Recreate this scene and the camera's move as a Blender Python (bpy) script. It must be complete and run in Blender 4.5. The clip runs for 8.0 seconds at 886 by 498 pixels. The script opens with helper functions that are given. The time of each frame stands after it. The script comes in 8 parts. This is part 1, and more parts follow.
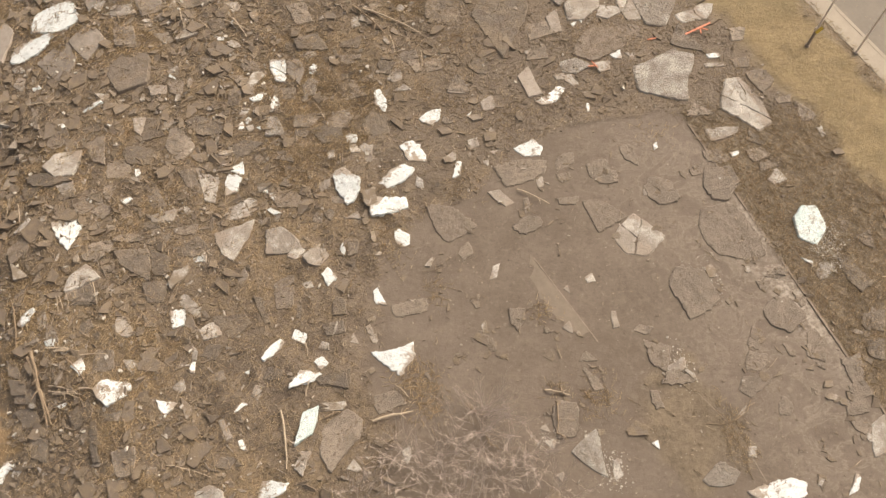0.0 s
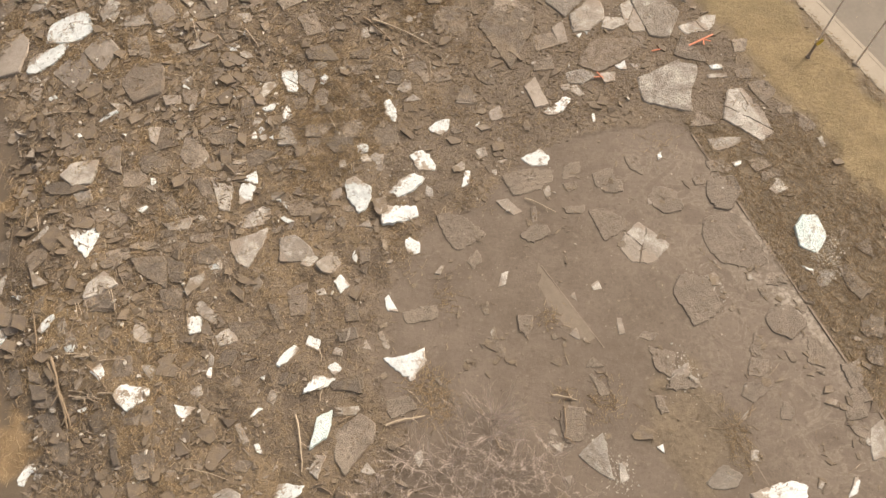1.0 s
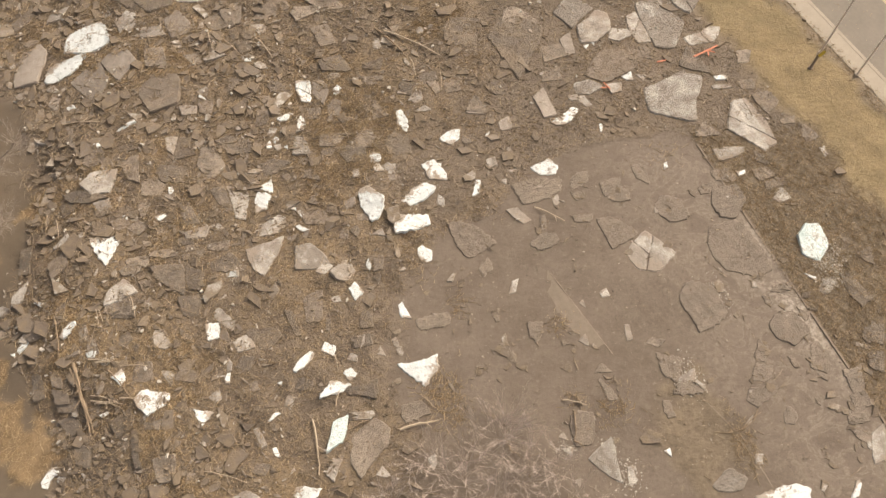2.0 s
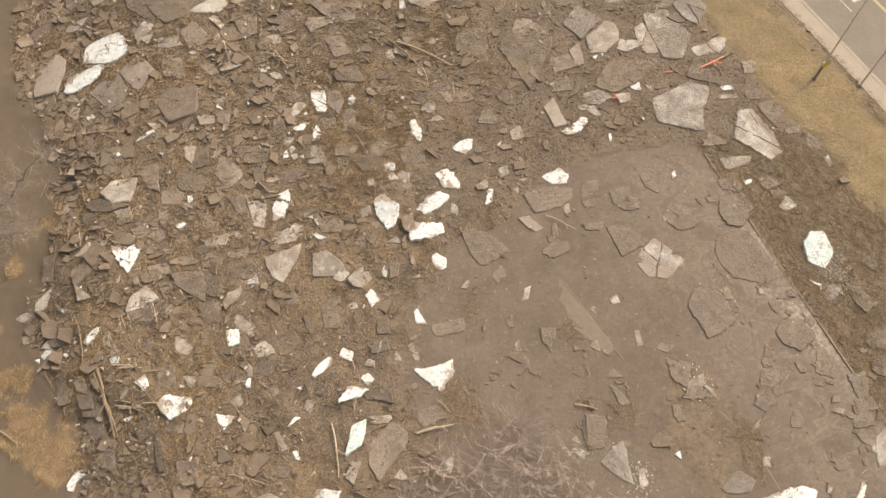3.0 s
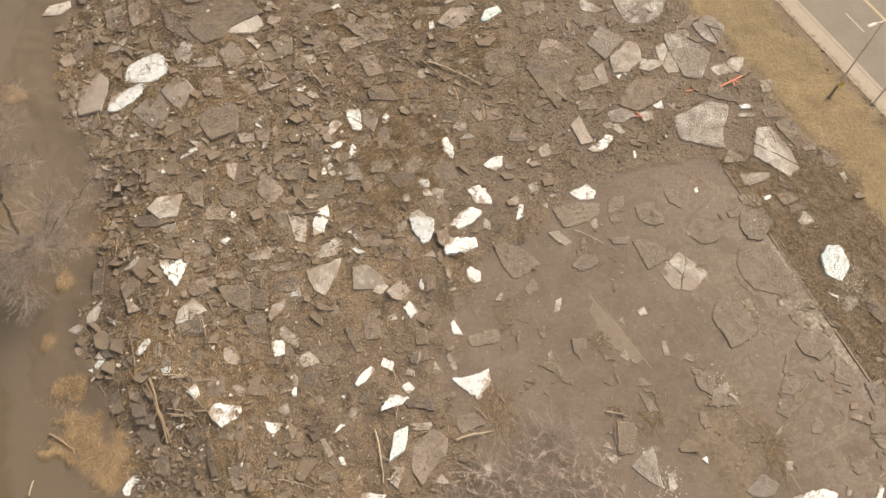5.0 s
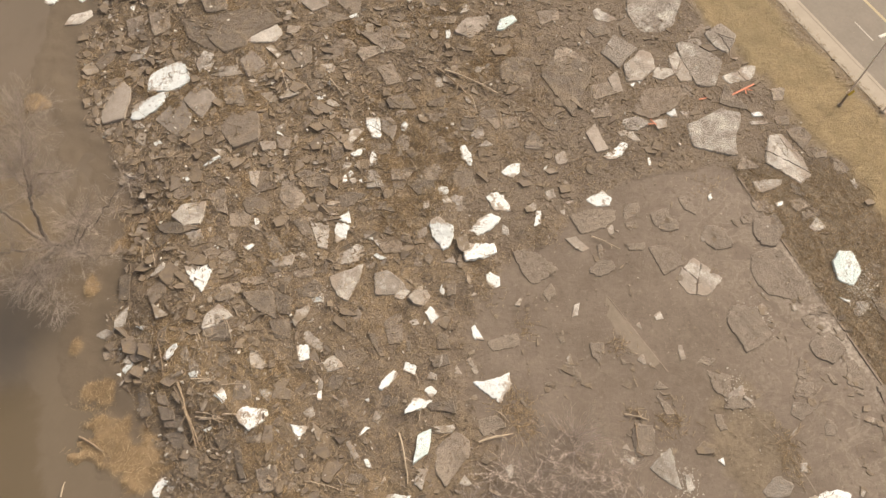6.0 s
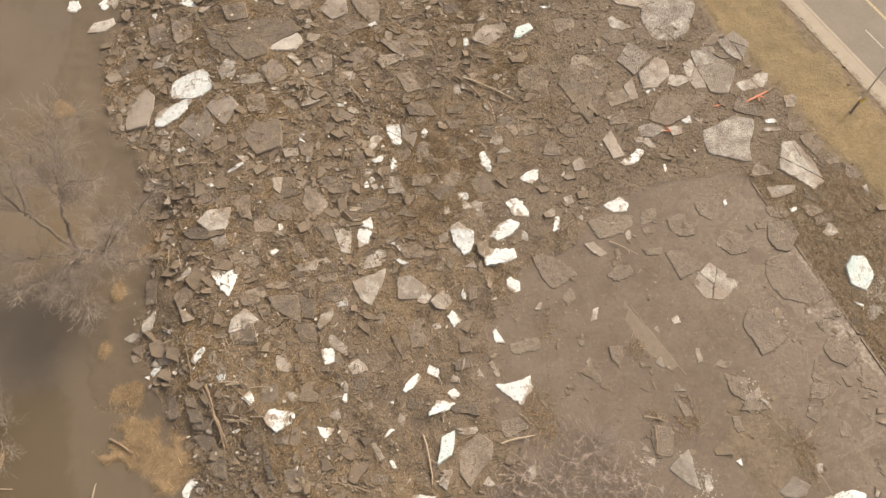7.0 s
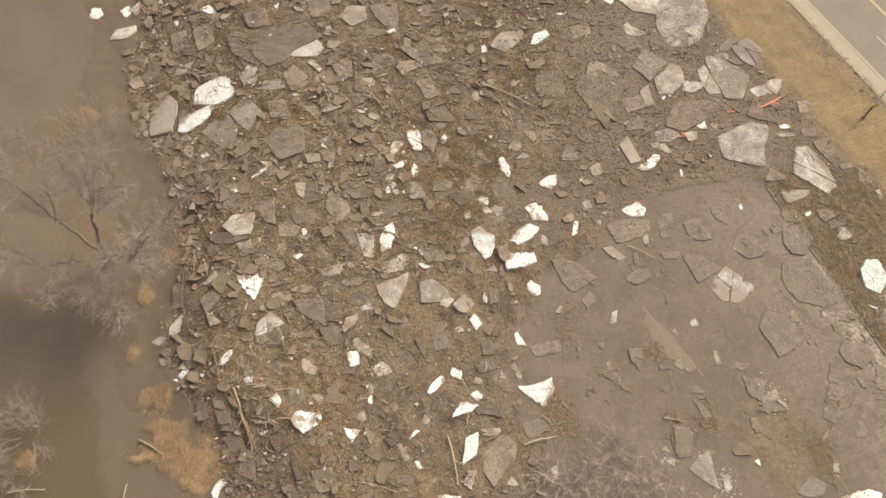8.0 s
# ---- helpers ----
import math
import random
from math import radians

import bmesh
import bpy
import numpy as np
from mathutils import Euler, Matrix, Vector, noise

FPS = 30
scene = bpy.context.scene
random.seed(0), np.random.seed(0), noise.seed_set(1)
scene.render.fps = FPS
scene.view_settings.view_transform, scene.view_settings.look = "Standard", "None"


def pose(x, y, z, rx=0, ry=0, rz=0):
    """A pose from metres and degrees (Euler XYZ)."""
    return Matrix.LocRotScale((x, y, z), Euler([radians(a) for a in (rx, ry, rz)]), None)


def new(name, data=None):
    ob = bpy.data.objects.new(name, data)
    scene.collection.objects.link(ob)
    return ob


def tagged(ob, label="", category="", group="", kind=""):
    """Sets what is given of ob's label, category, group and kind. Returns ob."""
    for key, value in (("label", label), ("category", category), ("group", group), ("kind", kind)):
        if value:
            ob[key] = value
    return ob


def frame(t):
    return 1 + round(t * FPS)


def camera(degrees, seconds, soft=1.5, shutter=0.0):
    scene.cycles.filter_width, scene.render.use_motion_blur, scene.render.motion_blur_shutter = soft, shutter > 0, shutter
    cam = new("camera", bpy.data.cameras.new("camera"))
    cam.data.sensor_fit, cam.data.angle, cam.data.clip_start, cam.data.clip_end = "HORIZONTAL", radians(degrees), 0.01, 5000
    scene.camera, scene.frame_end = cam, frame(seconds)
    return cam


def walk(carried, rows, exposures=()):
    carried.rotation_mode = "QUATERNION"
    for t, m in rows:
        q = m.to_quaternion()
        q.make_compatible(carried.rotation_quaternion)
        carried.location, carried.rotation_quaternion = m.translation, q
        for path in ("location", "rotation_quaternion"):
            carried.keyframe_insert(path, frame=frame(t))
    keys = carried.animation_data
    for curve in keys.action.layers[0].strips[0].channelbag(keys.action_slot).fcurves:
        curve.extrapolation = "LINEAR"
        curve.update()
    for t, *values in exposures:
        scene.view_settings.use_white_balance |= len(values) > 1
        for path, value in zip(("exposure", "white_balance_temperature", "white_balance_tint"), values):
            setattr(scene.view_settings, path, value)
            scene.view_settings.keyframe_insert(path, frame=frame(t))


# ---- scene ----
cam = camera(59.55, 8.0)
# seconds, eye x y z, yaw, pitch, lean
PATH = [
    (0, 0.041, -0.015, 50.414, -0.011, -63.238, -0.790),
    (0.5, -0.346, 0.006, 51.185, -0.125, -63.306, -0.659),
    (1, -0.775, 0.015, 51.963, -0.239, -63.358, -0.535),
    (1.5, -1.250, 0.011, 52.745, -0.354, -63.397, -0.420),
    (2.2, -1.998, -0.011, 53.842, -0.514, -63.432, -0.273),
    (2.8, -2.722, -0.044, 54.776, -0.648, -63.448, -0.158),
    (3.5, -3.661, -0.096, 55.856, -0.800, -63.455, -0.039),
    (4, -4.395, -0.141, 56.617, -0.904, -63.455, 0.038),
    (4.5, -5.179, -0.189, 57.366, -1.005, -63.454, 0.107),
    (5.2, -6.353, -0.263, 58.395, -1.137, -63.453, 0.193),
    (6, -7.792, -0.350, 59.537, -1.274, -63.460, 0.274),
    (6.5, -8.732, -0.404, 60.231, -1.351, -63.472, 0.316),
    (7, -9.696, -0.457, 60.910, -1.421, -63.492, 0.353),
    (7.5, -10.675, -0.507, 61.572, -1.482, -63.523, 0.383),
    (8, -11.659, -0.552, 62.219, -1.534, -63.566, 0.407),
]
walk(cam, [(t, pose(x, y, z, 0, 0, yaw) @ pose(0, 0, 0, 90 + pitch, 0, 0) @ pose(0, 0, 0, 0, 0, roll)) for t, x, y, z, yaw, pitch, roll in PATH], [(0, 0.27, 7350, 10.5), (8, 0.27, 7350, 10.5)])

# ---- world, sun ----
SUN_DIR = Vector((0.76, 0.64, 0.90)).normalized()
world = bpy.data.worlds.new("sky")
scene.world = world
world.use_nodes = True
wt = world.node_tree
sky = wt.nodes.new("ShaderNodeTexSky")
sky.sky_type = "NISHITA"
sky.sun_disc = False
sky.sun_elevation = math.asin(SUN_DIR.z)
sky.sun_rotation = math.atan2(SUN_DIR.x, SUN_DIR.y)
sky.dust_density = 6.0
sky.air_density = 0.8
sky.ozone_density = 0.6
haze = wt.nodes.new("ShaderNodeHueSaturation")
haze.inputs["Saturation"].default_value = 0.55
wt.links.new(sky.outputs["Color"], haze.inputs["Color"])
wt.links.new(haze.outputs["Color"], wt.nodes["Background"].inputs["Color"])
wt.nodes["Background"].inputs["Strength"].default_value = 0.180
sun_data = bpy.data.lights.new("sun", "SUN")
sun_data.energy, sun_data.angle, sun_data.color = 1.48, radians(0.6), (1.0, 0.90, 0.76)
sun = new("sun", sun_data)
sun.rotation_euler = SUN_DIR.to_track_quat("Z", "Y").to_euler()


# ---- materials ----
def node(nt, kind, **values):
    n = nt.nodes.new(kind)
    for key, value in values.items():
        n.inputs[key].default_value = value
    return n


def noise_tex(nt, vec, scale, detail=6.0, rough=0.6, distort=0.0):
    n = node(nt, "ShaderNodeTexNoise", Scale=scale, Detail=detail, Roughness=rough, Distortion=distort)
    nt.links.new(vec, n.inputs["Vector"])
    return n.outputs["Fac"]


def ramp(nt, fac, stops):
    n = nt.nodes.new("ShaderNodeValToRGB")
    e = n.color_ramp.elements
    while len(e) < len(stops):
        e.new(0.5)
    for el, (p, c) in zip(e, stops):
        el.position, el.color = p, (c, c, c, 1) if isinstance(c, (int, float)) else (*c, 1)
    nt.links.new(fac, n.inputs["Fac"])
    return n.outputs["Color"]


def mix(nt, fac, a, b, mode="MIX"):
    n = nt.nodes.new("ShaderNodeMix")
    n.data_type, n.blend_type = "RGBA", mode
    for sock, v in ((n.inputs[0], fac), (n.inputs[6], a), (n.inputs[7], b)):
        if isinstance(v, (int, float)):
            sock.default_value = v
        elif isinstance(v, tuple):
            sock.default_value = (*v, 1)
        else:
            nt.links.new(v, sock)
    return n.outputs[2]


def maths(nt, op, a, b=0.5, clamp=False):
    n = nt.nodes.new("ShaderNodeMath")
    n.operation, n.use_clamp = op, clamp
    for sock, v in zip(n.inputs, (a, b)):
        if isinstance(v, (int, float)):
            sock.default_value = v
        else:
            nt.links.new(v, sock)
    return n.outputs[0]


def blank(name, rough=0.8, spec=0.3):
    m = bpy.data.materials.new(name)
    m.use_nodes = True
    b = m.node_tree.nodes["Principled BSDF"]
    b.inputs["Roughness"].default_value = rough
    b.inputs["Specular IOR Level"].default_value = spec
    return m, m.node_tree, b


def relief(nt, b, height, strength, distance):
    n = node(nt, "ShaderNodeBump", Strength=strength, Distance=distance)
    nt.links.new(height, n.inputs["Height"])
    nt.links.new(n.outputs["Normal"], b.inputs["Normal"])


def coords(nt, per_object=False):
    """Place in metres; per_object: shifted by each object's own random number."""
    if not per_object:
        return nt.nodes.new("ShaderNodeNewGeometry").outputs["Position"]
    tc, info = nt.nodes.new("ShaderNodeTexCoord"), nt.nodes.new("ShaderNodeObjectInfo")
    add = nt.nodes.new("ShaderNodeVectorMath")
    add.operation = "MULTIPLY_ADD"
    nt.links.new(info.outputs["Random"], add.inputs[0])
    add.inputs[1].default_value = (57.0, 31.0, 13.0)
    nt.links.new(tc.outputs["Object"], add.inputs[2])
    return add.outputs[0]


def plain(name, color, rough=0.7, spread=0.25, scale=3.0, metal=0.0, bump=0.01):
    m, nt, b = blank(name, rough)
    v = coords(nt, True)
    f = noise_tex(nt, v, scale, 8)
    g = noise_tex(nt, v, scale * 9, 4)
    dark, light = (tuple(c * k for c in color) for k in (1 - spread, 1 + spread))
    c = ramp(nt, f, [(0.3, dark), (0.7, light)])
    c = mix(nt, 0.35, c, ramp(nt, g, [(0.35, dark), (0.65, light)]))
    nt.links.new(c, b.inputs["Base Color"])
    b.inputs["Metallic"].default_value = metal
    relief(nt, b, g, 0.5, bump)
    return m


def slab_material(name, base, worn, worn_from, worn_to, mud, mud_from, mud_to, rough=0.75, spread=0.12, pits=0.0, cover=0.0, side=0.0, lumpy=0.11):
    """Ice under a skin of silt: base colour, worn paler patches, stains of mud, fine pits."""
    m, nt, b = blank(name, rough, 0.35)
    v = coords(nt, True)
    info = nt.nodes.new("ShaderNodeObjectInfo")
    big, mid, fine = noise_tex(nt, v, 0.55, 5, 0.6, 0.4), noise_tex(nt, v, 1.9, 7, 0.65), noise_tex(nt, v, 11.0, 6, 0.7)
    lo, hi = (tuple(c * k for c in base) for k in (1 - spread, 1 + spread))
    c = mix(nt, info.outputs["Random"], lo, hi)
    long = nt.nodes.new("ShaderNodeVectorMath")
    long.operation = "MULTIPLY"
    nt.links.new(v, long.inputs[0])
    long.inputs[1].default_value = (0.5, 3.2, 1.0)
    streak = noise_tex(nt, long.outputs[0], 1.3, 6, 0.7, 0.5)
    c = mix(nt, ramp(nt, streak, [(0.40, 0.55), (0.52, 0.0)]), c, tuple(x * 0.72 for x in base))
    c = mix(nt, ramp(nt, streak, [(0.54, 0.0), (0.68, 0.5)]), c, tuple(min(0.85, x * 1.28) for x in base))
    c = mix(nt, maths(nt, "MULTIPLY", fine, 0.55), c, tuple(x * 0.7 for x in base))
    worn_at = ramp(nt, maths(nt, "ADD", maths(nt, "MULTIPLY", maths(nt, "SUBTRACT", maths(nt, "FRACT", maths(nt, "MULTIPLY", info.outputs["Random"], 7.3)), 0.5), 0.10), maths(nt, "ADD", maths(nt, "MULTIPLY", big, 0.6), maths(nt, "MULTIPLY", mid, 0.4))), [(worn_from, 0.0), (worn_to, 1.0)])
    grain = noise_tex(nt, v, 24.0, 3, 0.6)
    worn_at = maths(nt, "MULTIPLY", worn_at, ramp(nt, maths(nt, "ADD", maths(nt, "MULTIPLY", fine, 0.5), maths(nt, "MULTIPLY", grain, 0.5)), [(0.42, 0.25), (0.56, 1.0)]))
    c = mix(nt, worn_at, c, worn)
    wear = maths(nt, "MULTIPLY", maths(nt, "SUBTRACT", info.outputs["Random"], 0.5), 0.16)
    mud_at = ramp(nt, maths(nt, "ADD", wear, maths(nt, "ADD", maths(nt, "MULTIPLY", mid, 0.65), maths(nt, "MULTIPLY", fine, 0.35))), [(mud_from, 0.0), (mud_to, 1.0)])
    c = mix(nt, mud_at, c, mud)
    if pits:
        vor = node(nt, "ShaderNodeTexVoronoi", Scale=2.1)
        nt.links.new(v, vor.inputs["Vector"])
        at = maths(nt, "MULTIPLY", ramp(nt, vor.outputs["Distance"], [(0.16, 1.0), (0.30, 0.0)]), ramp(nt, big, [(0.40, 0.0), (0.52, pits)]))
        c = mix(nt, at, c, tuple(x * 0.8 for x in mud))
    if cover:
        at = maths(nt, "MULTIPLY", ramp(nt, maths(nt, "ADD", maths(nt, "MULTIPLY", big, 0.5), maths(nt, "MULTIPLY", fine, 0.5)), [(0.48, 0.0), (0.58, 1.0)]), cover)
        c = mix(nt, at, c, mix(nt, fine, (0.150, 0.112, 0.075), (0.275, 0.205, 0.135)))
    if side:
        # one flank still wears its silt, at a slant of its own on each floe
        tc, flank = nt.nodes.new("ShaderNodeTexCoord"), nt.nodes.new("ShaderNodeVectorRotate")
        flank.rotation_type = "Z_AXIS"
        flank.inputs["Center"].default_value = (0.5, 0.5, 0.5)
        nt.links.new(tc.outputs["Generated"], flank.inputs["Vector"])
        nt.links.new(maths(nt, "MULTIPLY", info.outputs["Random"], 40.0), flank.inputs["Angle"])
        split = nt.nodes.new("ShaderNodeSeparateXYZ")
        nt.links.new(flank.outputs[0], split.inputs[0])
        at = maths(nt, "ADD", split.outputs["X"], maths(nt, "MULTIPLY", maths(nt, "SUBTRACT", maths(nt, "ADD", mid, maths(nt, "MULTIPLY", fine, 0.35)), 0.675), 0.9))
        c = mix(nt, ramp(nt, at, [(side, 0.0), (side + 0.07, 0.9)]), c, mix(nt, fine, mud, tuple(min(0.8, x * 1.35) for x in mud)))
    nt.links.new(c, b.inputs["Base Color"])
    relief(nt, b, maths(nt, "ADD", mid, maths(nt, "MULTIPLY", fine, 0.8)), 1.0, lumpy)
    return m


ICE = {
    "white": slab_material("white_ice", (0.66, 0.685, 0.665), (0.81, 0.83, 0.81), 0.40, 0.56, (0.30, 0.240, 0.185), 0.575, 0.605, 0.55, 0.10, 0.6, 0.0, 0.74, 0.07),
    "green": slab_material("turquoise_ice", (0.58, 0.70, 0.67), (0.76, 0.82, 0.79), 0.46, 0.60, (0.34, 0.28, 0.22), 0.58, 0.70, 0.45, 0.04, 0.5),
    "pale": slab_material("pale_silty_ice", (0.285, 0.241, 0.199), (0.64, 0.60, 0.535), 0.49, 0.66, (0.225, 0.186, 0.148), 0.53, 0.66, 0.65, 0.10, 0.0, 0.0, 0.0, 0.17),
    "grey": slab_material("half_washed_ice", (0.316, 0.269, 0.222), (0.66, 0.62, 0.56), 0.44, 0.61, (0.262, 0.213, 0.170), 0.57, 0.70, 0.75, 0.16, 0.0, 0.0, 0.72, 0.07),
    "tan": slab_material("washed_tan_ice", (0.285, 0.238, 0.195), (0.43, 0.37, 0.315), 0.45, 0.62, (0.27, 0.222, 0.179), 0.58, 0.72, 0.8, 0.14, 0.0, 0.05, 0.0, 0.06),
    "mud": slab_material("silt_coated_ice", (0.232, 0.189, 0.150), (0.47, 0.40, 0.33), 0.49, 0.60, (0.172, 0.132, 0.098), 0.53, 0.63, 0.85, 0.28, 0.0, 0.45),
    "dark": slab_material("dark_silt_coated_ice", (0.184, 0.151, 0.120), (0.315, 0.262, 0.210), 0.50, 0.60, (0.128, 0.099, 0.074), 0.50, 0.61, 0.85, 0.18, 0.0, 0.6),
    "lot": slab_material("silt_slab_on_lot", (0.238, 0.193, 0.153), (0.30, 0.25, 0.20), 0.46, 0.62, (0.172, 0.136, 0.105), 0.54, 0.66, 0.88, 0.10, 0.0, 0.12),
}
WOOD = plain("weathered_wood", (0.27, 0.20, 0.135), 0.85, 0.3, 4.0)
PALE_WOOD = plain("peeled_wood", (0.46, 0.37, 0.27), 0.8, 0.25, 4.0)
TWIG = plain("bare_twig_bark", (0.325, 0.268, 0.224), 0.9, 0.2, 2.0)
BARK = plain("grey_brown_bark", (0.190, 0.155, 0.124), 0.9, 0.35, 5.0)
CONCRETE = plain("sidewalk_concrete", (0.355, 0.302, 0.240), 0.85, 0.12, 0.8)
KERB = plain("muddy_kerb_concrete", (0.265, 0.21, 0.163), 0.85, 0.2, 1.5)
ASPHALT = plain("worn_grey_asphalt", (0.216, 0.185, 0.151), 0.85, 0.12, 0.35)
WHITE_PAINT = plain("worn_white_road_paint", (0.44, 0.39, 0.33), 0.7, 0.15, 5.0)
YELLOW_PAINT = plain("worn_yellow_road_paint", (0.42, 0.34, 0.21), 0.7, 0.15, 5.0)
STEEL = plain("weathered_galvanised_steel", (0.66, 0.55, 0.455), 0.6, 0.15, 2.0, 0.0)
PALE_METAL = plain("pale_painted_metal", (0.62, 0.58, 0.52), 0.5, 0.1, 2.0)
SIGN_YELLOW = plain("yellow_enamel", (0.55, 0.40, 0.04), 0.5, 0.15, 3.0)
ORANGE = plain("orange_plastic", (0.66, 0.235, 0.13), 0.5, 0.12, 3.0)
PALE_TWIG = plain("pale_shrub_twig", (0.545, 0.457, 0.394), 0.9, 0.2, 2.0)


def ground_material():
    m, nt, b = blank("flood_silt_and_soil", 0.9, 0.25)
    p = coords(nt)

    def zone(name):
        a = nt.nodes.new("ShaderNodeAttribute")
        a.attribute_name = name
        return a.outputs["Fac"]

    big, mid, fine, grit = noise_tex(nt, p, 0.09, 6), noise_tex(nt, p, 0.5, 8, 0.62, 0.3), noise_tex(nt, p, 3.2, 8, 0.7), noise_tex(nt, p, 14.0, 4, 0.7)
    # rubble field: crushed silty plates with straw-coloured litter between them
    warp = nt.nodes.new("ShaderNodeVectorMath")
    warp.operation = "MULTIPLY_ADD"
    wob = node(nt, "ShaderNodeTexNoise", Scale=1.1, Detail=3.0)
    nt.links.new(p, wob.inputs["Vector"])
    nt.links.new(wob.outputs["Color"], warp.inputs[0])
    warp.inputs[1].default_value = (0.9, 0.9, 0.0)
    nt.links.new(p, warp.inputs[2])

    def plates(scale):
        cell, gap = node(nt, "ShaderNodeTexVoronoi", Scale=scale, Randomness=1.0), node(nt, "ShaderNodeTexVoronoi", Scale=scale, Randomness=1.0)
        gap.feature = "DISTANCE_TO_EDGE"
        for n in (cell, gap):
            nt.links.new(warp.outputs[0], n.inputs["Vector"])
        tone = nt.nodes.new("ShaderNodeSeparateColor")
        nt.links.new(cell.outputs["Color"], tone.inputs["Color"])
        return tone.outputs["Red"], ramp(nt, gap.outputs["Distance"], [(0.0, 0.0), (0.10, 1.0)])

    tone_a, gap_a = plates(1.5)
    tone_b, gap_b = plates(4.2)
    crush = maths(nt, "ADD", maths(nt, "MULTIPLY", tone_a, 0.45), maths(nt, "ADD", maths(nt, "MULTIPLY", tone_b, 0.30), maths(nt, "MULTIPLY", mid, 0.25)))
    field = ramp(nt, crush, [(0.25, (0.134, 0.104, 0.077)), (0.50, (0.180, 0.140, 0.104)), (0.75, (0.222, 0.174, 0.130))])
    litter = ramp(nt, maths(nt, "ADD", maths(nt, "MULTIPLY", big, 0.45), maths(nt, "ADD", maths(nt, "MULTIPLY", fine, 0.35), maths(nt, "MULTIPLY", mid, 0.2))), [(0.47, 0.0), (0.56, 1.0)])
    field = mix(nt, maths(nt, "MULTIPLY", litter, 0.8), field, mix(nt, grit, (0.172, 0.124, 0.076), (0.300, 0.222, 0.139)))
    crack = maths(nt, "MULTIPLY", gap_a, maths(nt, "ADD", 0.35, maths(nt, "MULTIPLY", gap_b, 0.65)))
    # gaps between plates darkened in the colour, for the shade in crevices
    field = mix(nt, maths(nt, "MULTIPLY", maths(nt, "SUBTRACT", 1.0, crack), maths(nt, "SUBTRACT", 0.22, maths(nt, "MULTIPLY", litter, 0.2))), field, (0.085, 0.064, 0.046))
    # smooth silt of the flooded lot
    lot = ramp(nt, maths(nt, "ADD", maths(nt, "MULTIPLY", big, 0.5), maths(nt, "MULTIPLY", mid, 0.5)), [(0.38, (0.136, 0.106, 0.081)), (0.5, (0.161, 0.127, 0.099)), (0.60, (0.188, 0.149, 0.118))])
    smear = noise_tex(nt, p, 0.8, 8, 0.75, 1.6)
    swirl = noise_tex(nt, p, 0.35, 9, 0.6, 2.6)
    lot = mix(nt, maths(nt, "MULTIPLY", zone("dry"), ramp(nt, swirl, [(0.40, 0.15), (0.56, 0.85)])), lot, (0.199, 0.160, 0.128))
    film = ramp(nt, maths(nt, "ABSOLUTE", maths(nt, "SUBTRACT", swirl, 0.52)), [(0.0, 0.7), (0.03, 0.0)])
    lot = mix(nt, maths(nt, "MULTIPLY", film, maths(nt, "ADD", 0.15, maths(nt, "MULTIPLY", zone("dry"), 0.7))), lot, (0.30, 0.252, 0.200))
    lot = mix(nt, ramp(nt, smear, [(0.52, 0.0), (0.68, 0.6)]), lot, (0.220, 0.177, 0.135))
    lot = mix(nt, ramp(nt, smear, [(0.28, 0.8), (0.42, 0.0)]), lot, (0.132, 0.103, 0.077))
    lot = mix(nt, ramp(nt, fine, [(0.36, 0.5), (0.48, 0.0)]), lot, (0.115, 0.090, 0.068))
    lot = mix(nt, ramp(nt, grit, [(0.55, 0.0), (0.70, 0.35)]), lot, (0.27, 0.220, 0.172))
    lot = mix(nt, ramp(nt, maths(nt, "MULTIPLY", fine, tone_b), [(0.50, 0.0), (0.60, 0.45)]), lot, (0.30, 0.25, 0.20))
    crust = maths(nt, "MULTIPLY", zone("crust"), ramp(nt, maths(nt, "ADD", maths(nt, "MULTIPLY", mid, 0.5), maths(nt, "MULTIPLY", fine, 0.5)), [(0.48, 0.0), (0.56, 0.9)]))
    lot = mix(nt, crust, lot, (0.42, 0.37, 0.31))
    field = mix(nt, maths(nt, "MULTIPLY", zone("silt"), ramp(nt, mid, [(0.38, 0.35), (0.52, 1.0)])), field, mix(nt, 0.35, lot, (0.215, 0.170, 0.125)))
    c = mix(nt, zone("field"), mix(nt, zone("flat"), lot, mix(nt, smear, (0.115, 0.089, 0.062), (0.160, 0.124, 0.089))), field)
    c = mix(nt, zone("bare"), c, (0.29, 0.238, 0.190))
    c = mix(nt, zone("turf"), c, mix(nt, ramp(nt, maths(nt, "ADD", maths(nt, "MULTIPLY", fine, 0.6), maths(nt, "MULTIPLY", mid, 0.4)), [(0.38, 0.0), (0.62, 1.0)]), (0.128, 0.100, 0.069), (0.250, 0.194, 0.134)))
    straw = ramp(nt, mid, [(0.35, (0.195, 0.136, 0.080)), (0.65, (0.295, 0.208, 0.122))])
    c = mix(nt, zone("straw"), c, straw)
    grass = mix(nt, ramp(nt, mid, [(0.38, 0.0), (0.62, 1.0)]), (0.226, 0.170, 0.092), (0.306, 0.236, 0.134))
    grass = mix(nt, ramp(nt, fine, [(0.42, 0.0), (0.62, 0.65)]), grass, (0.180, 0.129, 0.074))
    grass = mix(nt, ramp(nt, grit, [(0.48, 0.0), (0.62, 0.5)]), grass, (0.370, 0.275, 0.155))
    grass = mix(nt, ramp(nt, big, [(0.46, 0.0), (0.60, 0.5)]), grass, (0.188, 0.150, 0.086))
    grass = mix(nt, ramp(nt, smear, [(0.50, 0.0), (0.62, 0.55)]), grass, (0.195, 0.142, 0.088))
    c = mix(nt, zone("grass"), c, grass)
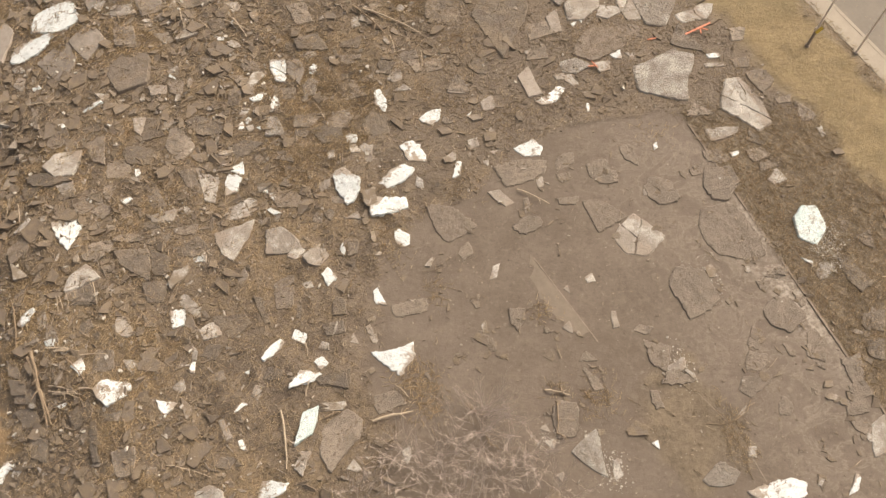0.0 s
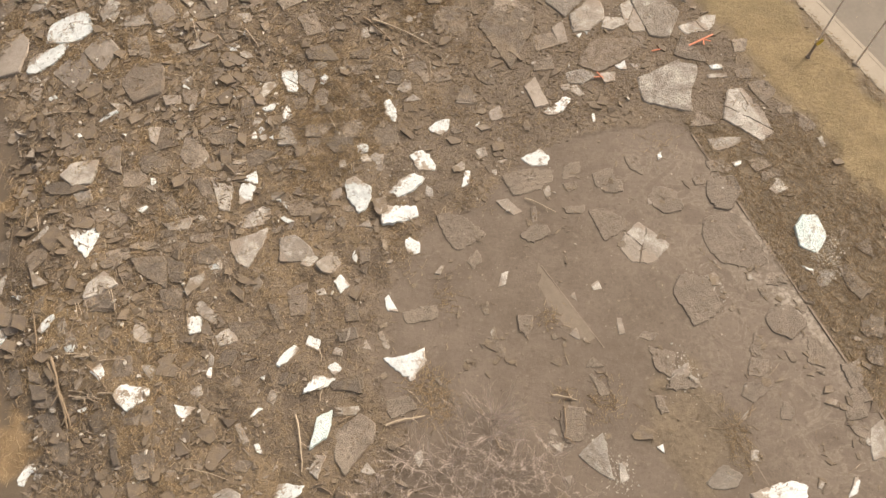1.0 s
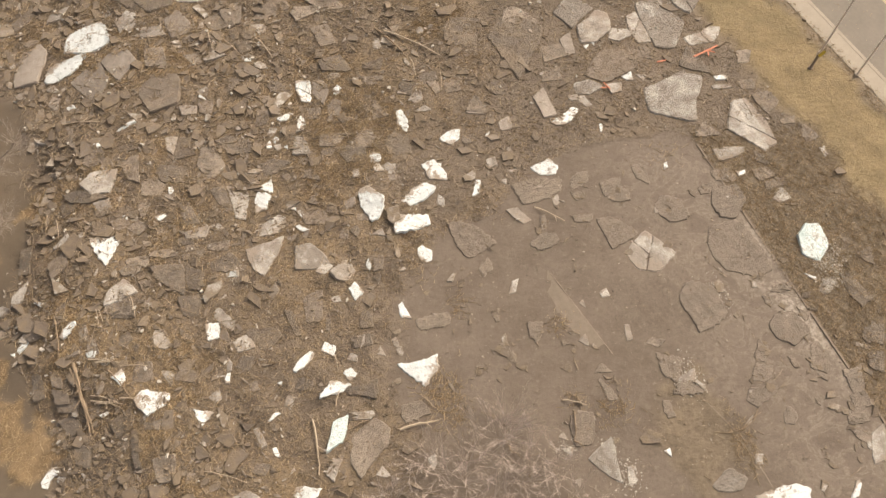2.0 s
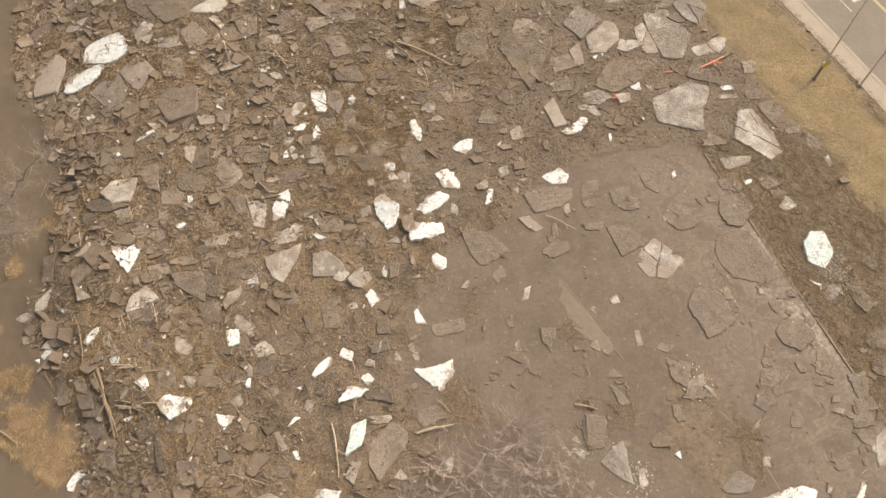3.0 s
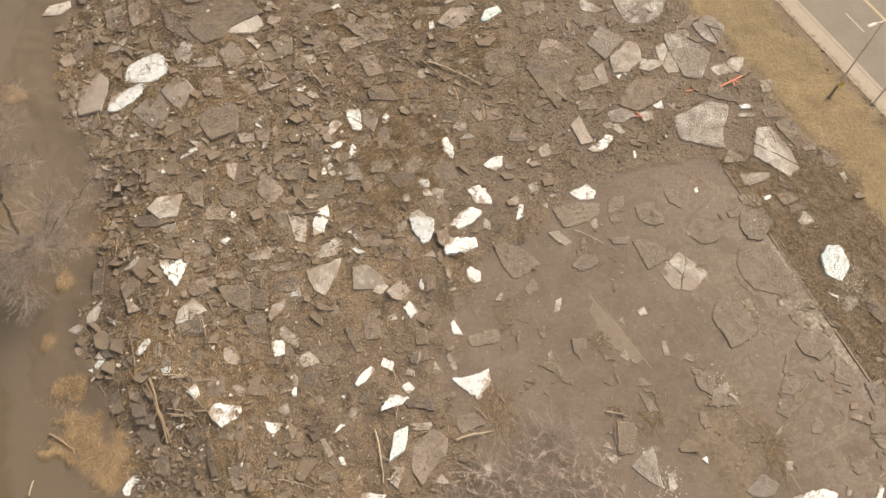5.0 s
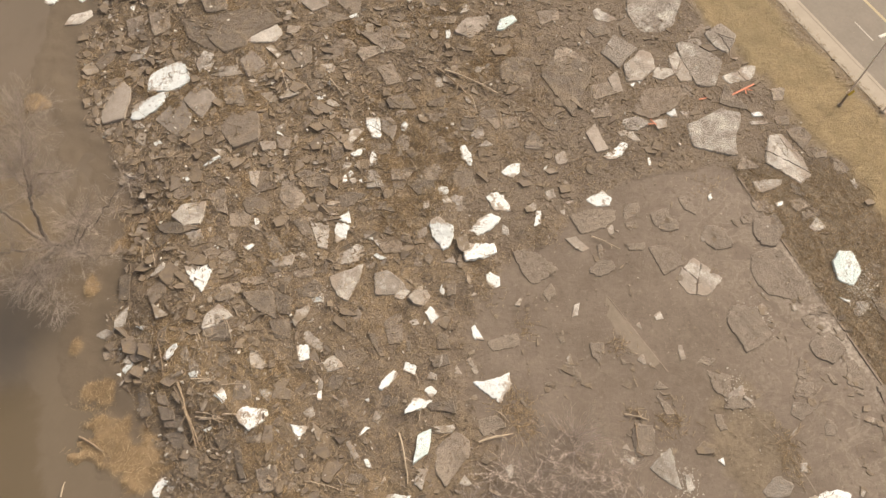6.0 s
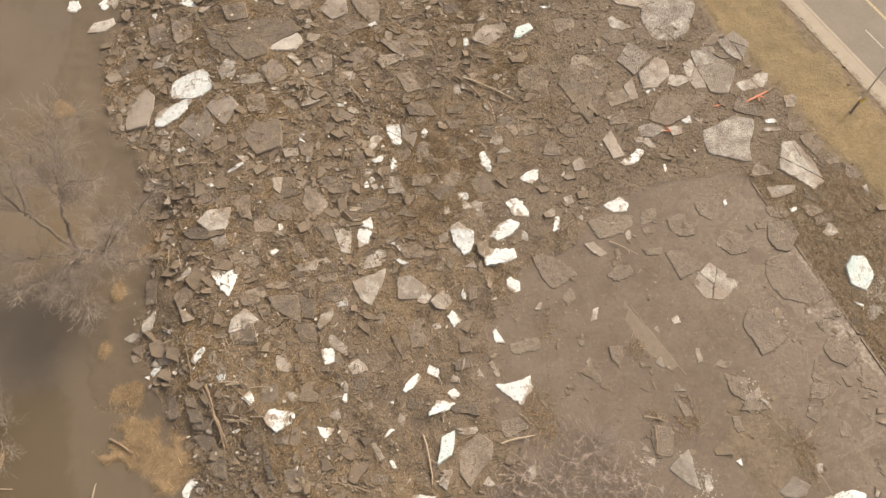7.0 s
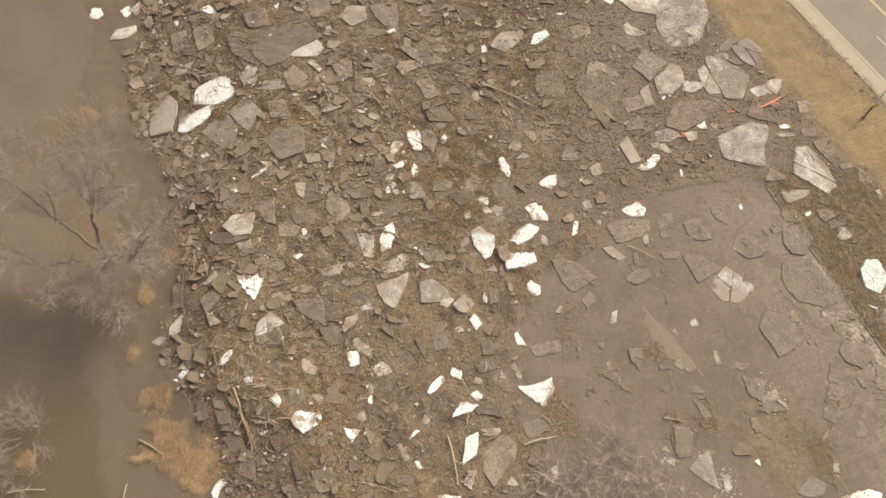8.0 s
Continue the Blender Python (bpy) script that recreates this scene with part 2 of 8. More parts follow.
    c = mix(nt, ramp(nt, grit, [(0.52, 0.0), (0.72, 0.35)]), c, mix(nt, 0.5, c, (0.08, 0.06, 0.045)))
    nt.links.new(c, b.inputs["Base Color"])
    h = maths(nt, "ADD", maths(nt, "MULTIPLY", crush, 1.0), maths(nt, "ADD", maths(nt, "MULTIPLY", fine, 0.6), maths(nt, "ADD", maths(nt, "MULTIPLY", grit, 0.25), maths(nt, "MULTIPLY", crack, 0.12))))
    h = mix(nt, zone("field"), maths(nt, "ADD", mid, maths(nt, "ADD", maths(nt, "MULTIPLY", fine, 0.7), maths(nt, "MULTIPLY", grit, 0.35))), h)
    calm = maths(nt, "ADD", 0.3, maths(nt, "MULTIPLY", maths(nt, "MAXIMUM", zone("field"), maths(nt, "MAXIMUM", zone("grass"), maths(nt, "MULTIPLY", zone("turf"), 0.35))), 0.7))
    relief(nt, b, maths(nt, "MULTIPLY", h, calm), 1.0, 0.15)
    return m


def water_material():
    m, nt, b = blank("silty_flood_water", 0.06, 0.5)
    p = coords(nt)
    big, mid = noise_tex(nt, p, 0.05, 5, 0.55, 0.2), noise_tex(nt, p, 0.7, 4)
    c = ramp(nt, big, [(0.36, (0.105, 0.084, 0.061)), (0.52, (0.143, 0.112, 0.081)), (0.66, (0.155, 0.115, 0.071))])
    silt = noise_tex(nt, p, 0.13, 7, 0.55, 0.3)
    c = mix(nt, ramp(nt, silt, [(0.44, 0.0), (0.56, 0.6)]), c, (0.166, 0.132, 0.099))
    where = nt.nodes.new("ShaderNodeSeparateXYZ")
    nt.links.new(p, where.inputs[0])
    x, y = where.outputs["X"], where.outputs["Y"]
    wave = maths(nt, "MULTIPLY", maths(nt, "SUBTRACT", noise_tex(nt, p, 0.32, 6, 0.6, 0.4), 0.5), 9.0)

    def reach(sock, lo, hi):
        n = node(nt, "ShaderNodeMapRange")
        n.interpolation_type = "SMOOTHSTEP"
        nt.links.new(sock, n.inputs["Value"])
        n.inputs["From Min"].default_value, n.inputs["From Max"].default_value = lo, hi
        return n.outputs["Result"]

    # olive depths downstream, dark reflection painted below the willow, silt shelf along the bank
    south = maths(nt, "SUBTRACT", 1.0, reach(maths(nt, "ADD", y, wave), 16.0, 22.0))
    c = mix(nt, maths(nt, "MULTIPLY", south, 0.8), c, (0.110, 0.084, 0.052))
    dx, dy = maths(nt, "MULTIPLY", maths(nt, "ADD", x, 47.0), 0.085), maths(nt, "MULTIPLY", maths(nt, "SUBTRACT", y, 23.0), 0.20)
    dark_reflection = maths(nt, "ADD", maths(nt, "ADD", maths(nt, "MULTIPLY", dx, dx), maths(nt, "MULTIPLY", dy, dy)), maths(nt, "MULTIPLY", wave, 0.14))
    c = mix(nt, maths(nt, "MULTIPLY", maths(nt, "SUBTRACT", 1.0, reach(dark_reflection, 0.35, 1.15)), 0.9), c, (0.120, 0.098, 0.076))
    shelf = maths(nt, "MULTIPLY", reach(maths(nt, "ADD", maths(nt, "ADD", x, maths(nt, "MULTIPLY", y, 0.32)), maths(nt, "MULTIPLY", wave, 0.6)), -35.9, -34.6), maths(nt, "SUBTRACT", 1.0, reach(maths(nt, "ADD", y, wave), 20.0, 27.0)))
    c = mix(nt, maths(nt, "MULTIPLY", shelf, 0.85), c, mix(nt, mid, (0.128, 0.101, 0.072), (0.162, 0.128, 0.093)))
    nt.links.new(c, b.inputs["Base Color"])
    b.inputs["IOR"].default_value = 1.33
    relief(nt, b, mid, 0.12, 0.02)
    return m


# ---- the lie of the land ----
_rng = np.random.RandomState(5)
_table = _rng.rand(256, 256)


def soft_noise(x, y, size):
    x, y = np.asarray(x, float) / size, np.asarray(y, float) / size
    i, j = np.floor(x).astype(int), np.floor(y).astype(int)
    u, v = x - i, y - j
    u, v = u * u * (3 - 2 * u), v * v * (3 - 2 * v)
    at = lambda a, c: _table[a % 256, c % 256]
    return (at(i, j) * (1 - u) + at(i + 1, j) * u) * (1 - v) + (at(i, j + 1) * (1 - u) + at(i + 1, j + 1) * u) * v - 0.5


def step(a, b, x):
    t = np.clip((x - a) / (b - a), 0, 1)
    return t * t * (3 - 2 * t)


WATER = -2.1
# mats of flattened reed at the water's edge: centre and half sizes
MATS = ((-33.6, 13.7, 2.8, 2.3), (-31.1, 12.3, 2.3, 2.1), (-35.6, 17.8, 1.7, 1.0), (-37.9, 21.8, 0.6, 1.0), (-46.8, 47.3, 1.1, 1.0), (-37.6, 27.1, 0.7, 1.2), (-34.5, 31.3, 1.3, 1.8), (-42.5, 49.5, 1.4, 1.3), (-45.2, 12.8, 0.9, 1.0), (-35.2, 15.1, 1.4, 0.9))
ROAD_AT, ROAD_WAY, ROAD_OUT = np.array((31.68, 49.08)), np.array((-0.444, 0.896)), np.array((0.896, 0.444))


def bank_x(y):
    """The water's edge."""
    return np.interp(y, (-20, 9, 14, 18, 24, 31, 40, 47, 61, 90), (-26, -28, -29.5, -33, -34.5, -34, -37, -41, -43.5, -50))


def lot_x(y):
    """Where the rubble field gives way to the smooth silt of the lot."""
    return np.interp(y, (-20, 8, 11, 17, 23, 28, 32, 36, 38), (-6, -3, -3.2, -5.6, -5.4, -2, 3.4, 10, 19.6))


def kerb_x(y):
    return np.interp(y, (-20, 16.84, 35.33, 60), (41.6, 27.37, 19.95, 10.1))


def grass_x(y):
    return np.interp(y, (-20, 29.2, 36.3, 39.4, 45.4, 49.3, 60, 90), (56, 33.6, 30.0, 27.6, 24.6, 22.0, 17.5, 3))


def road_gap(x, y):
    """Metres from the sidewalk's inner edge, towards the road."""
    return (x - ROAD_AT[0]) * ROAD_OUT[0] + (y - ROAD_AT[1]) * ROAD_OUT[1]


def zones(x, y):
    mats = np.zeros_like(np.asarray(x, float))
    wob = 1.6 * soft_noise(x, y, 3.1) + 0.9 * soft_noise(x + 40, y, 0.9)
    lot = step(-1.2, 1.2, x - lot_x(y) + 1.5 * wob) * (1 - step(37.0, 38.6, y + 0.7 * wob)) * (1 - step(-0.12, 0.12, x - kerb_x(y)))
    grass = step(-1.3, 1.3, x - grass_x(y) + 1.6 * wob + 2.2 * soft_noise(x, y, 5.5))
    behind = step(-0.15, 0.15, x - kerb_x(y)) * (1 - step(36, 39, y))
    turf = np.maximum(0.8 * behind, 0)
    r = np.maximum(np.abs(0.6 * (x - 16.0) - 0.8 * (y - 12.3)) / 3.6, np.abs(0.8 * (x - 16.0) + 0.6 * (y - 12.3)) / 3.3) + 0.30 * wob + 0.5 * soft_noise(x, y, 1.3)
    turf = np.maximum(turf, 0.8 * (1 - step(0.65, 1.05, r))) * (1 - grass)
    band = step(-1.5, -0.5, road_gap(x, y) + 0.8 * wob)
    grass, turf = grass * (1 - 0.75 * band), np.maximum(turf, 0.4 * band)
    bare = 0.85 * step(-1.1, -0.35, road_gap(x, y) + 0.6 * wob)
    r = np.hypot((x - 22.3) / 2.4, (y - 26.0) / 5.0) + 0.5 * wob
    bare = np.maximum(bare, 0.22 * (1 - step(0.6, 1.1, r)) * (1 - step(-0.1, 0.05, x - kerb_x(y))))
    bare = np.maximum(bare, 0.22 * (1 - step(0.25, 0.9, np.abs(x - kerb_x(y) + 0.5) + 0.8 * wob + 0.3)) * step(15, 18, y) * (1 - step(33, 35, y)))
    for cx, cy, ax, ay in MATS:
        r = np.hypot((x - cx) / ax, (y - cy) / ay) + 0.75 * wob + 0.5 * soft_noise(x, y, 0.6)
        mats = np.maximum(mats, 1 - step(0.7, 1.05, r))
    d = x - bank_x(y) + 1.3 * wob
    field = (1 - lot) * (1 - grass) * step(-1.5, 1.0, d) * (1 - turf)
    return lot, grass, turf, bare, mats, field, d


def ground_z(x, y):
    lot, grass, turf, bare, straw, field, d = zones(x, y)
    e = x - bank_x(y)
    foot = np.interp(y, (0, 10, 20, 30, 38, 46, 60), (9, 9, 7, 6, 8, 17, 12))
    z = -2.0 * (1 - step(-3.0, foot, e)) - 1.4 * (1 - step(-16.0, -3.5, e)) + 0.22 * (1 - step(-2, 1, e)) * (soft_noise(x, y, 2.7) + 0.4 * soft_noise(x, y, 0.8))
    z = z + field * (0.36 * soft_noise(x, y, 2.3) + 0.24 * soft_noise(x + 9, y, 0.9)) * (1 - 0.65 * step(-8, 2, x - 0.3 * (y - 40)) * step(28, 33, y))
    z = np.maximum(z, z + straw * (WATER + 0.14 + 0.2 * soft_noise(x, y, 0.7) - z))
    z = z + (1 - field) * 0.10 * soft_noise(x, y, 4.0) * (1 - grass) + 0.12 * turf * soft_noise(x, y, 0.8)
    z = z + grass * 0.10 * soft_noise(x + 3, y, 1.2)
    gap = road_gap(x, y)
    return np.where(gap > -0.5, z * 0.0 - 0.02 - 0.28 * step(0.35, 0.75, gap), z)


def gz(x, y):
    return float(ground_z(np.array([x]), np.array([y]))[0])


# ---- building helpers ----
def part(name, bm, material, parent, label=""):
    me = bpy.data.meshes.new(name)
    bm.to_mesh(me)
    bm.free()
    me.materials.append(material)
    ob = new(name, me)
    ob.parent = parent
    return tagged(ob, label)


def thing(name, label, category, at=(0, 0, 0), group="", kind=""):
    ob = new(name)
    ob.location = at
    return tagged(ob, label, category, group, kind)


def mesh_object(name, verts, faces, material, smooth=False):
    me = bpy.data.meshes.new(name)
    me.from_pydata(verts, [], faces)
    me.materials.append(material)
    if smooth:
        me.polygons.foreach_set("use_smooth", [True] * len(me.polygons))
    me.update()
    return new(name, me)


def tube(bm, points, radii, sides=7):
    """A closed round bar through points, tapering by radii."""
    rings = []
    for k, p in enumerate(points):
        way = (Vector(points[min(k + 1, len(points) - 1)]) - Vector(points[max(k - 1, 0)])).normalized()
        side = way.orthogonal().normalized()
        up = way.cross(side)
        rings.append([bm.verts.new(Vector(p) + radii[k] * (math.cos(a) * side + math.sin(a) * up)) for a in [2 * math.pi * s / sides for s in range(sides)]])
    for r, q in zip(rings, rings[1:]):
        for s in range(sides):
            bm.faces.new((r[s], r[(s + 1) % sides], q[(s + 1) % sides], q[s]))
    bm.faces.new(rings[0][::-1])
    bm.faces.new(rings[-1])


def box(bm, size, m, bevel=0.0):
    made = bmesh.ops.create_cube(bm, size=1.0, matrix=m @ Matrix.Diagonal((*size, 1)))
    if bevel:
        edges = list({e for v in made["verts"] for e in v.link_edges})
        bmesh.ops.bevel(bm, geom=edges, offset=bevel, segments=2, affect="EDGES")


# ---- ground, water ----
def far_steps(lo, hi, fine, reach):
    mid = np.arange(lo, hi + 1e-6, fine)
    out = np.cumsum(fine * 1.45 ** np.arange(1, 60))
    out = out[out < reach]
    return np.concatenate([lo - out[::-1], mid, hi + out])


def build_ground():
    xs, ys = far_steps(-66, 48, 0.28, 1500), far_steps(-8, 84, 0.28, 1500)
    X, Y = np.meshgrid(xs, ys)
    x, y = X.ravel(), Y.ravel()
    z = ground_z(x, y)
    nx, ny = len(xs), len(ys)
    i = np.arange(nx * ny).reshape(ny, nx)
    faces = np.stack([i[:-1, :-1], i[:-1, 1:], i[1:, 1:], i[1:, :-1]], -1).reshape(-1, 4)
    me = bpy.data.meshes.new("ground")
    me.vertices.add(len(x))
    me.vertices.foreach_set("co", np.stack([x, y, z], -1).ravel())
    me.loops.add(faces.size)
    me.loops.foreach_set("vertex_index", faces.ravel())
    me.polygons.add(len(faces))
    me.polygons.foreach_set("loop_start", np.arange(0, faces.size, 4))
    me.polygons.foreach_set("use_smooth", np.ones(len(faces), bool))
    me.update(calc_edges=True)
    lot, grass, turf, bare, straw, field, d = zones(x, y)
    k = x - kerb_x(y)
    dry = step(-13, -3, k + 4 * soft_noise(x, y, 6.0)) * (1 - step(-0.1, 0.1, k)) * (1 - step(34, 38, y))
    crust = (1 - step(0.3, 2.0, np.abs(k + 0.9) + 1.2 * soft_noise(x, y, 2.0))) * step(14, 19, y) * (1 - step(27, 32, y))
    silt = step(-8, 2, x - 0.3 * (y - 40)) * step(28, 33, y) * 0.85
    for name, values in (("grass", grass), ("turf", turf), ("bare", bare), ("straw", straw), ("field", field), ("flat", 1 - step(-2.0, 1.5, d)), ("dry", dry), ("crust", crust), ("silt", silt)):
        me.attributes.new(name, "FLOAT", "POINT").data.foreach_set("value", values.astype(np.float32))
    me.materials.append(ground_material())
    tagged(new("ground", me), "brown flood silt, rubble soil and dry ochre grass", "ground", kind="structure")


build_ground()
wx = [(-1500, -1500), (-20, -1500), (-20, 1500), (-1500, 1500)]
tagged(mesh_object("water", [(x, y, WATER) for x, y in wx], [(0, 1, 2, 3)], water_material()), "still brown silty flood water", "water", kind="structure")


# ---- road side ----
def along(s, out, z=0.0):
    p = ROAD_AT + s * ROAD_WAY + out * ROAD_OUT
    return Vector((p[0], p[1], z))


ROAD_TURN = math.degrees(math.atan2(ROAD_WAY[1], ROAD_WAY[0]))


def strip(bm, s0, s1, o0, o1, z0, z1, bevel=0.0):
    mid = along((s0 + s1) / 2, (o0 + o1) / 2, (z0 + z1) / 2)
    box(bm, (s1 - s0, o1 - o0, z1 - z0), pose(*mid, 0, 0, ROAD_TURN), bevel)


def build_road():
    bm = bmesh.new()
    strip(bm, -300, 300, 2.0, 16.5, -0.3, -0.12)
    road = part("road", bm, ASPHALT, None)
    tagged(road, "worn pale grey asphalt road", "road", kind="structure")
    for k in range(-4, 9):
        bm = bmesh.new()
        strip(bm, 0.56 - 9.2 * k, 3.29 - 9.2 * k, 5.2, 5.33, -0.12, -0.115)
        part("lane_dash", bm, WHITE_PAINT, road, "worn white lane dash")
    bm = bmesh.new()
    strip(bm, -300, 300, 8.0, 8.3, -0.12, -0.115)
    part("median_line", bm, YELLOW_PAINT, road, "faded yellow median band")
    walkway = thing("pavement", "pale concrete sidewalk slabs with a kerb edge", "sidewalk", kind="structure")
    slab_mesh = None
    for k in range(-20, 30):
        if slab_mesh is None:
            bm = bmesh.new()
            box(bm, (2.996, 1.62, 0.22), Matrix.Identity(4), 0.002)
            slab = part("slab", bm, CONCRETE, walkway)
            slab_mesh = slab.data
        else:
            slab = new("slab", slab_mesh)
            slab.parent = walkway
        slab.matrix_basis = Matrix.Translation(along(3.0 * k, 0.84, -0.098)) @ pose(0, 0, 0, 0, 0, ROAD_TURN)
    for k in range(-20, 30):
        bm = bmesh.new()
        strip(bm, 3.0 * k, 3.0 * k + 2.985, 1.66, 2.02, -0.25, 0.018, 0.02)
        part("kerb_stone", bm, CONCRETE, walkway)


build_road()


def build_kerb():
    """The lot's low concrete edging, broken into lengths and half buried."""
    kerb = thing("kerb", "low mud-smeared concrete kerb edging the lot", "kerb", kind="structure")
    y = 36.2
    rnd = random.Random(4)
    while y > 6:
        length = 2.9
        x0, x1 = float(kerb_x(y)), float(kerb_x(y - length * 0.93))
        y1 = y - length * 0.93
        bm = bmesh.new()
        turn = math.degrees(math.atan2(y1 - y, x1 - x0))
        box(bm, (math.hypot(x1 - x0, y1 - y) - 0.02, 0.16, 0.4), pose((x0 + x1) / 2, (y + y1) / 2, -0.135 + rnd.uniform(-0.03, 0.02), 0, 0, turn), 0.02)
        part("kerb_length", bm, KERB, kerb)
        y = y1


build_kerb()


def build_lamp():
    lamp = thing("street_lamp", "tall grey steel street lamp standing in dry grass", "street lamp", (30.79, 44.03, 0))
    bm = bmesh.new()
    bmesh.ops.create_cone(bm, cap_ends=True, segments=20, radius1=0.22, radius2=0.2, depth=0.2, matrix=Matrix.Translation((0, 0, 0.04)))
    part("base", bm, KERB, lamp, "small mud-stained round base")
    bm = bmesh.new()
    tube(bm, [(0, 0, 0.1), (0, 0, 1.75), (0, 0, 1.85)], [0.125, 0.11, 0.085], 14)
    part("lower_shaft", bm, KERB, lamp, "thicker mud-browned lower shaft")
    bm = bmesh.new()
    tube(bm, [(0, 0, 1.8), (0, 0, 5.0), (0, 0, 10.0)], [0.085, 0.075, 0.06], 14)
    part("pole", bm, STEEL, lamp, "weathered grey steel pole")
    for side in (-1, 1):
        bm = bmesh.new()
        tube(bm, [(0, 0, 9.9), (0.5 * side, 0.22 * side, 10.05), (1.0 * side, 0.44 * side, 10.1)], [0.045, 0.04, 0.035], 8)
        part("arm", bm, STEEL, lamp)
        bm = bmesh.new()
        box(bm, (0.85, 0.28, 0.12), pose(1.2 * side, 0.53 * side, 10.1, 0, 0, 24), 0.04)
        part("lamp_head", bm, PALE_METAL, lamp, "pale flat lamp head")
    sign = pose(0.0, 0.0, 1.9, 0, 0, 25)
    bm = bmesh.new()
    box(bm, (0.62, 0.03, 0.62), sign @ pose(0.12, -0.16, 0, 0, 45, 0), 0.01)
    part("sign_plate", bm, SIGN_YELLOW, lamp, "small yellow warning plate")
    bm = bmesh.new()
    box(bm, (0.26, 0.16, 0.4), sign @ pose(-0.12, 0.02, 0.1), 0.03)
    part("control_box", bm, STEEL, lamp, "small grey control box")


def build_pole():
    pole = thing("utility_pole", "slim grey steel pole on a round concrete footing", "pole", (34.62, 43.15, 0))
    bm = bmesh.new()
    bmesh.ops.create_cone(bm, cap_ends=True, segments=20, radius1=0.24, radius2=0.20, depth=0.24, matrix=Matrix.Translation((0, 0, 0.06)))
    part("footing", bm, CONCRETE, pole, "round grey concrete footing")
    bm = bmesh.new()
    tube(bm, [(0, 0, 0.14), (0, 0, 4.0), (0, 0, 8.5)], [0.09, 0.08, 0.06], 12)
    part("shaft", bm, STEEL, pole)


build_lamp()
build_pole()


def build_bare_strip():
    """A washed strip of old pavement with a straight joint along one side."""
    a, b = Vector((6.45, 24.9)), Vector((10.1, 18.9))
    way = (b - a).normalized()
    side = Vector((way.y, -way.x))
    side = -side if side.x > 0 else side
    rnd = random.Random(3)
    inner, outer = [], []
    for k in range(25):
        f = k / 24
        p = a.lerp(b, f)
        wide = 1.75 * math.sin(math.pi * (0.08 + 0.84 * f)) ** 0.6 * (0.75 + 0.5 * f) + rnd.uniform(-0.28, 0.28) - 0.35
        outer.append(p + side * rnd.uniform(0, 0.06))
        inner.append(p + side * max(0.12, wide))
    verts = [(p.x, p.y, gz(p.x, p.y) + 0.025) for p in outer] + [(p.x, p.y, gz(p.x, p.y) + 0.018) for p in inner]
    faces = [(k, k + 1, 26 + k, 25 + k) for k in range(24)]
    ob = mesh_object("bare_pavement", verts, faces, plain("washed_pavement", (0.212, 0.170, 0.131), 0.85, 0.2, 1.5))
    tagged(ob, "pale washed strip of old pavement showing through silt", "pavement", kind="structure")
    for (x0, y0), (x1, y1) in (((6.6, 24.6), (10.6, 18.1)), ((15.7, 15.9), (18.9, 11.9)), ((18.9, 11.9), (20.3, 8.6))):
        bm = bmesh.new()
        turn = math.degrees(math.atan2(y1 - y0, x1 - x0))
        box(bm, (math.hypot(x1 - x0, y1 - y0), 0.09, 0.16), pose((x0 + x1) / 2, (y0 + y1) / 2, gz((x0 + x1) / 2, (y0 + y1) / 2) - 0.062, 0, 0, turn), 0.015)
        tagged(part("joint_trim", bm, KERB, None), "low dark joint edging half buried in silt", "edging", kind="structure")


build_bare_strip()


# ---- ice floes ----
FLOE_WORDS = {
    "white": ("white river ice floe with muddy stains, stranded on silt", "ice floe"),
    "green": ("turquoise-white river ice floe stranded on brown silt", "ice floe"),
    "pale": ("thick pale grey-green river ice floe stranded on silt", "ice floe"),
    "grey": ("half-washed tan and white river ice slab on silt", "ice floe"),
    "tan": ("smooth tan river ice slab under a silt skin", "ice floe"),
    "mud": ("brown silt-coated river ice slab lying on mud", "ice floe"),
    "dark": ("dark brown silt-coated ice slab half sunk in mud", "ice floe"),
}
floe_count = 0
FLOE_SPOTS = []
FLOE_TOPS = []


def outline(half, corners, phase, taper, rnd, rough, bunch=(0, 0), swell=(0, 0), soft=0.035, fine=0.32):
    """A broken plate's rim: a regular polygon stretched, tapered, then chipped along its edges."""
    pts = []
    for k in range(corners):
        b = 2 * math.pi * k / corners
        b += bunch[0] * math.cos(b) + bunch[1] * math.sin(b)
        a = radians(phase) + b
        w = (1 + taper[0] * math.cos(b) + taper[1] * math.sin(b)) / (1 + swell[0] * math.cos(2 * b) + swell[1] * math.sin(2 * b))
        pts.append(Vector((half[0] * math.cos(a) / w, half[1] * math.sin(a) / w)))
    rim = []
    size = min(0.9, math.sqrt(half[0] * half[1]))
    for k, p in enumerate(pts):
        q, o = pts[(k + 1) % corners], pts[k - 1]
        cut = soft + 0.05 * rnd.random()
        rim.append(p.lerp(o, cut))
        rim.append(p.lerp((o + q) / 2, cut * 0.35))
        rim.append(p.lerp(q, cut))
        steps = max(2, min(16, int((q - p).length / fine)))
        side = Vector((q.y - p.y, p.x - q.x)).normalized()
        bow = rnd.uniform(-0.03, 0.05) * (q - p).length
        for s in range(1, steps):
            f = cut + (1 - 2 * cut) * s / steps
            rim.append(p.lerp(q, f) + side * (bow * 4 * f * (1 - f) + rnd.gauss(0, rough * size)))
    return rim


